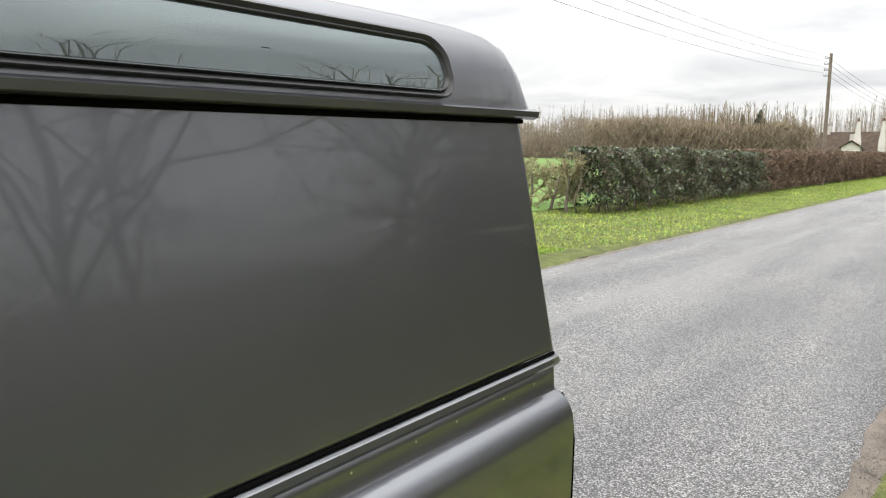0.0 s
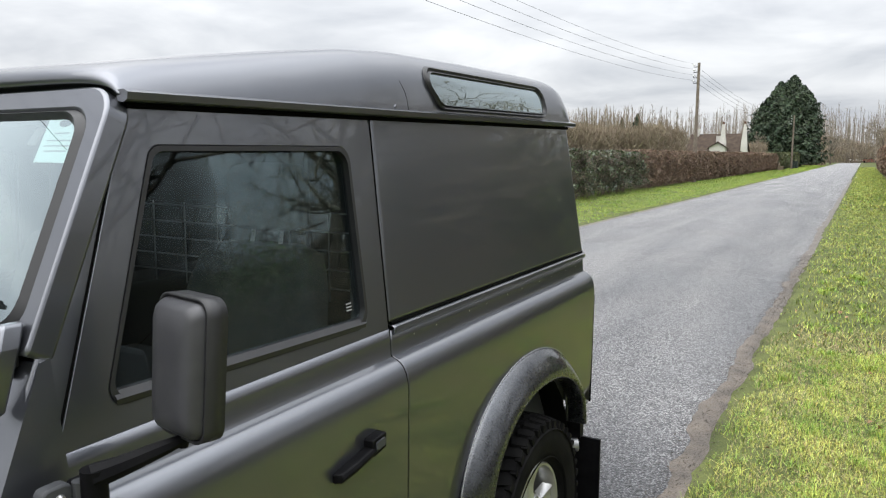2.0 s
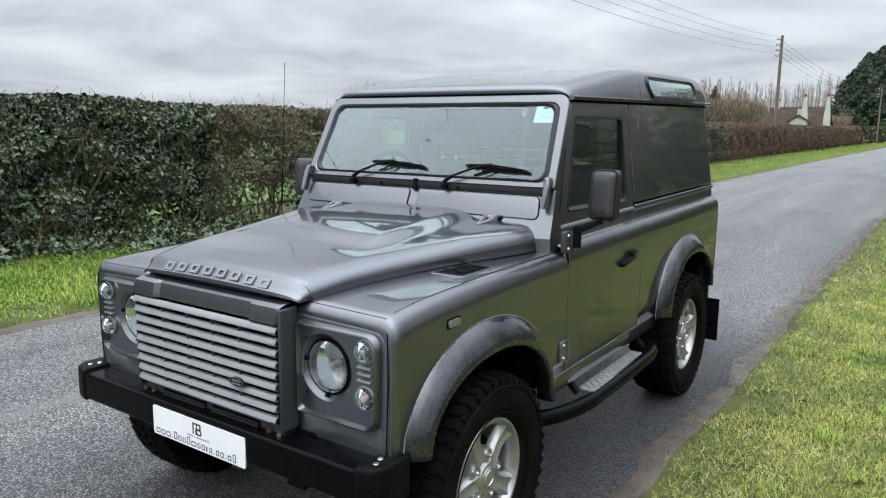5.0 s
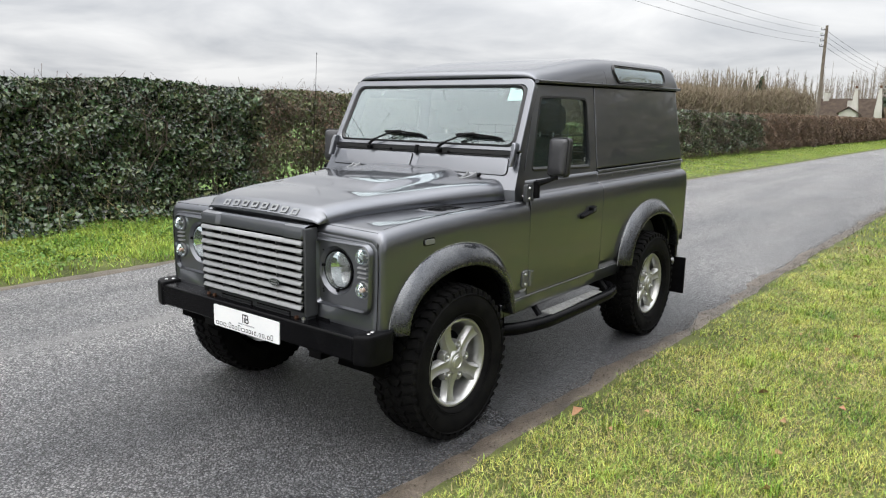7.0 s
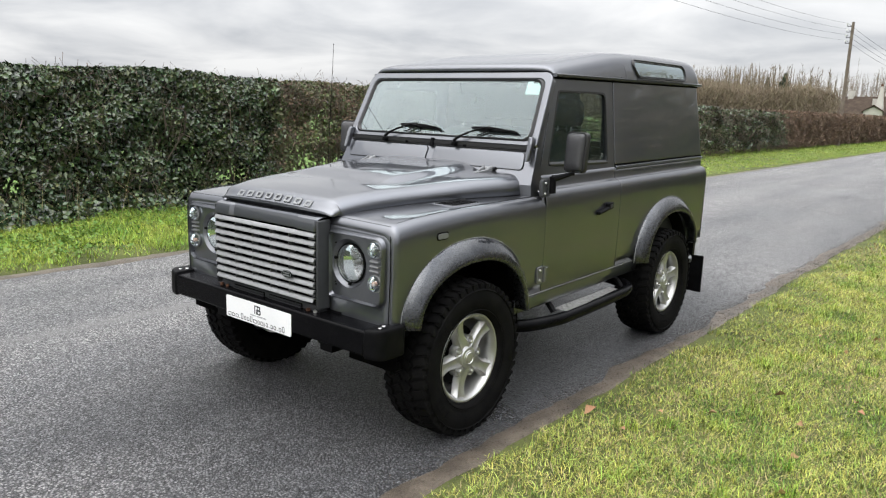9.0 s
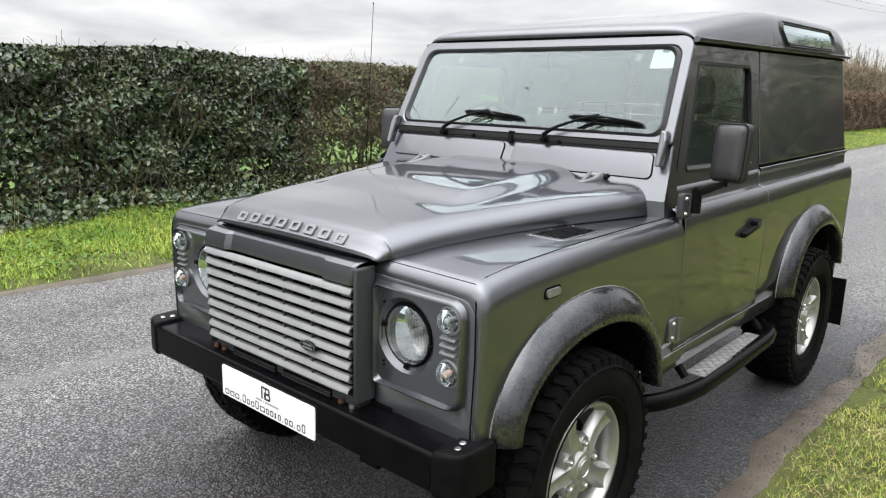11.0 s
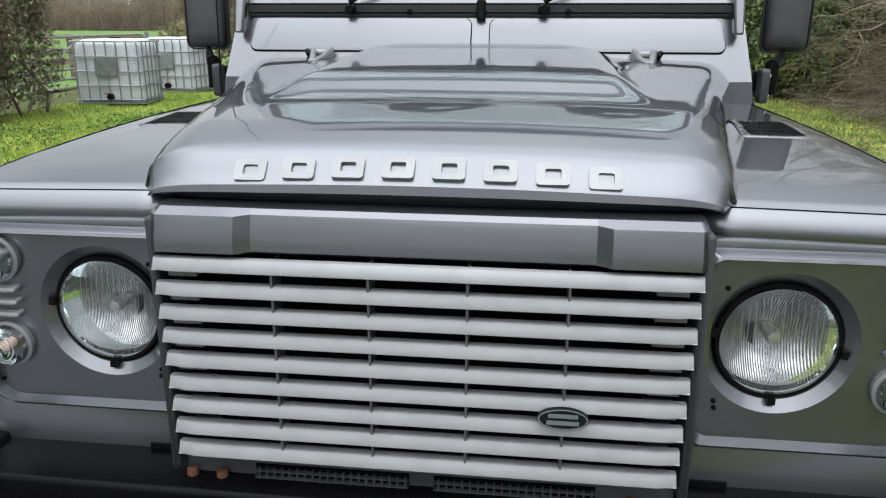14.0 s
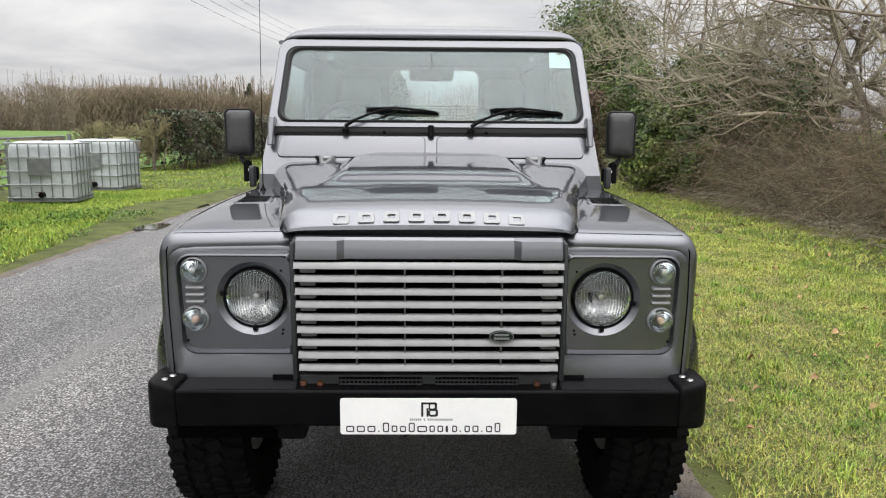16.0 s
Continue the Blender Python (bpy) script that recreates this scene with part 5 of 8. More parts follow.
part("aerial_base", lathe([(0.022, 0.0), (0.020, 0.012), (0.008, 0.03), (0.004, 0.04)], (-0.716, 0.45, 1.122), "z", 14), BLACK, aer, shear=True)
part("aerial_tip", lathe([(0.0, 0.006), (0.003, 0.003), (0.003, -0.003), (0.0, -0.006)], (-0.716, 0.50, 1.972), "z", 8), BLACK, aer, shear=True)

# inside: dashboard, wheel, seats
dash = part("dashboard", loft([[(x, y, z) for y, z in ((0.72, 1.20), (0.73, 1.385), (0.84, 1.375), (0.93, 1.34), (0.95, 1.25), (0.93, 1.05), (0.74, 1.0))] for x in (-0.66, -0.3, 0.3, 0.66)], close=True, ends=True), TRIM, car, "grey plastic dashboard", shear=True, bevel=0.01)
part("instrument_binnacle", box(-0.56, -0.22, 0.86, 0.97, 1.33, 1.42), TRIM, dash, shear=True, bevel=0.02)
wheel_m = Matrix.Translation((-0.385, 1.06, 1.36)) @ Matrix.Rotation(radians(-58), 4, "X")
bm = bmesh.new()
tube([wheel_m @ Vector((0.19 * math.cos(a), 0.19 * math.sin(a), 0)) for a in np.linspace(0, 6.2832, 33)], 0.014, 8, bm, ends=False)
for a in (0.2, 2.94, 4.71):
    tube([wheel_m @ Vector((0.03 * math.cos(a), 0.03 * math.sin(a), -0.02)), wheel_m @ Vector((0.185 * math.cos(a), 0.185 * math.sin(a), 0))], 0.014, 6, bm)
steer = part("steering_wheel", bm, BLACK, car, "black steering wheel", shear=True)
part("steering_boss", loft([[wheel_m @ Vector((u, v, d)) for u, v in rpoly([(-0.07, -0.06), (0.07, -0.06), (0.07, 0.06), (-0.07, 0.06)], 0.03, 4)] for d in (-0.03, 0.01)], close=True, ends=True), BLACK, steer, shear=True)
part("steering_column", tube([(-0.385, 1.05, 1.35), (-0.385, 0.84, 1.22)], 0.035, 8), BLACK, steer, shear=True)


def seat_back(x):
    rows = []
    for z, y, hw, th in ((0.95, 1.36, 0.22, 0.07), (1.05, 1.40, 0.235, 0.075), (1.2, 1.44, 0.235, 0.07), (1.35, 1.48, 0.22, 0.06), (1.43, 1.50, 0.19, 0.055), (1.455, 1.51, 0.13, 0.03)):
        rows.append([(x + u, y + v, z) for u, v in rpoly([(-hw, -th), (hw, -th), (hw, th), (-hw, th)], min(hw, th) * 0.8, 5)])
    return loft(rows, close=True, ends=True)


for x in (-0.40, 0.40):
    st = part("seat", loft([[(x + u, 1.18 + v, z) for u, v in rpoly([(-0.24 * k, -0.24 * k), (0.24 * k, -0.24 * k), (0.24 * k, 0.24 * k), (-0.24 * k, 0.24 * k)], 0.06, 5)] for z, k in ((0.80, 0.95), (0.86, 1.0), (0.93, 1.0), (0.955, 0.9), (0.96, 0.6))], close=True, ends=True), SEAT, car, "dark cloth front seat with a headrest", shear=True, smooth=60)
    part("seat_back", seat_back(x), SEAT, st, shear=True, smooth=60)
    rows = []
    for z, k in ((1.49, 0.7), (1.505, 0.95), (1.56, 1.0), (1.63, 0.97), (1.66, 0.8), (1.668, 0.4)):
        rows.append([(x + u, 1.53 + v, z) for u, v in rpoly([(-0.125 * k, -0.045 * k), (0.125 * k, -0.045 * k), (0.125 * k, 0.045 * k), (-0.125 * k, 0.045 * k)], 0.03 * k, 5)])
    part("headrest", loft(rows, close=True, ends=True), SEAT, st, shear=True, smooth=60)
    for dx in (-0.05, 0.05):
        part("headrest_post", tube([(x + dx, 1.515, 1.43), (x + dx, 1.53, 1.51)], 0.006, 6), STEEL, st, shear=True)
part("cubby_box", box(-0.13, 0.13, 1.05, 1.5, 0.80, 1.12), TRIM, car, shear=True, bevel=0.02)
inner_mirror = part("rear_view_mirror", loft([[(u, 0.93 + d, 1.655 + v) for u, v in rpoly([(-0.105, -0.03), (0.105, -0.03), (0.11, 0.032), (-0.11, 0.032)], 0.02, 5)] for d in (0.0, 0.02, 0.028)], close=True, ends=True), BLACK, car, "black interior mirror", shear=True)
part("mirror_stem", tube([(0, 0.94, 1.67), (0, 0.92, 1.72), (0, 0.915, 1.79)], 0.008, 6), BLACK, inner_mirror, shear=True)
part("seat_belt", loft([[(0.655, 1.55, z), (0.655, 1.595, z)] for z in (0.9, 1.68)]), SEAT, car, shear=True, thick=0.002)


# ---- ground, lane, verges ----
ROAD_L, ROAD_R = -4.02, 1.02
rng = np.random.default_rng(7)


def edge_wobble(y, seed):
    return 0.06 * noise.noise((y * 0.9, seed, 0)) + 0.06 * noise.noise((y * 0.23, seed, 5)) + 0.04 * noise.noise((y * 3.1, seed, 9)) + 0.02 * noise.noise((y * 8.3, seed, 2))


def ground_z(x, y):
    """Height of the earth: dips under the lane, verges a little proud, gently uneven."""
    d = max(ROAD_L - x, x - ROAD_R)
    if d < -0.25:
        return -0.06
    z = -0.03 + 0.06 * min(1, max(0, (d + 0.12) / 0.35))
    k = min(1, max(0, d / 1.5))
    return z + k * (0.03 * noise.noise((x * 0.7, y * 0.7, 0)) + 0.02)


def spaced(*spans):
    out = []
    for a, b, step in spans:
        out += list(np.arange(a, b, step))
    return np.array(out + [spans[-1][1]])


gx = spaced((-1500, -300, 300), (-300, -60, 60), (-60, -12, 6), (-12, -4.6, 0.35), (-4.6, -3.6, 0.1), (-3.6, 0.6, 1.0), (0.6, 1.6, 0.08), (1.6, 9, 0.35), (9, 60, 6), (60, 300, 60), (300, 1500, 300))
gy = spaced((-1500, -200, 325), (-200, -20, 20), (-20, -6, 1.0), (-6, 22, 0.25), (22, 60, 1.0), (60, 200, 7), (200, 1600, 200))
gv = [(x, y, ground_z(x, y)) for y in gy for x in gx]
nx = len(gx)
gf = [(j * nx + i, j * nx + i + 1, (j + 1) * nx + i + 1, (j + 1) * nx + i) for j in range(len(gy) - 1) for i in range(nx - 1)]
SOIL = material("short_grass_and_soil", (0.042, 0.052, 0.016), (0.108, 0.122, 0.038), 3.2, 0.9, bump=0.9, bump_scale=60, detail=9, spec=0.2)
me = mesh_np("ground", gv, gf)
me.polygons.foreach_set("use_smooth", [True] * len(me.polygons))
tagged(part("ground", me, SOIL), "grass-covered earth of verges and fields", "ground", kind="structure")


WHEAT = material("winter_wheat", (0.080, 0.142, 0.034), (0.115, 0.19, 0.048), 0.35, 0.9, spec=0.2, bump=0.6, bump_scale=18)
fx, fy = spaced((-150, -30, 20), (-30, -9.4, 2.06)), spaced((-60, 16, 4), (16, 200, 8))
me = mesh_np("field", [(x, y, 0.085 + 0.03 * noise.noise((x * 0.2, y * 0.2, 3))) for y in fy for x in fx], [(j * len(fx) + i, j * len(fx) + i + 1, (j + 1) * len(fx) + i + 1, (j + 1) * len(fx) + i) for j in range(len(fy) - 1) for i in range(len(fx) - 1)])
tagged(part("field", me, WHEAT), "flat bright green winter wheat field behind the hedge", "field", kind="structure")


def asphalt():
    m = bpy.data.materials.new("worn_wet_asphalt")
    m.use_nodes = True
    n, l = m.node_tree.nodes, m.node_tree.links
    p = n["Principled BSDF"]
    co = n.new("ShaderNodeTexCoord")
    mp = n.new("ShaderNodeMapping")
    mp.inputs["Scale"].default_value = (1.0, 0.12, 1.0)
    l.new(co.outputs["Object"], mp.inputs[0])

    def tex(kind, scale, src, detail=None):
        t = n.new("ShaderNodeTex" + kind)
        t.inputs["Scale"].default_value = scale
        if detail is not None:
            t.inputs["Detail"].default_value = detail
        l.new(src, t.inputs["Vector"])
        return t
    stones = tex("Voronoi", 92, co.outputs["Object"])
    grit = tex("Noise", 160, co.outputs["Object"], 3)
    tracks = tex("Noise", 1.3, mp.outputs[0], 6)
    patch = tex("Noise", 0.55, co.outputs["Object"], 7)

    def ramp_(src, lo, hi, a, b):
        r = n.new("ShaderNodeValToRGB")
        r.color_ramp.elements[0].position, r.color_ramp.elements[1].position = lo, hi
        r.color_ramp.elements[0].color, r.color_ramp.elements[1].color = (*a, 1), (*b, 1)
        l.new(src, r.inputs[0])
        return r.outputs[0]
    base = ramp_(tracks.outputs["Fac"], 0.35, 0.65, (0.205, 0.212, 0.224), (0.325, 0.328, 0.334))
    grain = n.new("ShaderNodeSeparateColor")
    l.new(stones.outputs["Color"], grain.inputs[0])
    tone = ramp_(grain.outputs[0], 0.0, 1.0, (0.22, 0.215, 0.215), (1.95, 1.9, 1.84))
    coarse = tex("Voronoi", 33, co.outputs["Object"])
    lumps = n.new("ShaderNodeSeparateColor")
    l.new(coarse.outputs["Color"], lumps.inputs[0])
    mx0 = n.new("ShaderNodeMix")
    mx0.data_type, mx0.blend_type = "RGBA", "MULTIPLY"
    mx0.inputs[0].default_value = 1.0
    l.new(tone, mx0.inputs[6])
    l.new(ramp_(lumps.outputs[0], 0.0, 1.0, (0.86, 0.86, 0.865), (1.14, 1.135, 1.12)), mx0.inputs[7])
    joints = n.new("ShaderNodeMix")
    joints.data_type, joints.blend_type = "RGBA", "MULTIPLY"
    joints.inputs[0].default_value = 1.0
    l.new(mx0.outputs[2], joints.inputs[6])
    l.new(ramp_(stones.outputs["Distance"], 0.30, 0.62, (1.32, 1.31, 1.30), (0.22, 0.22, 0.23)), joints.inputs[7])
    tone = joints.outputs[2]
    mx = n.new("ShaderNodeMix")
    mx.data_type, mx.blend_type = "RGBA", "MULTIPLY"
    mx.inputs[0].default_value = 0.9
    l.new(base, mx.inputs[6])
    l.new(tone, mx.inputs[7])
    mx2 = n.new("ShaderNodeMix")
    mx2.data_type, mx2.blend_type = "RGBA", "MULTIPLY"
    mx2.inputs[0].default_value = 0.35
    l.new(mx.outputs[2], mx2.inputs[6])
    l.new(ramp_(patch.outputs["Fac"], 0.35, 0.7, (0.75, 0.75, 0.77), (1.2, 1.18, 1.15)), mx2.inputs[7])
    # pale worn joint along the lane
    sp = n.new("ShaderNodeSeparateXYZ")
    l.new(co.outputs["Object"], sp.inputs[0])
    off = n.new("ShaderNodeMath")
    off.operation = "ADD"
    off.inputs[1].default_value = 1.95
    l.new(sp.outputs[0], off.inputs[0])
    wob = n.new("ShaderNodeMath")
    wob.operation = "MULTIPLY_ADD"
    wob.inputs[1].default_value = 0.35
    l.new(tracks.outputs["Fac"], wob.inputs[0])
    l.new(off.outputs[0], wob.inputs[2])
    ab = n.new("ShaderNodeMath")
    ab.operation = "ABSOLUTE"
    l.new(wob.outputs[0], ab.inputs[0])
    worn = ramp_(ab.outputs[0], 0.02, 0.13, (1, 1, 1), (0, 0, 0))
    wm = n.new("ShaderNodeMath")
    wm.operation = "MULTIPLY"
    l.new(worn, wm.inputs[0])
    l.new(patch.outputs["Fac"], wm.inputs[1])
    mx3 = n.new("ShaderNodeMix")
    mx3.data_type = "RGBA"
    mx3.inputs[7].default_value = (0.26, 0.256, 0.25, 1)
    l.new(wm.outputs[0], mx3.inputs[0])
    l.new(mx2.outputs[2], mx3.inputs[6])
    # damp half of the lane, plus the car's shade painted dark beneath and beside it
    side = n.new("ShaderNodeMapRange")
    side.interpolation_type = "SMOOTHSTEP"
    l.new(wob.outputs[0], side.inputs[0])
    side.inputs["From Min"].default_value, side.inputs["From Max"].default_value = 0.5, 1.9
    # along and front keep this painted shade close to the parked car
    along = n.new("ShaderNodeMapRange")
    along.interpolation_type = "SMOOTHSTEP"
    along.inputs["From Min"].default_value, along.inputs["From Max"].default_value = 2.6, 5.2
    along.inputs["To Min"].default_value, along.inputs["To Max"].default_value = 1.0, 0.12
    l.new(sp.outputs[1], along.inputs[0])
    both_ = n.new("ShaderNodeMath")
    both_.operation = "MULTIPLY"
    front = n.new("ShaderNodeMapRange")
    front.interpolation_type = "SMOOTHSTEP"
    front.inputs["From Min"].default_value, front.inputs["From Max"].default_value = -2.3, -0.7
    front.inputs["To Min"].default_value, front.inputs["To Max"].default_value = 0.05, 1.0
    l.new(sp.outputs[1], front.inputs[0])
    sf = n.new("ShaderNodeMath")
    sf.operation = "MULTIPLY"
    l.new(side.outputs[0], sf.inputs[0])
    l.new(front.outputs[0], sf.inputs[1])
    l.new(sf.outputs[0], both_.inputs[0])
    l.new(along.outputs[0], both_.inputs[1])
    damp_shade = n.new("ShaderNodeMath")
    damp_shade.operation = "MULTIPLY"
    l.new(both_.outputs[0], damp_shade.inputs[0])
    l.new(ramp_(patch.outputs["Fac"], 0.25, 0.6, (1, 1, 1), (0.8, 0.8, 0.8)), damp_shade.inputs[1])
    mx4 = n.new("ShaderNodeMix")
    mx4.data_type, mx4.blend_type = "RGBA", "MULTIPLY"
    mx4.inputs[7].default_value = (0.27, 0.285, 0.31, 1)
    l.new(damp_shade.outputs[0], mx4.inputs[0])
    l.new(mx3.outputs[2], mx4.inputs[6])
    l.new(mx4.outputs[2], p.inputs["Base Color"])
    rg = n.new("ShaderNodeMapRange")
    rg.inputs["From Min"].default_value, rg.inputs["From Max"].default_value = 0.35, 0.65
    rg.inputs["To Min"].default_value, rg.inputs["To Max"].default_value = 0.46, 0.62
    l.new(patch.outputs["Fac"], rg.inputs[0])
    dry = n.new("ShaderNodeMath")
    dry.operation = "MULTIPLY_ADD"
    dry.inputs[1].default_value = -0.22
    l.new(damp_shade.outputs[0], dry.inputs[0])
    l.new(rg.outputs[0], dry.inputs[2])
    l.new(dry.outputs[0], p.inputs["Roughness"])
    bp = n.new("ShaderNodeBump")
    bp.inputs["Strength"].default_value, bp.inputs["Distance"].default_value = 1.0, 0.018
    ad = n.new("ShaderNodeMath")
    ad.operation = "SUBTRACT"
    l.new(grit.outputs["Fac"], ad.inputs[0])
    l.new(stones.outputs["Distance"], ad.inputs[1])
    l.new(ad.outputs[0], bp.inputs["Height"])
    l.new(bp.outputs[0], p.inputs["Normal"])
    return m


ASPHALT = asphalt()
ry = spaced((-200, -20, 12), (-20, -6, 0.6), (-6, 30, 0.12), (30, 90, 1.0), (90, 420, 15))
rows = []
for y in ry:
    l_, r_ = ROAD_L + edge_wobble(y, 1.0), ROAD_R + edge_wobble(y, 4.0)
    rows.append([(lerp(l_, r_, t), y, 0.03 * (1 - (2 * t - 1) ** 2) * 0.6 - (0.05 if t in (0.0, 1.0) else 0.0)) for t in (0.0, 0.006, 0.03, 0.1, 0.25, 0.4, 0.5, 0.6, 0.75, 0.9, 0.97, 0.994, 1.0)])
rv = [p_ for r in rows for p_ in r]
nr = len(rows[0])
me = mesh_np("road", rv, [(j * nr + i, j * nr + i + 1, (j + 1) * nr + i + 1, (j + 1) * nr + i) for j in range(len(rows) - 1) for i in range(nr - 1)])
me.polygons.foreach_set("use_smooth", [True] * len(me.polygons))
tagged(part("road", me, ASPHALT), "worn grey asphalt country lane, damp in places, car shade painted in", "road", kind="structure")
# muddy strip along the near edge
MUD = material("damp_mud_and_grit", (0.038, 0.030, 0.022), (0.128, 0.103, 0.079), 5.0, 0.5, bump=0.7, bump_scale=90, rough_var=0.2, detail=9)


def strip(name, label, x_of, width_of, y0, y1, step, z, mat):
    vs, fs = [], []
    ys = np.arange(y0, y1, step)
    for y in ys:
        c, w = x_of(y), width_of(y)
        for t in (-1, -0.5, 0, 0.5, 1):
            vs.append((c + w * t, y, z(y) - (0.02 if abs(t) == 1 else 0) + 0.006 * noise.noise((c * 9, y * 6, t * 3))))
    for j in range(len(ys) - 1):
        for i in range(4):
            a = j * 5 + i
            fs.append((a, a + 1, a + 6, a + 5))
    me_ = mesh_np(name, vs, fs)
    me_.polygons.foreach_set("use_smooth", [True] * len(me_.polygons))
    return tagged(part(name, me_, mat), label, "mud", kind="structure")


strip("mud_strip", "damp muddy strip along the lane's edge", lambda y: 1.03 + edge_wobble(y, 4.0) + 0.03 * noise.noise((y * 2, 0, 1)), lambda y: 0.105 + 0.06 * noise.noise((y * 1.7, 3, 1)) + 0.04 * noise.noise((y * 5.7, 3, 1)), -20, 60, 0.08, lambda y: 0.008, MUD)
strip("mud_strip", "damp muddy strip along the lane's far edge", lambda y: -4.10 + edge_wobble(y, 1.0) - 0.50 * math.exp(-((y - 10) / 3.8) ** 2), lambda y: 0.16 + 0.08 * noise.noise((y * 0.9, 7, 1)) + 0.60 * math.exp(-((y - 10) / 3.8) ** 2), -20, 60, 0.12, lambda y: 0.008, MUD)
WATER = material("puddle_water", (0.02, 0.018, 0.015), (0.03, 0.027, 0.022), 3.0, 0.04, spec=0.7, rough_var=0.02)
for cx, cy, a, b in ((-4.35, 12.3, 0.22, 1.3), (-3.95, 7.6, 0.25, 0.35), (-4.25, 10.4, 0.2, 0.5)):
    o = [(cx + a * math.cos(t) * (1 + 0.5 * noise.noise((math.cos(t) * 3, math.sin(t) * 3, cx + cy)) + 0.25 * noise.noise((math.cos(t) * 8, math.sin(t) * 8, cx))), cy + b * math.sin(t) * (1 + 0.5 * noise.noise((math.cos(t) * 3, math.sin(t) * 3, cy)))) for t in np.linspace(0, 6.2832, 33)[:-1]]
    tagged(part("puddle", slab(o, lambda u, v, d: (u, v, 0.009 + d), 0.003), WATER), "shallow rain puddle at the lane's edge", "puddle", kind="structure")


# ---- foliage from arrays ----
def blades(pos, length, width, lean, rg, simple=False):
    """Grass blades: bent tapering strips of three triangles; pos (n, 3)."""
    n_ = len(pos)
    a = rg.uniform(0, 2 * np.pi, n_)
    d = np.stack([np.cos(a), np.sin(a), np.zeros(n_)], 1)
    s_ = np.stack([-np.sin(a), np.cos(a), np.zeros(n_)], 1)
    ln = (length * rg.uniform(0.5, 1.25, n_))[:, None]
    lk = lean * rg.uniform(0.1, 1.3, n_)[:, None]
    w = width * rg.uniform(0.6, 1.3, n_)[:, None]
    up_ = np.array([0, 0, 1.0])
    p0, p1 = pos - s_ * w, pos + s_ * w
    mid = pos + up_ * ln * 0.6 + d * ln * lk * 0.35
    p2, p3 = mid - s_ * w * 0.7, mid + s_ * w * 0.7
    p4 = pos + up_ * ln * (1.0 - 0.35 * np.minimum(lk, 1.2)) + d * ln * lk
    if simple:
        v = np.stack([p0, p1, p4], 1).reshape(-1, 3)
        return v, np.arange(3 * n_).reshape(-1, 3)
    v = np.stack([p0, p1, p2, p3, p4], 1).reshape(-1, 3)
    b = (np.arange(n_) * 5)[:, None]
    f = np.concatenate([b + np.array([[0, 1, 3]]), b + np.array([[0, 3, 2]]), b + np.array([[2, 3, 4]])], 0)
    return v, f


def leaves(pos, normal, size, rg, fold=0.25, ratio=0.6):
    """Leaves: pointed folded blades of four triangles, facing roughly along normal."""
    n_ = len(pos)
    nn = normal + rg.normal(0, 0.55, (n_, 3))
    nn /= np.linalg.norm(nn, axis=1, keepdims=True)
    t = np.cross(nn, rg.normal(0, 1, (n_, 3)))
    t /= np.linalg.norm(t, axis=1, keepdims=True)
    s_ = np.cross(nn, t)
    L = (size * rg.uniform(0.6, 1.3, n_))[:, None]
    W = L * ratio * 0.5
    a, b = pos - t * L * 0.5, pos + t * L * 0.5
    l_, r_ = pos - s_ * W + nn * L * fold, pos + s_ * W + nn * L * fold
    v = np.stack([a, r_, b, l_], 1).reshape(-1, 3)
    i = (np.arange(n_) * 4)[:, None]
    f = np.concatenate([i + np.array([[0, 1, 2]]), i + np.array([[0, 2, 3]])], 0)
    return v, f


def sticks(p, q, r0, r1, tip=False):
    """Thin three-sided tapering twigs from p to q."""
    n_ = len(p)
    d = q - p
    d = d / (np.linalg.norm(d, axis=1, keepdims=True) + 1e-9)
    ref = np.where(np.abs(d[:, 2:3]) > 0.9, np.array([[1.0, 0, 0]]), np.array([[0, 0, 1.0]]))
    s_ = np.cross(d, ref)
    s_ /= np.linalg.norm(s_, axis=1, keepdims=True) + 1e-9
    u_ = np.cross(d, s_)
    r0, r1 = np.broadcast_to(np.asarray(r0, float).reshape(-1, 1), (n_, 1)), np.broadcast_to(np.asarray(r1, float).reshape(-1, 1), (n_, 1))
    if tip:
        v = np.stack([p + r0 * (math.cos(2.0944 * k) * s_ + math.sin(2.0944 * k) * u_) for k in range(3)] + [q], 1).reshape(-1, 3)
        i = (np.arange(n_) * 4)[:, None]
        return v, np.concatenate([i + np.array([[k, (k + 1) % 3, 3]]) for k in range(3)], 0)
    vs = []
    for c, r in ((p, r0), (q, r1)):
        for k in range(3):
            a = 2 * np.pi * k / 3
            vs.append(c + r * (math.cos(a) * s_ + math.sin(a) * u_))
    v = np.stack(vs, 1).reshape(-1, 3)
    i = (np.arange(n_) * 6)[:, None]
    f = np.concatenate([i + np.array([[k, (k + 1) % 3, 3 + (k + 1) % 3]]) for k in range(3)] + [i + np.array([[k, 3 + (k + 1) % 3, 3 + k]]) for k in range(3)], 0)
    return v, f


def join(*vf):
    vs, fs, o = [], [], 0
    for v, f in vf:
        vs.append(v)
        fs.append(f + o)
        o += len(v)
    return np.concatenate(vs), np.concatenate(fs)


def n3(p, f, o=0.0):
    """Smooth noise at the places p, an array."""
    q = np.asarray(p) * f + o
    return 0.5 * (np.sin(q[:, 0] * 1.7 + 1.3 * np.sin(q[:, 1] * 1.1 + q[:, 2])) + np.sin(q[:, 1] * 2.3 + 1.7 * np.sin(q[:, 0] * 0.9 - q[:, 2] * 1.9)) * 0.6 + np.sin(q[:, 2] * 2.9 + q[:, 0] * 1.3) * 0.4)


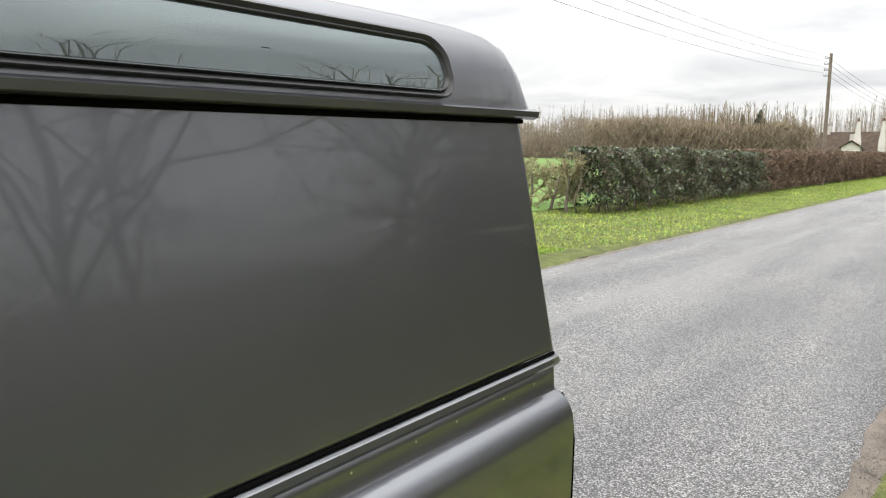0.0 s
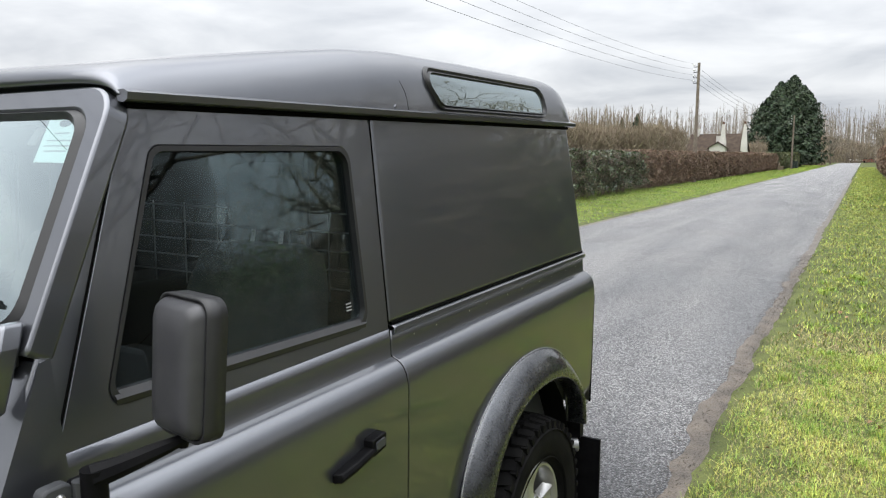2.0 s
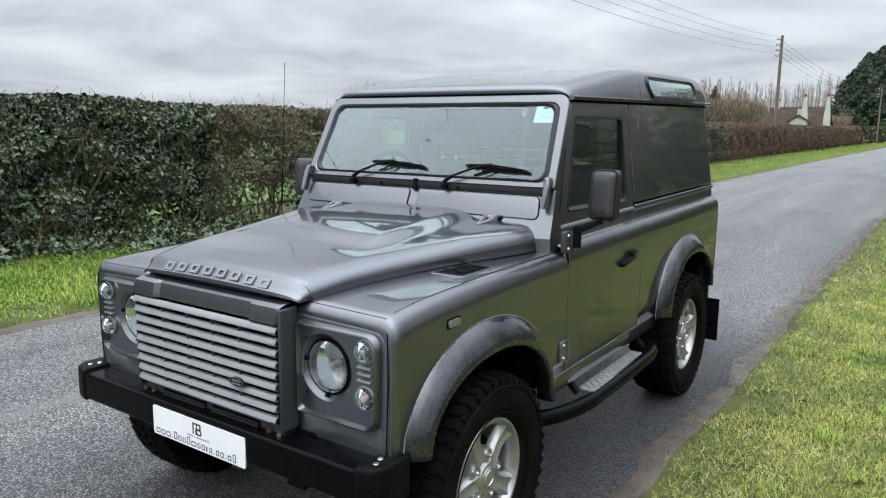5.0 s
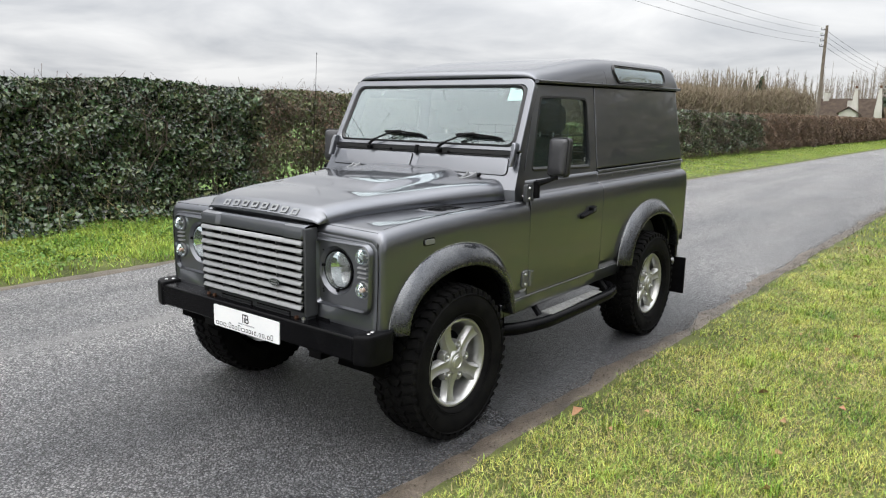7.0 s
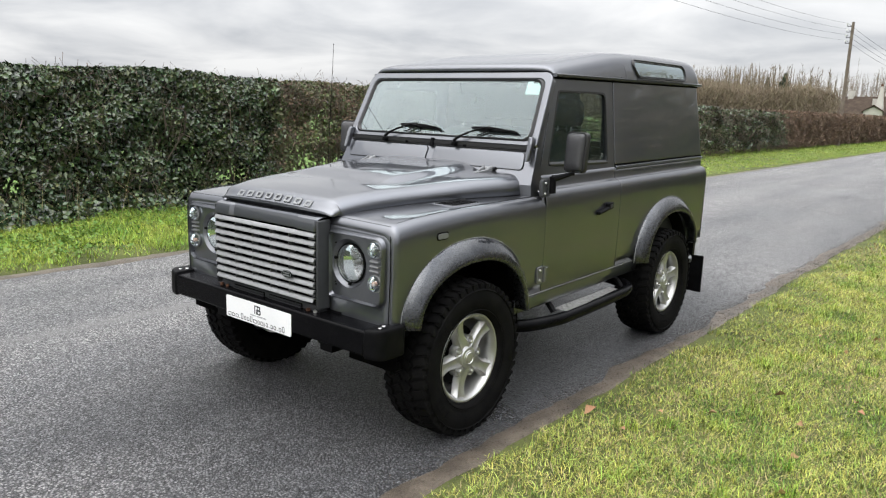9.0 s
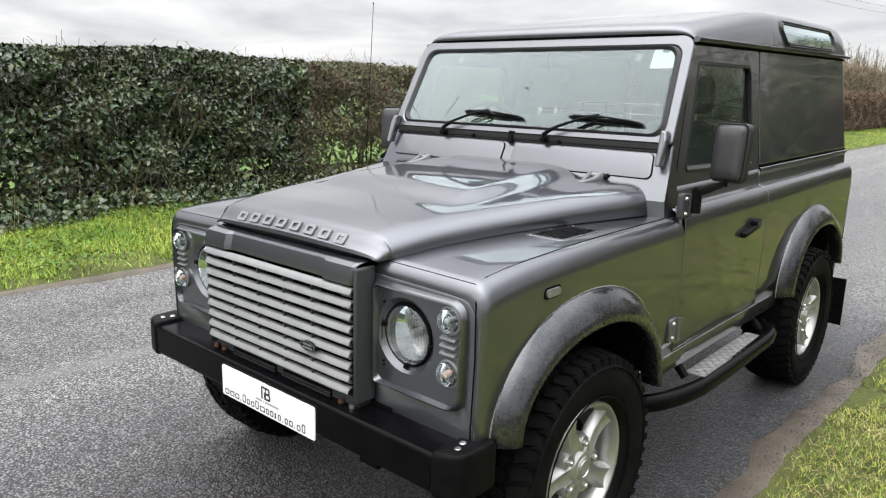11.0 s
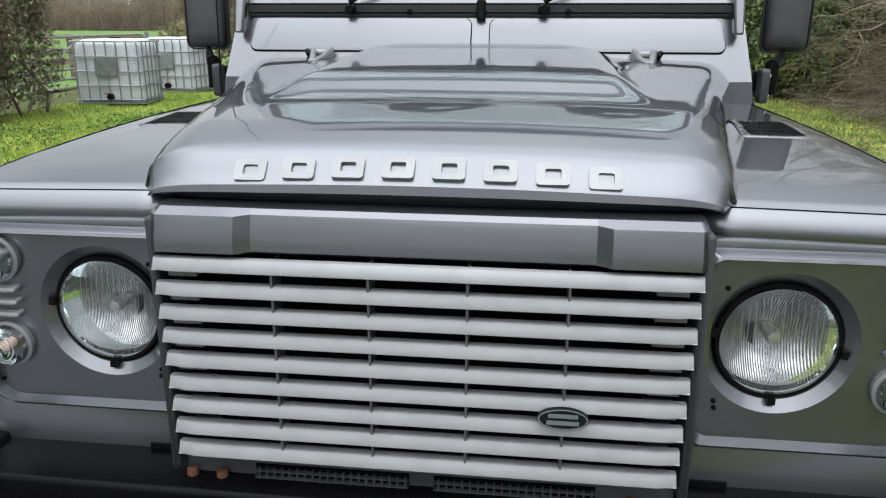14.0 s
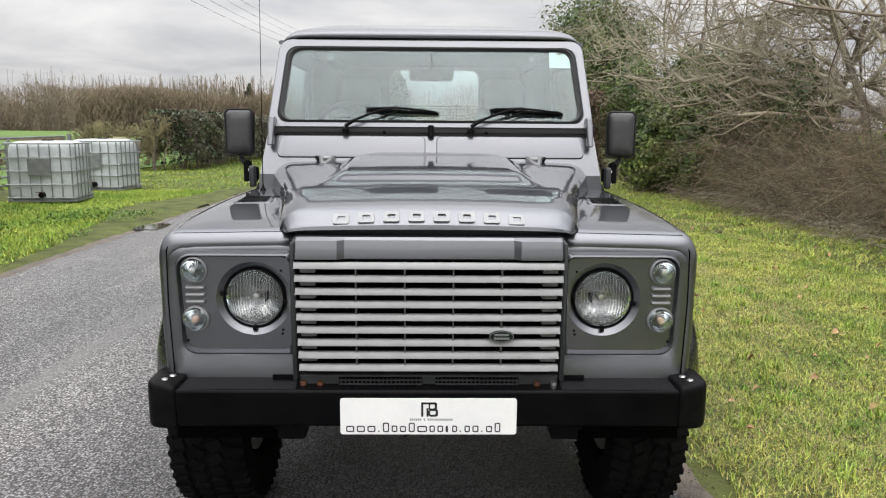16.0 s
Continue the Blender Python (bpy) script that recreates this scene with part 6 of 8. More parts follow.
GRASS = material("verge_grass", (0.112, 0.195, 0.024), (0.43, 0.435, 0.105), 2.3, 0.6, spread=0.75, spec=0.3, detail=8)
LUSH = material("lush_grass", (0.128, 0.240, 0.024), (0.33, 0.39, 0.070), 1.0, 0.6, spread=0.6, spec=0.3)
CLOVER = material("clover_leaf", (0.062, 0.135, 0.018), (0.14, 0.225, 0.04), 2.0, 0.6, spread=0.35, spec=0.3)
STRAW = material("dry_grass", (0.30, 0.24, 0.11), (0.42, 0.36, 0.20), 3.0, 0.8, spread=0.3, spec=0.2)
DEAD = material("dead_leaf", (0.22, 0.11, 0.05), (0.36, 0.22, 0.12), 9.0, 0.8, spread=0.3)
HOLLY = material("dark_evergreen_leaf", (0.017, 0.037, 0.014), (0.076, 0.106, 0.042), 2.5, 0.24, spread=0.75, spec=0.65)
OLIVE = material("olive_leaf", (0.05, 0.07, 0.02), (0.10, 0.11, 0.035), 2.5, 0.5, spread=0.5)
BROWN_LEAF = material("withered_leaf", (0.13, 0.085, 0.055), (0.22, 0.15, 0.10), 2.0, 0.75, spread=0.45)
TWIG = material("bare_twig", (0.10, 0.078, 0.058), (0.19, 0.15, 0.115), 3.0, 0.85, spread=0.4)
BARK = material("grey_brown_bark", (0.085, 0.07, 0.055), (0.17, 0.145, 0.115), 9.0, 0.9, bump=0.6, bump_scale=40)
# paler than the near twigs: haze of distance mixed into the colour
HAZY_TWIG = material("hazy_far_twig", (0.135, 0.112, 0.085), (0.225, 0.195, 0.15), 0.2, 0.95, spread=0.3)


def scatter(n_, x0, x1, y0, y1, rg, keep=None):
    p = np.stack([rg.uniform(x0, x1, n_), rg.uniform(y0, y1, n_), np.zeros(n_)], 1)
    if keep is not None:
        p = p[keep(p)]
    p[:, 2] = [ground_z(x, y) for x, y in p[:, :2]]
    return p


def near_edge(p):
    d = p[:, 0] - (ROAD_R + 0.11) - 0.15 * n3(p, 1.5, 3.0) - 0.09 * n3(p, 5.0, 1.0) - 0.05 * n3(p, 13.0, 2.0)
    th = n3(p, 3.0, 2.0) * 0.5 + 0.5
    return (d > 0.0) & ((d > 0.45) | (rng.uniform(0, 1, len(p)) < (0.45 + d * 2.0) * (0.4 + th)))


def far_edge(p):
    d = (ROAD_L - 0.10) - p[:, 0] - 0.10 * n3(p, 1.3, 3.0) - 1.0 * np.exp(-((p[:, 1] - 10.0) / 3.6) ** 2)
    bare = (n3(p, 0.55, 8.0) + 0.5 * n3(p, 1.9, 2.0) > 0.55 + 0.3 * d) & (rng.uniform(0, 1, len(p)) < 0.7)
    return (d > 0) & ~bare & ((d > 0.3) | (rng.uniform(0, 1, len(p)) < 0.5 + d * 2))


pa = scatter(330000, 1.02, 4.2, -3.2, 7.0, rng, near_edge)
pb = scatter(60000, 1.05, 6.0, 7.0, 26.0, rng, near_edge)
pc = np.concatenate([scatter(60000, 4.1, 7.5, -4.0, 12.0, rng), scatter(90000, 1.05, 7.0, -13.0, -3.1, rng, near_edge)])
pd = scatter(40000, 1.1, 3.2, 26.0, 130.0, rng, near_edge)
# near the lane the grass grows in small clumps, each leaning its own way
clump_h = 0.55 + 0.9 * np.clip(n3(pa, 9.0, 1.0) * 0.6 + n3(pa, 2.3, 4.0) * 0.5 + 0.5, 0, 1)
near = pa.copy()
pull = rng.uniform(0, 1, len(pa)) < 0.65
near[pull, :2] = np.round(pa[pull, :2] / 0.055) * 0.055 + 0.018 * np.stack([n3(np.round(pa[pull] / 0.055), 7.7), n3(np.round(pa[pull] / 0.055), 5.1, 3)], 1) + rng.normal(0, 0.011, (pull.sum(), 2))
half = rng.uniform(0, 1, len(near)) < 0.5
v, f = join(blades(near[half], 0.030 * clump_h[half], 0.0018, 1.3, rng), blades(near[~half], 0.030 * clump_h[~half], 0.0021, 1.2, rng, True), blades(pb, 0.055, 0.005, 0.8, rng, True), blades(pc, 0.055, 0.0048, 1.1, rng, True), blades(pd, 0.07, 0.016, 0.7, rng, True))
tagged(part("verge_grass", mesh_np("verge_grass", v, f), GRASS), "short mossy verge grass, yellow-green", "grass", kind="stuff")
v, f = blades(scatter(120000, 1.05, 4.2, -3.2, 8.0, rng, lambda p: near_edge(p) & (n3(p, 1.1, 6.0) + 0.6 * n3(p, 4.0, 2.0) > rng.uniform(-0.9, 0.7, len(p)))), 0.034, 0.0021, 1.4, rng, True)
tagged(part("dry_grass", mesh_np("dry_grass", v, f), STRAW), "dry straw blades among the verge grass", "grass", kind="stuff")
tufts = scatter(420, 1.35, 6.0, -3.0, 12.0, rng)
tp = np.repeat(tufts, 55, 0) + np.concatenate([rng.normal(0, 0.035, (420 * 55, 2)), np.zeros((420 * 55, 1))], 1)
v, f = blades(tp, 0.075, 0.0022, 1.0, rng)
tagged(part("grass_tufts", mesh_np("grass_tufts", v, f), LUSH), "taller green tufts on the verge", "grass", kind="stuff")
pa = scatter(190000, -7.6, ROAD_L, -4.5, 13.0, rng, far_edge)
pb = np.concatenate([scatter(70000, -9.5, ROAD_L, 13.0, 60.0, rng, far_edge), scatter(40000, -7.6, ROAD_L, -14.0, -4.4, rng, far_edge)])
pc = scatter(30000, -9.5, ROAD_L, 60.0, 150.0, rng, far_edge)
v, f = join(blades(pa, 0.07, 0.0048, 0.9, rng, True), blades(pb, 0.05, 0.009, 0.9, rng, True), blades(pc, 0.06, 0.030, 0.6, rng, True))
tagged(part("far_verge_grass", mesh_np("far_verge_grass", v, f), LUSH), "lush green verge grass under the hedge", "grass", kind="stuff")
# low weeds and clover in the far verge
pw = scatter(26000, -6.9, ROAD_L - 0.2, -4.5, 9.0, rng, lambda p: n3(p, 1.4, 5.0) + 0.5 * n3(p, 4.1, 1.0) > rng.uniform(-0.3, 0.8, len(p)))
pw[:, 2] += rng.uniform(0.03, 0.09, len(pw))
v, f = leaves(pw, np.tile((0, 0, 1.0), (len(pw), 1)), np.full(len(pw), 0.034), rng, 0.2, 0.85)
tagged(part("weeds", mesh_np("weeds", v, f), CLOVER), "low clover and weeds in the verge under the hedge", "weeds", kind="stuff")
pl = scatter(170, 1.2, 5.0, -3.0, 9.0, rng)
pl[:, 2] += 0.03
v, f = leaves(pl, np.tile((0, 0, 1.0), (len(pl), 1)), rng.uniform(0.035, 0.065, len(pl)), rng, 0.3, 0.75)
tagged(part("fallen_leaves", mesh_np("fallen_leaves", v, f), DEAD), "brown fallen leaves on the grass", "leaves", kind="stuff")
# grit on the lane's edge
pg = np.stack([rng.normal(1.05, 0.085, 12000), rng.uniform(-3, 14, 12000), np.full(12000, 0.012)], 1)
v, f = leaves(pg, np.tile((0, 0, 1.0), (len(pg), 1)), np.full(len(pg), 0.008), rng, 0.35, 0.9)
tagged(part("edge_grit", mesh_np("edge_grit", v, f), MUD), "loose grit and bark along the lane's edge", "grit", kind="stuff")


# ---- hedges ----
def hedge(name, label, x0, x1, y0, y1, h, n_leaf, size, leaf_mat, n_twig, twig_len, twig_r, seed, gap=0.0, stems=0, brown=0.0, brown_mat=None, round_top=0.15, front=1, lumpy=0.10):
    """A clipped hedge: leaves and twigs massed towards its skin, with stems and gaps near the ground. front: the side (-1 or 1 in x) that faces the lane."""
    rg = np.random.default_rng(seed)
    root = thing(name, label, "hedge", ((x0 + x1) / 2, (y0 + y1) / 2, 0))

    def places(n_, deep):
        face = rg.uniform(0, 1, n_)
        y = rg.uniform(y0, y1, n_)
        t = rg.uniform(0, 1, n_) ** 0.8
        depth = np.abs(rg.normal(0, deep, n_))
        lump = lumpy * n3(np.stack([y, t * 3, np.full(n_, seed)], 1), 2.1) + 0.05 * n3(np.stack([y, t * 3, np.full(n_, seed)], 1), 6.3)
        top_h = h + (0.22 * lumpy) * n3(np.stack([y, y * 0, y * 0 + seed], 1), 1.3)
        lo = 0.12 + 0.25 * gap
        z = lo + t * (top_h - lo)
        on_top = face < 0.26
        back = (face > 0.82)
        inset = round_top * np.clip((z - (top_h - 0.35)) / 0.35, 0, 1) ** 2
        tuck = 0.22 * np.clip((0.5 - z) / 0.5, 0, 1)
        xf = (x1 if front > 0 else x0) + front * (lump - depth - inset - tuck)
        xb = (x0 if front > 0 else x1) - front * (lump - depth - inset)
        x = np.where(on_top, rg.uniform(x0 + 0.12, x1 - 0.12, n_), np.where(back, xb, xf))
        z = np.where(on_top, top_h - np.abs(rg.normal(0, deep * 0.6, n_)) + 0.03, z)
        p = np.stack([x, y, z], 1)
        nrm = np.stack([np.where(on_top, 0.0, np.where(back, -front, front)), np.zeros(n_), np.where(on_top, 1.0, 0.35)], 1)
        if gap:
            hole = n3(np.stack([y * 1.1, z * 1.6, y * 0 + seed], 1), 1.9)
            keep = ~((z < 0.85) & (hole > 0.16 + 0.42 * z)) | (rg.uniform(0, 1, n_) < 0.08)
            # shaded hollows between the leaf clumps
            keep &= ~((deep < 0.3) & (n3(np.stack([y, z * 1.2, y * 0 + seed + 3], 1), 3.1) < -0.10)) | (rg.uniform(0, 1, n_) < 0.14)
            p, nrm = p[keep], nrm[keep]
        return p, nrm

    p, nr_ = places(n_leaf, 0.16)
    pin, nin = places(int(n_leaf * 1.2), 0.42)
    v_, f_ = join(leaves(p, nr_, np.full(len(p), size), rg), leaves(pin, nin, np.full(len(pin), size * 1.5), rg))
    ob = part("foliage", mesh_np(name + "_leaves", v_, f_), leaf_mat, root)
    ob["kind"] = "stuff"
    ob.matrix_parent_inverse = Matrix.Translation(-root.location)
    if brown:
        p, nr_ = places(int(n_leaf * brown), 0.14)
        k = (p[:, 2] > h * 0.45) | (rg.uniform(0, 1, len(p)) < 0.5)
        v_, f_ = leaves(p[k], nr_[k], np.full(k.sum(), size * 0.9), rg)
        ob = part("brown_foliage", mesh_np(name + "_brown", v_, f_), brown_mat, root)
        ob["kind"] = "stuff"
        ob.matrix_parent_inverse = Matrix.Translation(-root.location)
    p, nr_ = places(n_twig, 0.16)
    dirs = nr_ * 0.7 + rg.normal(0, 0.75, (len(p), 3)) + np.array([0, 0, 0.35])
    dirs /= np.linalg.norm(dirs, axis=1, keepdims=True)
    L = (twig_len * rg.uniform(0.4, 1.2, len(p)))[:, None]
    a = p - dirs * L * 0.75
    segs = [sticks(a, p + dirs * L * 0.3, twig_r * 1.15, 0.0, tip=True)]
    if stems:
        ys_ = rg.uniform(y0, y1, stems)
        base = np.stack([rg.uniform(lerp(x0, x1, 0.35), lerp(x0, x1, 0.8), stems), ys_, np.full(stems, -0.02)], 1)
        cur = base
        rad = rg.uniform(0.012, 0.035, stems)
        for k in range(4):
            nxt = cur + np.stack([rg.normal(0, 0.10, stems), rg.normal(0, 0.14, stems), rg.uniform(0.25, 0.5, stems)], 1)
            nxt[:, 2] = np.minimum(nxt[:, 2], h - 0.1)
            segs.append(sticks(cur, nxt, rad, rad * 0.75))
            rad = rad * 0.75
            m_ = rg.integers(0, stems, stems * 2)
            side = cur[m_] + (nxt - cur)[m_] * rg.uniform(0.2, 1, (stems * 2, 1))
            segs.append(sticks(side, side + rg.normal(0, 0.22, (stems * 2, 3)) + np.array([0, 0, 0.12]), rad[m_] * 0.5, rad[m_] * 0.2))
            cur = nxt
    v_, f_ = join(*segs)
    ob = part("twig_mass", mesh_np(name + "_twigs", v_, f_), TWIG, root)
    ob["kind"] = "stuff"
    ob.matrix_parent_inverse = Matrix.Translation(-root.location)
    return root


hedge("hedge", "clipped brown and olive winter hedge beside the field gate", -8.2, -6.78, 4.65, 8.9, 1.93, 8000, 0.054, OLIVE, 20000, 0.30, 0.0032, 21, gap=0.6, stems=40, brown=1.4, brown_mat=BROWN_LEAF, lumpy=0.19)
hedge("hedge", "clipped dark evergreen hedge with brown twigs along the lane", -8.2, -6.75, -9.0, 4.85, 1.95, 68000, 0.056, HOLLY, 34000, 0.26, 0.0032, 11, gap=0.5, stems=170, brown=0.24, brown_mat=OLIVE, lumpy=0.19)
# ivy creeping from the hedge's foot over the verge, with dry stalks
pi_ = scatter(15000, -7.1, -5.75, -6.0, 5.6, rng, lambda p: p[:, 0] < -6.35 + 0.35 * n3(p, 1.2, 4.0) + 0.16 * n3(p, 3.7, 2.0))
pi_[:, 2] += rng.uniform(0.0, 1.0, len(pi_)) * np.clip(0.36 - 0.34 * (pi_[:, 0] + 7.0), 0.05, 0.4)
v, f = leaves(pi_, np.tile((0.45, 0, 0.9), (len(pi_), 1)), np.full(len(pi_), 0.068), rng, 0.2, 0.85)
tagged(part("creeping_ivy", mesh_np("creeping_ivy", v, f), HOLLY), "dark ivy creeping over the verge at the hedge's foot", "ivy", kind="stuff")
ps = scatter(420, -6.9, -6.15, -6.0, 6.0, rng)
v, f = sticks(ps, ps + rng.normal(0, 0.2, (len(ps), 3)) + np.array([0.12, 0, 0.2]), 0.0026, 0.0008)
tagged(part("dry_stalks", mesh_np("dry_stalks", v, f), STRAW), "pale dry stalks at the hedge's foot", "stalks", kind="stuff")
hedge("hedge", "clipped dark green evergreen hedge beside the field gate", -8.9, -7.35, 20.2, 35.5, 1.84, 17000, 0.080, HOLLY, 30000, 0.42, 0.0045, 12, gap=0.5, stems=70, brown=1.2, brown_mat=OLIVE, lumpy=0.5, round_top=0.6)
for k, (y0, y1) in enumerate(((35.5, 52.0), (52.0, 72.0), (72.0, 98.0))):
    hedge("hedge", "clipped red-brown winter hedge beside the lane", -9.0, -7.4, y0, y1, 1.95 + 0.02 * k, 30000 - 4000 * k, 0.07 + 0.03 * k, BROWN_LEAF, 16000, 0.30, 0.005 + 0.003 * k, 13 + k, lumpy=0.16)
hedge("hedge", "clipped green hedge far along the lane", -9.0, -7.2, 98.0, 112.0, 2.1, 7000, 0.22, OLIVE, 3000, 0.4, 0.012, 17)
hedge("hedge", "clipped green hedge far along the lane", -9.0, -7.0, 116.0, 132.0, 2.2, 7000, 0.24, OLIVE, 2500, 0.4, 0.013, 18)
hedge("hedge", "tall clipped red-brown hedge along the near verge", 3.25, 4.9, 18.0, 46.0, 2.45, 42000, 0.07, BROWN_LEAF, 24000, 0.34, 0.006, 19, front=-1, round_top=0.4)
hedge("hedge", "tall clipped red-brown hedge along the near verge", 3.2, 4.9, 46.0, 110.0, 2.7, 14000, 0.22, BROWN_LEAF, 9000, 0.4, 0.014, 20, front=-1, round_top=0.4)


# ---- bare trees, thicket, woods ----
def tree_segments(rg, base, height, radius, spread, levels=5, kids=4, droop=0.0, lean=(0, 0), first=0.25):
    """Tapered pieces of a bare tree: lists of starts, ends and radii, level by level."""
    out = []
    base = np.array([base], float)
    d = np.array([[lean[0], lean[1], 1.0]])
    p, L, r = base, np.array([height * 0.5]), np.array([radius])
    for lv in range(levels):
        n_ = len(p)
        steps = 4 if lv < 2 else 3
        pts = [p]
        dd = d / np.linalg.norm(d, axis=1, keepdims=True)
        rr = [r]
        for s_ in range(steps):
            dd = dd + rg.normal(0, 0.13 + 0.05 * lv, (n_, 3)) + np.array([0, 0, (0.10 if lv else 0.0) - droop * lv * 0.09])
            dd /= np.linalg.norm(dd, axis=1, keepdims=True)
            pts.append(pts[-1] + dd * (L / steps)[:, None])
            rr.append(r * (1 - 0.45 * (s_ + 1) / steps))
        for a, b, ra, rb in zip(pts, pts[1:], rr, rr[1:]):
            out.append((lv, a, b, ra, rb))
        if lv == levels - 1:
            break
        k = kids + (2 if lv == 0 else 0)
        idx = np.repeat(np.arange(n_), k)
        t = rg.uniform(first if lv == 0 else 0.2, 1.0, len(idx)) * steps
        seg = np.minimum(t.astype(int), steps - 1)
        fr = (t - seg)[:, None]
        P_ = np.stack(pts, 0)
        R_ = np.stack(rr, 0)
        st = P_[seg, idx] * (1 - fr) + P_[seg + 1, idx] * fr
        rad = R_[seg, idx] * rg.uniform(0.45, 0.7, len(idx))
        base_d = dd[idx]
        nd = base_d * rg.uniform(0.3, 0.9, (len(idx), 1)) + rg.normal(0, spread, (len(idx), 3)) * np.array([1, 1, 0.6])
        nd[:, 2] += 0.12
        p, d, r = st, nd, np.maximum(rad, 0.0022)
        L = np.repeat(L, k) * rg.uniform(0.35, 0.75, len(idx))
    return out


def bare_tree(name, label, at, height, radius, spread, seed, levels=5, kids=4, droop=0.0, lean=(0, 0), mat=None, first=0.25, thin=1.0):
    rg = np.random.default_rng(seed)
    segs = tree_segments(rg, (0, 0, -0.05), height, radius, spread, levels, kids, droop, lean, first)
    root = thing(name, label, "tree", at)
    lo = [sticks(a, b, ra, rb) for lv, a, b, ra, rb in segs if lv < 1]
    hi = [sticks(a, b, np.maximum(ra, 0.003 * thin), np.maximum(rb, 0.002 * thin)) for lv, a, b, ra, rb in segs if lv >= 1]
    part("trunk", mesh_np(name + "_trunk", *join(*lo)), BARK, root)
    ob = part("crown", mesh_np(name + "_crown", *join(*hi)), mat or TWIG, root)
    ob["kind"] = "stuff"
    return root


LIMB = material("pale_lichen_bark", (0.26, 0.235, 0.17), (0.40, 0.365, 0.28), 5.0, 0.85, bump=0.4, bump_scale=60)
PALE_TWIG = material("lichen_twig", (0.17, 0.145, 0.10), (0.30, 0.27, 0.20), 2.0, 0.85, spread=0.35)
RED_TWIG = material("bramble_stem", (0.070, 0.053, 0.034), (0.185, 0.140, 0.088), 1.0, 0.85, spread=0.65)
IVY = material("ivy_leaf", (0.024, 0.052, 0.011), (0.145, 0.19, 0.045), 1.2, 0.45, spread=0.55, spec=0.4)
k = 0
for x, y, h, dr, mt in ((6.6, 13.2, 7.5, 0.5, PALE_TWIG), (7.2, 9.0, 8.0, 0.4, PALE_TWIG), (7.8, 5.2, 8.5, 0.3, None), (6.9, 17.0, 8.5, 0.35, PALE_TWIG), (8.3, 1.5, 9.0, 0.2, None), (8.0, -2.5, 8.5, 0.2, None), (8.8, -6.5, 9.5, 0.2, None), (8.0, -11.0, 9.0, 0.2, None), (9.5, 12.0, 10.0, 0.2, None), (10.0, 7.0, 10.0, 0.2, None), (9.8, 20.0, 10.0, 0.2, None), (5.9, 22.5, 8.0, 0.35, PALE_TWIG), (5.8, 27.0, 9.0, 0.3, None), (6.3, 15.0, 6.5, 0.5, PALE_TWIG), (6.9, 11.0, 7.0, 0.5, PALE_TWIG), (5.6, -8.5, 10.5, 0.15, None), (6.4, -13.5, 11.0, 0.1, None)):
    k += 1
    bare_tree("bare_tree", "leafless tree with drooping lichen-grey branches in the roadside thicket" if mt else "tall leafless tree in the roadside thicket", (x, y, 0), h, 0.07 + 0.004 * h, 0.75, 100 + k, kids=5 if mt else 4, droop=dr, mat=mt, lean=((-0.30 if y < -8 else -0.12) if x < 8 else -0.05, 0.0), first=0.3)


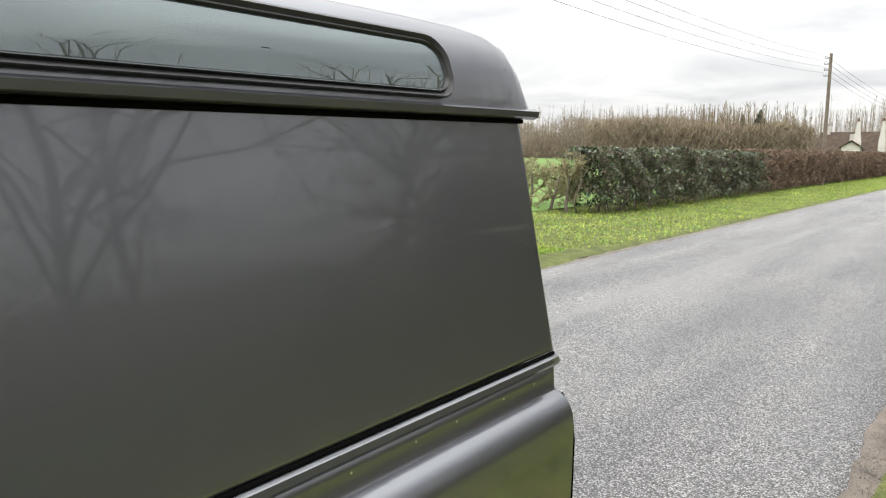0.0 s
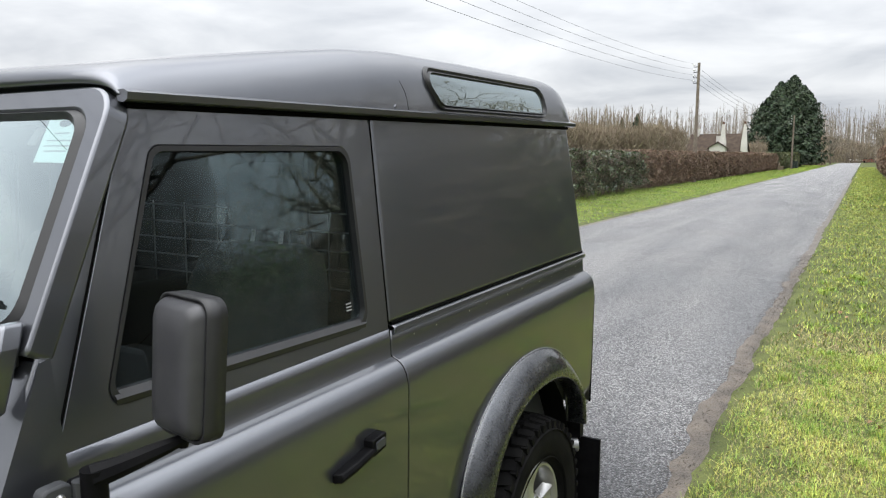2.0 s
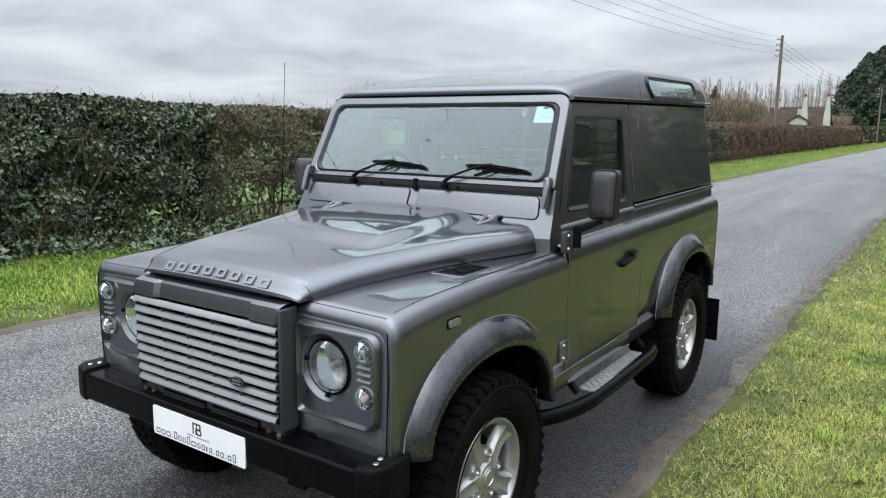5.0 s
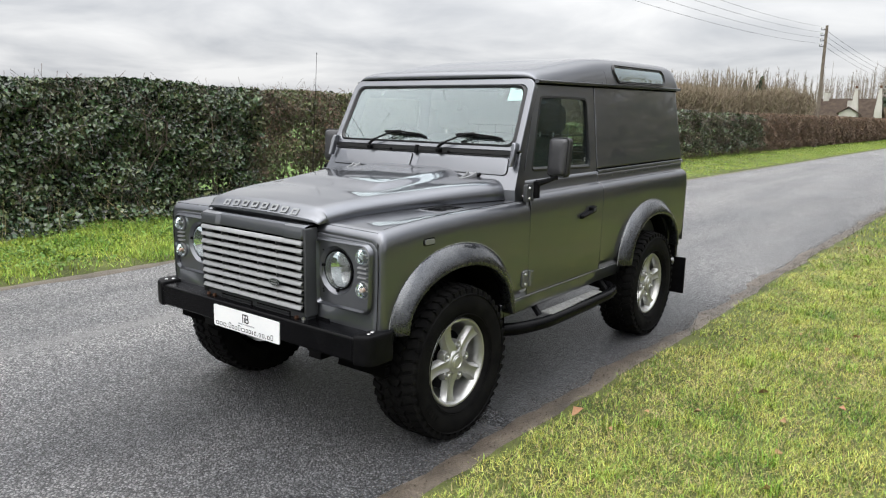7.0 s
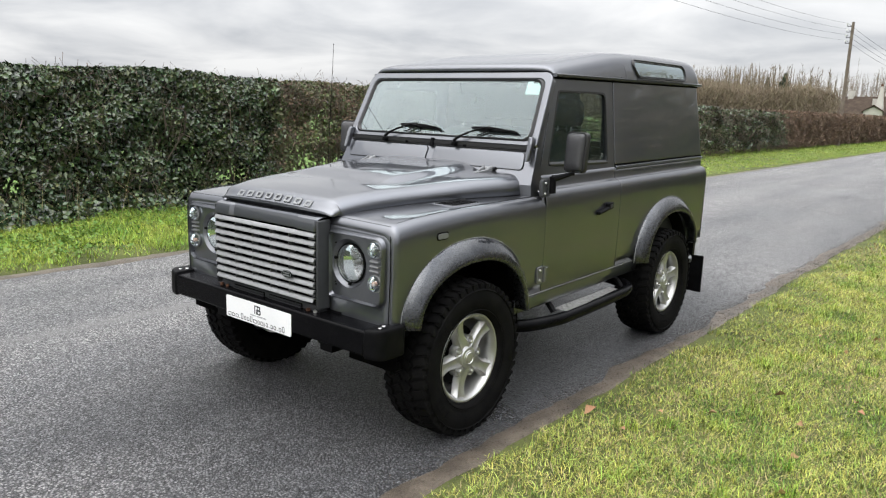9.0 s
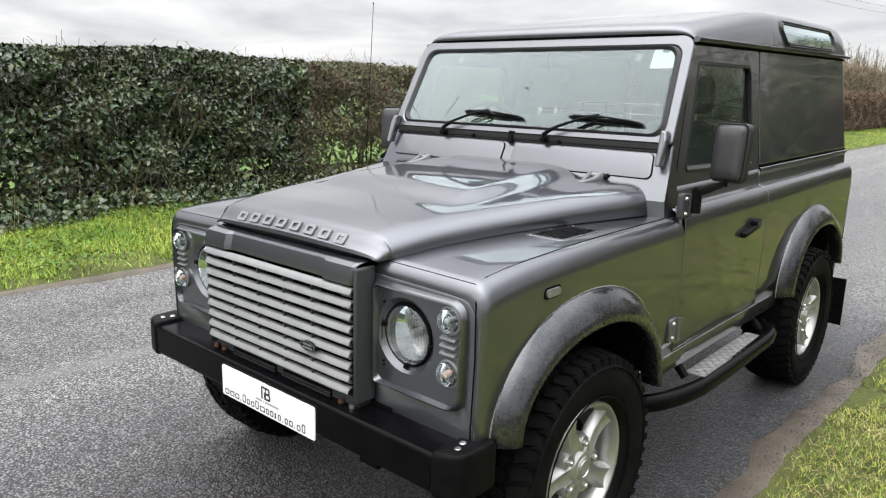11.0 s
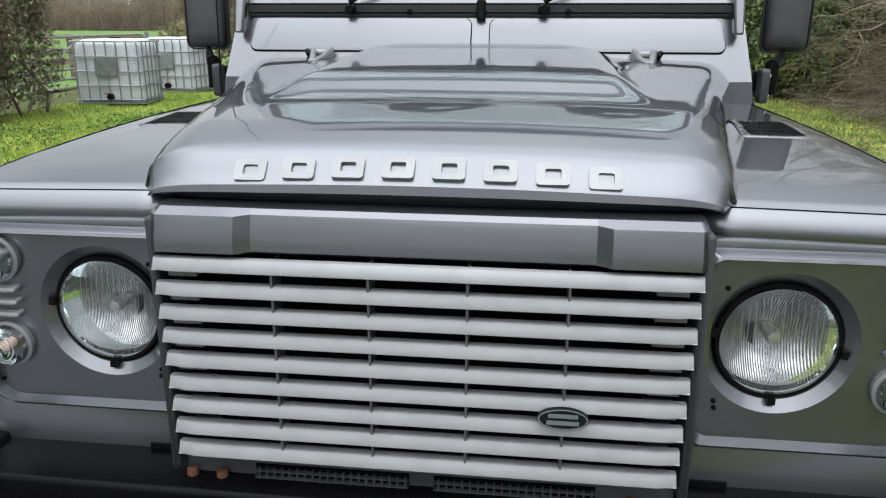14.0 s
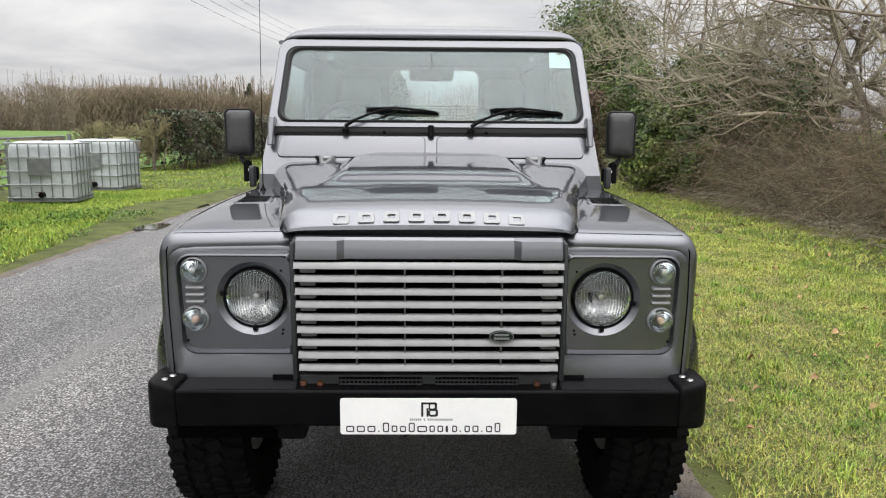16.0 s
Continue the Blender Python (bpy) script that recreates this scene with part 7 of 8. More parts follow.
def thicket():
    rg = np.random.default_rng(55)
    root = thing("thicket", "tangled brown bramble and ivy thicket at the verge's back", "thicket", (7, 6, 0), kind="stuff")
    segs = []

    def arcs(n_, x0, x1, y0, y1, hmax, r, clump):
        cx = rg.uniform(x0, x1, n_)
        cy = rg.uniform(y0, y1, n_)
        cx = cx + 0.55 * (0.5 + 0.5 * np.sin(cy * 1.3 + 0.7 * np.sin(cy * 0.45))) * (x0 < 5.9)
        p = np.stack([cx, cy, np.zeros(n_)], 1)
        L = hmax * rg.uniform(0.35, 1.0, n_) * (0.75 + 0.35 * n3(p, 0.7, clump))
        d = rg.normal(0, 0.45, (n_, 3))
        d[:, 2] = 1.0
        cur = p
        for s_ in range(5):
            d /= np.linalg.norm(d, axis=1, keepdims=True)
            nxt = cur + d * (L / 4)[:, None]
            nxt[:, 2] = np.maximum(nxt[:, 2], 0.03)
            segs.append(sticks(cur, nxt, r * (1 - 0.15 * s_), r * (1 - 0.15 * (s_ + 1))))
            cur = nxt
            d = d + rg.normal(0, 0.3, (n_, 3)) + np.array([0, 0, -0.34])
    arcs(6500, 5.3, 7.4, 2.5, 11.0, 3.0, 0.0036, 1.0)
    arcs(2500, 5.9, 8.2, 3.0, 12.0, 4.2, 0.0040, 1.7)
    arcs(800, 6.6, 8.8, 3.0, 11.0, 4.8, 0.0055, 1.2)
    arcs(500, 5.8, 8.0, 11.0, 21.0, 2.0, 0.005, 2.0)
    arcs(1000, 5.8, 8.2, -14.0, 3.0, 2.8, 0.011, 3.0)
    arcs(1000, 6.5, 9.0, -14.0, 22.0, 4.0, 0.011, 4.0)
    ob = part("bramble", mesh_np("bramble", *join(*segs)), RED_TWIG, root)
    ob["kind"] = "stuff"
    ob.matrix_parent_inverse = Matrix.Translation((-7, -6, 0))
    segs = []
    arcs(2200, 5.2, 7.6, 3.0, 10.5, 2.8, 0.0034, 6.0)
    arcs(700, 6.2, 8.2, 3.0, 12.0, 4.6, 0.005, 7.0)
    arcs(160, 5.6, 6.6, 11.0, 20.0, 4.6, 0.009, 8.0)
    arcs(1500, 5.0, 6.2, 2.5, 18.0, 1.2, 0.0035, 5.0)
    ob = part("pale_bramble", mesh_np("pale_bramble", *join(*segs)), PALE_TWIG, root)
    ob["kind"] = "stuff"
    ob.matrix_parent_inverse = Matrix.Translation((-7, -6, 0))
    # litter of dead twigs at the foot
    n_ = 3500
    p = np.stack([rg.uniform(4.9, 6.4, n_), rg.uniform(2, 18, n_), rg.uniform(0.03, 0.28, n_)], 1)
    q = p + rg.normal(0, 0.22, (n_, 3)) * np.array([1, 1, 0.3])
    ob = part("dead_litter", mesh_np("dead_litter", *sticks(p, q, 0.005, 0.002)), PALE_TWIG, root)
    ob["kind"] = "stuff"
    ob.matrix_parent_inverse = Matrix.Translation((-7, -6, 0))
    # evergreen masses
    vs = []
    for cx, cy, cz, ax, ay, az, m_ in ((6.4, 14.0, 1.3, 0.9, 2.0, 1.4, 12000), (6.5, 10.8, 1.6, 0.8, 1.4, 1.5, 10000), (5.8, 15.2, 1.4, 0.9, 2.4, 1.5, 12000), (5.7, 18.6, 2.0, 1.0, 2.2, 2.0, 12000), (4.9, 13.7, 1.0, 0.75, 1.2, 1.25, 11000), (5.5, 12.5, 0.9, 0.6, 1.0, 1.1, 8000), (6.9, 17.5, 1.8, 1.2, 2.2, 1.9, 9000), (6.6, 13.2, 1.7, 0.9, 1.4, 1.6, 10000), (6.2, 12.4, 0.6, 0.7, 1.0, 0.6, 2200), (8.6, 1.0, 2.0, 1.2, 3.0, 2.0, 2600), (8.6, -7.0, 2.2, 1.2, 4.0, 2.2, 2600), (6.6, 7.2, 1.0, 0.7, 1.3, 1.0, 1500), (6.0, 22.5, 3.0, 1.6, 2.4, 3.2, 20000), (5.9, 27.0, 3.8, 1.8, 2.6, 3.9, 15000), (6.2, 5.2, 0.5, 0.5, 0.8, 0.5, 700), (6.1, 14.3, 2.0, 0.8, 1.0, 1.5, 11000), (6.6, 13.4, 1.2, 0.7, 0.9, 1.1, 9000), (5.6, 13.3, 1.3, 0.6, 0.8, 1.0, 7000)):
        u = rg.normal(0, 1, (m_, 3))
        u /= np.linalg.norm(u, axis=1, keepdims=True)
        rad = (rg.uniform(0.25, 1.0, m_) ** 0.5) * (0.82 + 0.28 * n3(u, 3.1, cx + cy))
        p = np.array([cx, cy, cz]) + u * rad[:, None] * np.array([ax, ay, az])
        p[:, 2] = np.maximum(p[:, 2], 0.05)
        vs.append(leaves(p, u, np.full(m_, 0.065 if cy < 12 else 0.08 if cy < 20 else 0.11), rg, 0.2, 0.75))
    ob = part("ivy", mesh_np("ivy", *join(*vs)), IVY, root)
    ob["kind"] = "stuff"
    ob.matrix_parent_inverse = Matrix.Translation((-7, -6, 0))


thicket()


def leaning_tree():
    """A half-fallen tree: pale limbs sweeping low out of the thicket, each with twigs that turn upwards."""
    rg = np.random.default_rng(91)
    root = thing("leaning_tree", "half-fallen leafless tree with pale limbs sweeping over the verge", "tree", (7.7, 8.6, 0))
    o = Vector((7.7, 8.6, 0))
    part("trunk", tube(curve_pts([(0, 0, -0.05), (-0.05, 0.1, 0.8), (-0.3, 0.5, 1.55), (-0.8, 1.2, 1.95)]), [0.13 - 0.0025 * q for q in range(19)], 8), BARK, root)
    segs = []
    for mid1, mid2, tip, r0 in (((6.5, 9.9, 2.1), (5.4, 11.3, 2.35), (3.6, 13.4, 2.5), 0.075), ((6.4, 9.9, 2.45), (5.5, 11.2, 2.9), (4.0, 12.9, 3.3), 0.06), ((6.5, 9.8, 1.9), (5.7, 10.8, 2.0), (4.8, 12.2, 2.05), 0.05), ((6.6, 9.9, 2.6), (6.0, 10.8, 3.5), (4.9, 12.0, 4.3), 0.055), ((7.2, 9.2, 2.6), (7.0, 10.0, 3.8), (6.3, 10.9, 5.2), 0.05), ((6.3, 10.2, 2.3), (5.0, 12.0, 2.9), (3.5, 14.2, 3.2), 0.045)):
        pts = curve_pts([(6.95, 9.7, 1.92), mid1, mid2, tip], 8)
        pts = [p_ + Vector(rg.normal(0, 0.035, 3)) * (0.4 + k_ / 12) for k_, p_ in enumerate(pts)]
        rad = [r0 * (1 - 0.85 * k_ / (len(pts) - 1)) for k_ in range(len(pts))]
        limb = part("limb", tube([p_ - o for p_ in pts], rad, 7), LIMB, root, "pale lichen-covered limb")
        P_ = np.array([tuple(p_) for p_ in pts])
        for lv, (n_, ln, rr) in enumerate(((34, 1.1, 0.011), (150, 0.55, 0.0055), (260, 0.32, 0.0035))):
            i_ = rg.integers(3 if lv == 0 else 0, len(P_) - 1, n_)
            fr = rg.uniform(0, 1, (n_, 1))
            st = P_[i_] * (1 - fr) + P_[i_ + 1] * fr if lv == 0 else P_[i_]
            d = rg.normal(0, 0.6, (n_, 3)) + np.array([-0.45, 0.35, 0.25])
            d /= np.linalg.norm(d, axis=1, keepdims=True)
            L = (ln * rg.uniform(0.4, 1.2, n_))[:, None]
            m1 = st + d * L * 0.5 + rg.normal(0, 0.03, (n_, 3))
            d2 = d + rg.normal(0, 0.3, (n_, 3)) + np.array([0, 0, 0.35])
            m2 = m1 + d2 / np.linalg.norm(d2, axis=1, keepdims=True) * L * 0.5
            segs.append(sticks(st, m1, rr, rr * 0.8))
            segs.append(sticks(m1, m2, rr * 0.8, rr * 0.35))
            P_ = np.concatenate([m1, (m1 + m2) / 2, m2])
    v_, f_ = join(*segs)
    ob = part("twig_mass", mesh_np("leaning_tree_twigs", v_ - np.array(o), f_), LIMB, root)
    ob["kind"] = "stuff"


leaning_tree()
# small twisted trees beside the field gate
KNOT = material("mossy_bark", (0.15, 0.135, 0.065), (0.30, 0.265, 0.15), 1.5, 0.9, spread=0.4)
for k, (x, y) in enumerate(((-10.6, 21.5), (-9.4, 20.6), (-11.8, 22.8), (-8.6, 20.2), (-9.9, 23.0))):
    bare_tree("bare_tree", "small twisted leafless tree behind the field gate", (x, y, 0), 2.5, 0.07, 1.0, 200 + k, levels=5, kids=5, mat=KNOT, thin=2.6, first=0.35)


FAR_SCRUB = material("far_brown_scrub", (0.105, 0.082, 0.052), (0.175, 0.14, 0.092), 0.15, 0.95, spread=0.3)


def far_wood(name, label, x0, x1, y0, y1, h0, h1, n_tree, n_scrub, seed, thick=0.05, scrub_h=6.0):
    """A belt of slender leafless trees over brown scrub."""
    rg = np.random.default_rng(seed)
    root = thing(name, label, "woodland", ((x0 + x1) / 2, (y0 + y1) / 2, 0), kind="stuff")
    x, y = rg.uniform(x0, x1, n_tree), rg.uniform(y0, y1, n_tree)
    h = rg.uniform(h0, h1, n_tree) * (0.85 + 0.2 * n3(np.stack([x, y, x * 0], 1), 0.05, seed))
    base = np.stack([x, y, np.zeros(n_tree)], 1)
    tip = base + np.stack([rg.normal(0, 0.3, n_tree), rg.normal(0, 0.3, n_tree), h], 1)
    segs = [sticks(base, tip, thick * 1.7, thick * 0.4)]
    m_ = 22
    i = np.repeat(np.arange(n_tree), m_)
    t = rg.uniform(0.15, 0.97, len(i))[:, None]
    st = base[i] * (1 - t) + tip[i] * t
    ln = (h[i] * rg.uniform(0.08, 0.26, len(i)) * (1.1 - 0.75 * t[:, 0]))[:, None]
    dr = np.stack([rg.normal(0, 0.42, len(i)), rg.normal(0, 0.42, len(i)), rg.uniform(0.6, 1.2, len(i))], 1)
    segs.append(sticks(st, st + dr * ln, thick * 0.8, 0.0, tip=True))
    ob = part("trunk_mass", mesh_np(name + "_trunks", *join(*segs)), FAR_SCRUB if name == "far_scrub" else HAZY_TWIG, root)
    ob["kind"] = "stuff"
    ob.matrix_parent_inverse = Matrix.Translation(-root.location)
    x, y = rg.uniform(x0, x1, n_scrub), rg.uniform(y0, y1, n_scrub)
    top_ = scrub_h * (0.8 + 0.35 * n3(np.stack([x, y * 0, x * 0], 1), 0.11, seed))
    z = top_ * rg.uniform(0, 1, n_scrub) ** 0.8
    p = np.stack([x, y, z], 1)
    d = np.stack([rg.normal(0, 0.5, n_scrub), rg.normal(0, 0.5, n_scrub), rg.uniform(0.5, 1.2, n_scrub)], 1)
    ob = part("scrub_mass", mesh_np(name + "_scrub", *sticks(p - d * 0.5, p + d * rg.uniform(0.5, 1.1, (n_scrub, 1)), thick * 1.5, 0.0, tip=True)), FAR_SCRUB, root)
    ob["kind"] = "stuff"
    ob.matrix_parent_inverse = Matrix.Translation(-root.location)


far_wood("far_woodland", "belt of slender leafless trees beyond the field", -190, -62, 205, 250, 13, 19, 900, 52000, 61, 0.055, 12.0)
far_wood("far_woodland", "belt of slender leafless trees behind the houses", -70, 4, 215, 260, 12, 18, 700, 20000, 62, 0.05, 8.0)
far_wood("far_woodland", "leafless trees and scrub at the lane's far end", 4, 70, 190, 240, 10, 17, 420, 15000, 63, 0.05, 7.0)
far_wood("far_scrub", "brown leafless scrub behind the clipped hedge", -46, -21, 92, 112, 6.5, 9.0, 300, 26000, 64, 0.042, 7.6)
far_wood("far_scrub", "brown leafless scrub behind the clipped hedge", -21, -11.5, 118, 128, 3, 5, 60, 7000, 65, 0.035, 4.2)
far_wood("far_scrub", "leafless trees and scrub beside the lane's far end", -12, -5, 150, 170, 6, 9, 40, 4000, 66, 0.05, 5.5)
far_wood("far_scrub", "leafless scrub beside the lane's far end", 5, 14, 120, 175, 6, 9, 60, 6000, 67, 0.05, 5.0)


for k, (x, y, h) in enumerate(((6.6, 128.0, 12.0), (4.6, 158.0, 11.0), (-4.5, 175.0, 11.0), (-6.5, 168.0, 10.0), (9.5, 118.0, 11.0), (-13.0, 121.0, 6.5), (-22.5, 98.0, 6.5))):
    bare_tree("bare_tree", "leafless tree standing beside the lane's far end", (x, y, 0), h, 0.2, 0.7, 300 + k, levels=5, kids=4, mat=HAZY_TWIG, thin=9.0)


def conifer(at, height, half, n_clump, seed, label, size=0.5):
    """Evergreen with a tapered trunk and tiers of drooping sprays, uneven in outline."""
    rg = np.random.default_rng(seed)
    root = thing("conifer", label, "tree", at)
    part("trunk", tube([(0, 0, -0.1), (0, 0, height * 0.5), (0, 0, height * 0.92)], [half * 0.09, half * 0.05, 0.03], 8), BARK, root)
    t = rg.uniform(0.04, 1.0, n_clump)
    a = rg.uniform(0, 2 * np.pi, n_clump)
    prof = np.interp(t, (0, 0.1, 0.35, 0.6, 0.8, 0.93, 1.0), (0.85, 1.0, 0.97, 0.80, 0.50, 0.22, 0.03))
    lump = 0.85 + 0.20 * np.sin(a * 3 + t * 9 + seed) + 0.20 * np.sin(a * 7 - t * 31 + seed) + 0.10 * np.sin(a * 13 + t * 57)
    r = half * prof * lump * rg.uniform(0.35, 1.0, n_clump) ** 0.45
    p = np.stack([r * np.cos(a), r * np.sin(a), t * height], 1)
    nrm = np.stack([np.cos(a), np.sin(a), np.full(n_clump, 0.5)], 1)
    ob = part("crown", mesh_np("conifer_crown", *leaves(p, nrm, np.full(n_clump, size), rg, 0.15, 0.45)), CONIFER, root)
    ob["kind"] = "stuff"
    return root


CONIFER = material("conifer_needles", (0.014, 0.030, 0.012), (0.035, 0.055, 0.022), 0.5, 0.7, spread=0.5)
for k, (x, y, h, r) in enumerate(((-12.2, 129.0, 10.8, 3.3), (-10.4, 128.0, 13.2, 4.4), (-8.6, 129.0, 14.2, 4.6), (-7.2, 129.5, 12.6, 3.6))):
    conifer((x, y, 0), h, r, 6500, 71 + 10 * k, "large dark green conifer standing beside the lane", 0.62)
conifer((-25.2, 100.0, 0), 7.3, 1.15, 2200, 73, "small dark pointed conifer among the scrub", 0.4)
conifer((-28.5, 104.0, 0), 7.0, 0.9, 1200, 74, "small dark pointed conifer among the scrub", 0.4)

# ---- houses, poles, gate, tanks ----
RENDER_WALL = material("white_rendered_wall", (0.40, 0.385, 0.35), (0.5, 0.48, 0.44), 1.5, 0.85, bump=0.1)
SLATE = material("dark_tiled_roof", (0.045, 0.034, 0.028), (0.085, 0.065, 0.05), 2.0, 0.95, bump=0.3, spec=0.1)
DARK_PANE = material("dark_window_pane", (0.02, 0.022, 0.025), (0.03, 0.032, 0.035), 4.0, 0.1)


def house(at, turn, w, d, eave, ridge, label):
    root = thing("house", label, "house", at)
    root.rotation_euler = (0, 0, radians(turn))
    bm = loft([[(x, y, z) for x, z in ((-w / 2, 0), (w / 2, 0), (w / 2, eave), (0, ridge), (-w / 2, eave))] for y in (-d / 2, d / 2)], close=True, ends=True)
    part("wall", bm, RENDER_WALL, root, "white rendered wall", smooth=0)
    for s in (-1, 1):
        m_ = []
        for y in (-d / 2 - 0.25, d / 2 + 0.25):
            m_.append([(s * (w / 2 + 0.3), y, eave - 0.2), (0, y, ridge + 0.12), (0, y, ridge + 0.28), (s * (w / 2 + 0.3), y, eave - 0.05)])
        part("roof_slope", loft(m_, close=True, ends=True), SLATE, root, "dark tiled roof", smooth=0)
    part("chimney", box(-0.35, 0.35, d / 2 - 1.0, d / 2 - 0.3, ridge - 0.6, ridge + 1.1), RENDER_WALL, root, smooth=0)
    for x in (-w / 4, w / 4):
        win = part("window", box(x - 0.5, x + 0.5, -d / 2 - 0.03, -d / 2 + 0.05, eave * 0.45, eave * 0.45 + 1.1), WHITE, root, smooth=0)
        part("pane", box(x - 0.42, x + 0.42, -d / 2 - 0.05, -d / 2 - 0.035, eave * 0.45 + 0.08, eave * 0.45 + 1.02), DARK_PANE, win, smooth=0)
    return root


house((-17.4, 116.0, 0), 84, 5.0, 7.5, 2.2, 4.7, "low cottage with a dark tiled roof behind the hedge")
house((-16.6, 111.5, 0), 6, 2.2, 3.0, 2.9, 3.5, "small white cottage wing behind the clipped hedge")
for x, w_, h_ in ((-16.0, 0.42, 6.2), (-13.4, 0.40, 6.3)):
    stack = thing("chimney_stack", "tall tapering white chimney stack of the cottage", "chimney", (x, 111.5 if x < -15 else 113.5, 0))
    part("stack", loft([[(u * w_ * k_, v * w_ * k_, z) for u, v in ((-1, -1), (1, -1), (1, 1), (-1, 1))] for z, k_ in ((0, 1.2), (3.5, 1.0), (h_, 0.3))], close=True, ends=True), RENDER_WALL, stack, smooth=0)
    part("pot", lathe([(0.0, h_ + 0.35), (0.12, h_ + 0.35), (0.16, h_)], (0, 0, 0), "z", 10), RUST, stack)

WOOD_POLE = material("weathered_pole_wood", (0.10, 0.08, 0.06), (0.17, 0.14, 0.11), 6.0, 0.85, bump=0.3)
POLE_TOPS = []


def pole(x, y, h, label):
    root = thing("utility_pole", label, "utility pole", (x, y, 0), group="roadside poles")
    part("shaft", tube([(0, 0, -0.3), (0, 0, h * 0.5), (0, 0, h)], [0.125, 0.10, 0.08], 10), WOOD_POLE, root)
    for k_ in range(4):
        z = h - 0.25 - 0.33 * k_
        part("insulator_arm", tube([(-0.02, 0, z), (-0.30, 0, z), (-0.30, 0, z + 0.12)], 0.022, 6), BLACK, root)
        part("insulator", lathe([(0.0, 0.10), (0.03, 0.09), (0.045, 0.03), (0.03, 0.0)], (-0.30, 0, z + 0.10), "z", 8), WHITE, root)
    POLE_TOPS.append([(x - 0.30, y, h - 0.06 - 0.33 * k_) for k_ in range(4)])
    return root


pole(-7.55, 48.3, 7.45, "tall weathered wooden pole carrying wires beside the hedge")
pole(-6.35, 104.0, 6.9, "weathered wooden pole carrying wires far along the hedge")
pole(-7.6, -14.0, 7.9, "tall weathered wooden pole carrying wires beside the hedge")
pole(-9.5, 160.0, 6.9, "weathered wooden pole carrying wires far along the lane")
for (a, b, sag) in ((0, 2, 1.15), (0, 1, 0.9), (1, 3, 0.9)):
    for k_ in range(4):
        p, q = Vector(POLE_TOPS[a][k_]), Vector(POLE_TOPS[b][k_])
        pts = [p.lerp(q, t) - Vector((0, 0, sag * 4 * t * (1 - t))) for t in np.linspace(0, 1, 25)]
        tagged(part("overhead_wire", tube(pts, 0.0055 if a == 0 and b == 2 else 0.008, 4), BLACK), "thin dark overhead wire strung between wooden poles", "wire", group="overhead wires")

GALV = material("galvanised_steel", (0.20, 0.21, 0.22), (0.30, 0.31, 0.31), 8.0, 0.5, 0.75, bump=0.05)
HDPE = material("milky_plastic_tank", (0.36, 0.395, 0.41), (0.56, 0.59, 0.605), 2.6, 0.45, rough_var=0.1)
PALLET = material("old_pallet_wood", (0.13, 0.10, 0.07), (0.22, 0.18, 0.13), 8.0, 0.9, bump=0.3)


def ibc(at, turn, label):
    """A caged bulk container on its steel base."""
    root = thing("liquid_container", label, "container", at, group="caged containers")
    root.rotation_euler = (0, 0, radians(turn))
    root.scale = (0.95, 0.93, 1.0)
    rows = []
    for z, k_ in ((0.09, 0.93), (0.12, 0.985), (0.18, 1.0), (0.55, 1.005), (0.90, 1.0), (1.00, 0.985), (1.065, 0.94), (1.10, 0.85), (1.118, 0.7), (1.124, 0.4)):
        rows.append([(u * k_, v * k_, z) for u, v in rpoly([(-0.57, -0.46), (0.57, -0.46), (0.57, 0.46), (-0.57, 0.46)], 0.09, 5)])
    tank = part("tank", loft(rows, close=True, ends=True), HDPE, root, "milky white plastic tank", smooth=50)
    part("lid", lathe([(0.0, 1.15), (0.10, 1.145), (0.11, 1.12), (0.11, 1.09)], (0, 0, 0), "z", 18), BLACK, tank)
    part("label_plate", box(-0.21, 0.16, -0.517, -0.511, 0.52, 0.82), GALV, root, "grey metal label plate")
    for z in (0.14, 0.37, 0.60, 0.84, 1.08):
        part("cage_hoop", tube([(-0.60, -0.50, z), (0.60, -0.50, z), (0.60, 0.50, z), (-0.60, 0.50, z), (-0.60, -0.50, z)], 0.014, 6), GALV, root)
    for i_ in range(7):
        x = -0.54 + i_ * 0.18
        for y in (-0.50, 0.50):
            part("cage_bar", tube([(x, y, 0.09), (x, y, 1.085)], 0.013, 6), GALV, root)
    for i_ in range(5):
        y = -0.40 + i_ * 0.20
        for x in (-0.60, 0.60):
            part("cage_bar", tube([(x, y, 0.09), (x, y, 1.085)], 0.013, 6), GALV, root)
    for x in (-0.52, 0, 0.52):
        part("base_foot", box(x - 0.07, x + 0.07, -0.48, 0.48, 0.0, 0.075), BLACK, root, bevel=0.01)
    part("base_tray", ring(rpoly([(-0.605, -0.505), (0.605, -0.505), (0.605, 0.505), (-0.605, 0.505)], 0.05), rpoly([(-0.55, -0.45), (0.55, -0.45), (0.55, 0.45), (-0.55, 0.45)], 0.05), lambda u, v, d: (u, v, d), 0.07, 0.10), GALV, root, "steel base tray")
    valve = part("valve", lathe([(0.0, -0.56), (0.05, -0.56), (0.055, -0.48), (0.055, -0.44)], (0, 0, 0.19), "y", 14), BLACK, root, "black outlet valve")
    part("valve_lever", box(-0.09, 0.02, -0.55, -0.535, 0.235, 0.25), RUST, valve)
    return root


ibc((-6.88, 10.62, 0.02), 8, "white plastic tank in a galvanised cage on the verge")
ibc((-6.98, 13.05, 0.02), -4, "older white caged plastic tank behind the first")


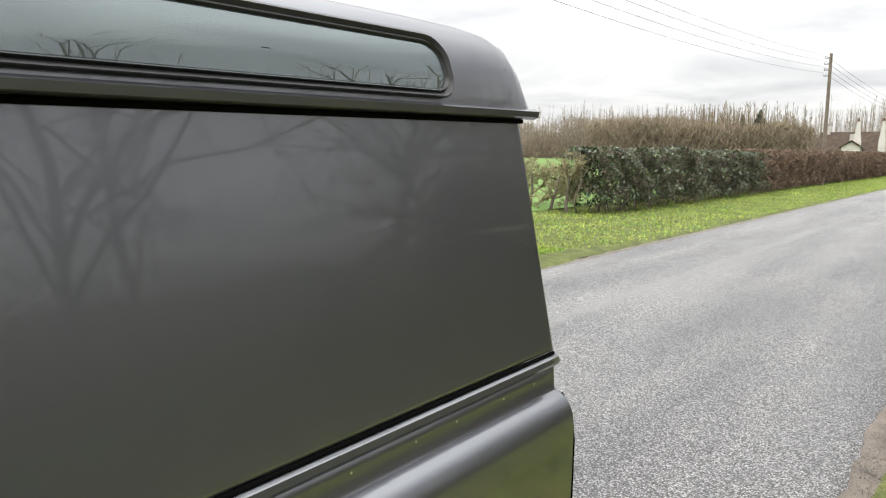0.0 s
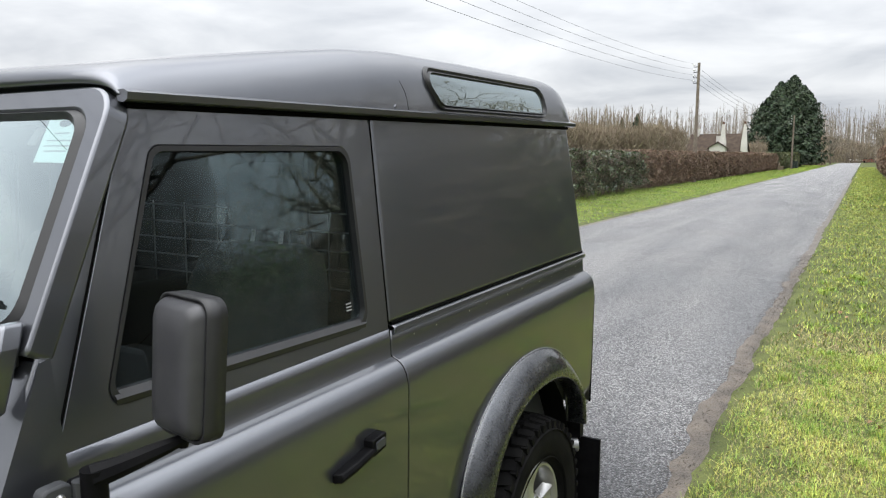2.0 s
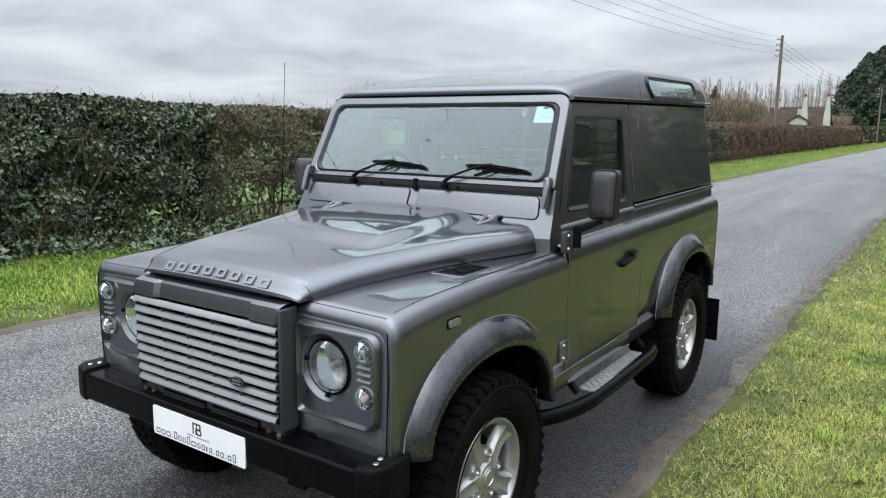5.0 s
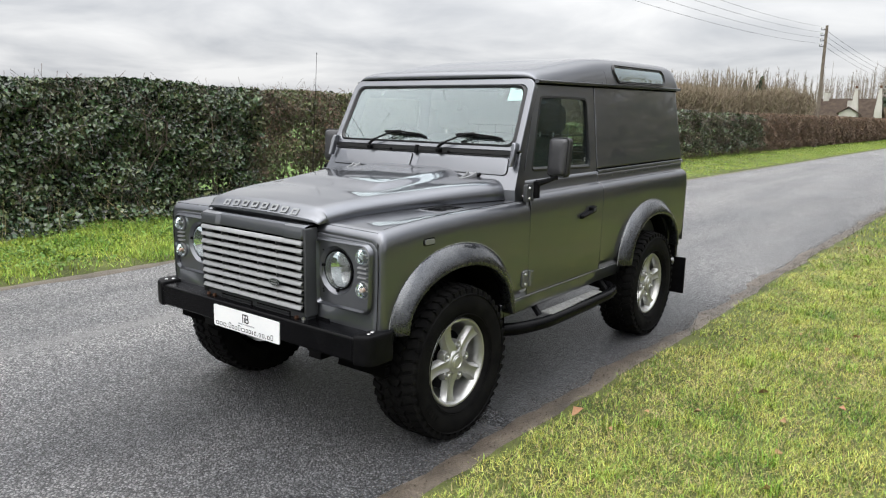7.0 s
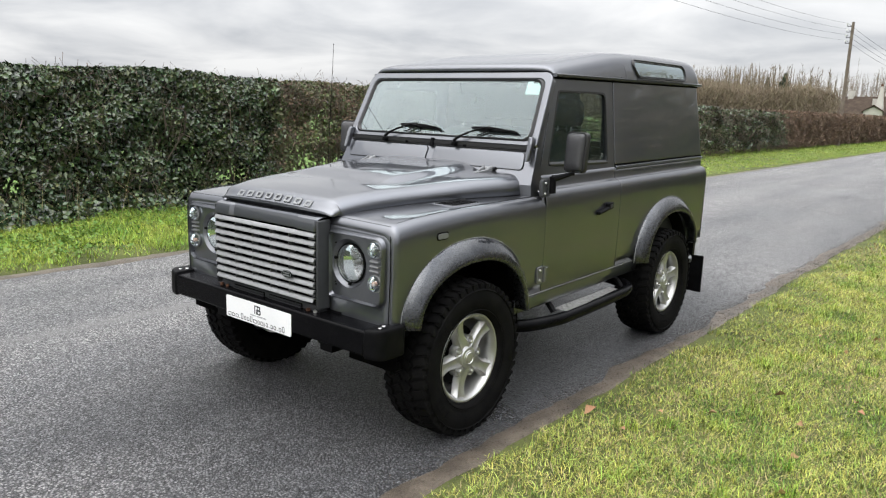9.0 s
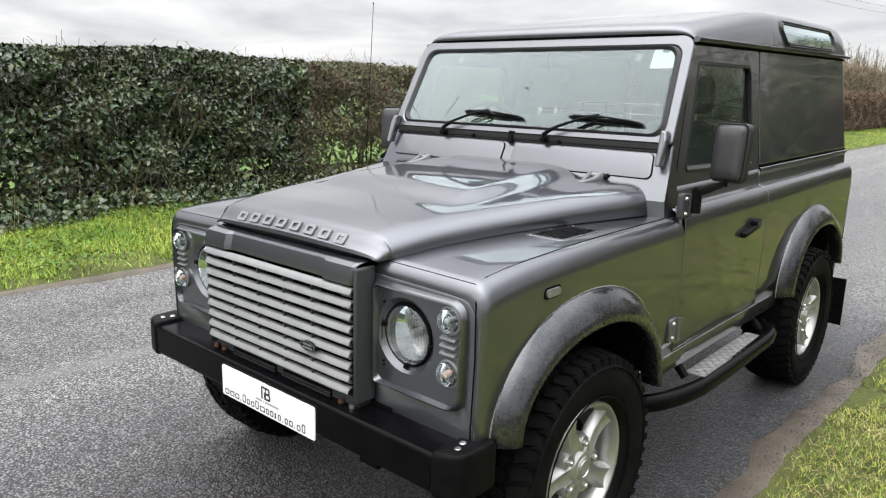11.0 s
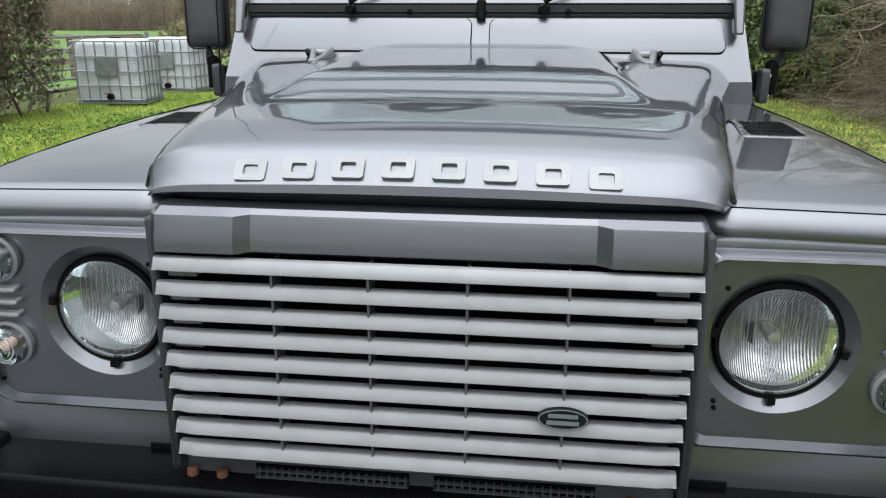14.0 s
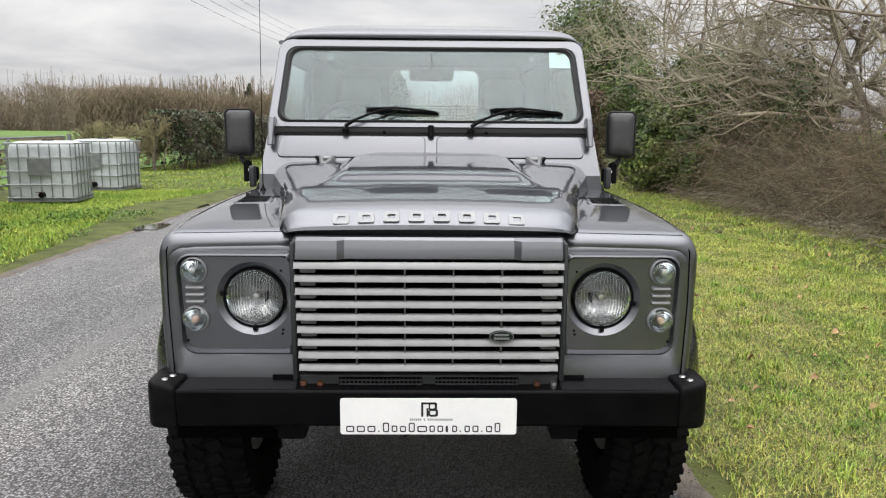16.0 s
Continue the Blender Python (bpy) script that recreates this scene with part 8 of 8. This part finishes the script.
def field_gate():
    root = thing("field_gate", "galvanised tubular field gate at the hedge's end", "gate", (-8.3, 9.6, 0))
    root.rotation_euler = (0, 0, radians(4))
    for z in (0.22, 0.38, 0.55, 0.73, 0.92, 1.14):
        part("gate_rail", tube([(0, 0, z), (0, 5.2, z + 0.03)], 0.02, 8), GALV, root)
    for y in (0, 2.6, 5.2):
        part("gate_upright", tube([(0, y, 0.18), (0, y, 1.17)], 0.022, 8), GALV, root)
    part("gate_brace", tube([(0.02, 0.05, 0.22), (0.02, 2.6, 1.14)], 0.016, 8), GALV, root)
    for y in (-0.25, 5.5):
        part("gate_post", tube([(0, y, -0.2), (0, y, 1.22)], 0.05, 10), GALV, root)


field_gate()
fence = thing("rail_fence", "weathered wooden rail fence beyond the gate", "fence", (-9.0, 15.4, 0))
for x in np.linspace(0, -9.0, 6):
    part("fence_post", box(x - 0.05, x + 0.05, -0.05, 0.05, -0.2, 1.15), WOOD_POLE, fence)
for z in (0.45, 0.75, 1.05):
    part("fence_rail", box(-9.0, 0.0, -0.07, -0.03, z, z + 0.09), PALLET, fence)
PALE_BOARD = material("pale_yellow_board", (0.42, 0.40, 0.22), (0.5, 0.48, 0.30), 9.0, 0.6)
sign = thing("notice_board", "small pale notice board on a wooden post", "sign", (-8.1, 16.6, 0))
part("post", box(-0.04, 0.04, -0.04, 0.04, -0.2, 1.0), WOOD_POLE, sign)
part("board", box(-0.17, 0.17, -0.06, -0.042, 0.92, 1.14), PALE_BOARD, sign, "pale yellow board")
part("print_bar", box(-0.03, 0.04, -0.064, -0.061, 0.98, 1.08), INK, sign)

# far along the lane: bins, a parked red car, a pale drive
BIN = material("dark_green_bin_plastic", (0.012, 0.02, 0.016), (0.02, 0.03, 0.024), 6.0, 0.5)
RED = material("red_car_paint", (0.30, 0.015, 0.015), (0.36, 0.02, 0.02), 3.0, 0.3, coat=1.0)


def wheelie_bin(at):
    root = thing("wheeled_bin", "dark green wheeled bin standing by the hedge", "bin", at, group="bins by the lane")
    part("body", loft([[(u * k_, v * k_, z) for u, v in rpoly([(-0.28, -0.35), (0.28, -0.35), (0.28, 0.35), (-0.28, 0.35)], 0.04, 4)] for z, k_ in ((0.05, 0.82), (0.98, 1.0))], close=True, ends=True), BIN, root)
    part("lid", box(-0.30, 0.30, -0.38, 0.36, 0.98, 1.05), BIN, root, bevel=0.02)
    for s in (-1, 1):
        part("bin_wheel", lathe([(0.0, -0.03), (0.10, -0.03), (0.10, 0.03), (0.0, 0.03)], (s * 0.26, 0.33, 0.10), "x", 14), RUBBER, root)


wheelie_bin((-6.9, 113.6, 0.03))
wheelie_bin((-6.6, 114.6, 0.03))
PALE_CAR = material("white_car_paint", (0.62, 0.63, 0.64), (0.68, 0.68, 0.69), 3.0, 0.3, coat=1.0)


def parked_car(at, turn, mat, label):
    car_ = thing("parked_car", label, "car", at)
    car_.rotation_euler = (0, 0, radians(turn))
    part("body", loft([[(x, y, z) for y, z in ((-1.9, 0.35), (-1.95, 0.6), (-1.8, 0.85), (-1.0, 0.95), (-0.4, 1.42), (1.2, 1.45), (1.85, 0.95), (1.9, 0.4))] for x in (-0.8, 0.8)], close=True, ends=True), mat, car_, bevel=0.05)
    part("glasshouse", loft([[(x, y, z) for y, z in ((-0.93, 0.98), (-0.38, 1.38), (1.15, 1.40), (1.7, 1.0))] for x in (-0.815, 0.815)], close=True, ends=True), DARK_PANE, car_)
    for x in (-0.72, 0.72):
        for y in (-1.25, 1.3):
            part("car_wheel", lathe([(0.0, -0.1), (0.3, -0.1), (0.3, 0.1), (0.0, 0.1)], (x, y, 0.3), "x", 16), RUBBER, car_)


parked_car((3.3, 228.0, 0.0), 70, RED, "small red hatchback parked far along the lane")
parked_car((-0.8, 236.0, 0.0), 70, PALE_CAR, "small white hatchback standing at the lane's far end")
CONCRETE = material("pale_concrete", (0.38, 0.37, 0.35), (0.48, 0.47, 0.44), 1.0, 0.85, bump=0.2)
tagged(part("drive_apron", box(1.2, 3.2, 66.0, 72.0, -0.05, 0.035), CONCRETE), "pale concrete drive apron crossing the verge", "drive", kind="structure")
bench = thing("wooden_bench", "small wooden bench on the far verge", "bench", (-6.9, 97.0, 0))
part("seat_plank", box(-0.25, 0.25, -0.9, 0.9, 0.45, 0.52), PALLET, bench)
part("back_plank", box(-0.28, -0.22, -0.9, 0.9, 0.65, 0.95), PALLET, bench)
for y in (-0.8, 0.8):
    part("bench_leg", box(-0.28, 0.22, y - 0.05, y + 0.05, 0, 0.46), PALLET, bench)
    part("back_post", box(-0.29, -0.22, y - 0.05, y + 0.05, 0.46, 0.95), PALLET, bench)
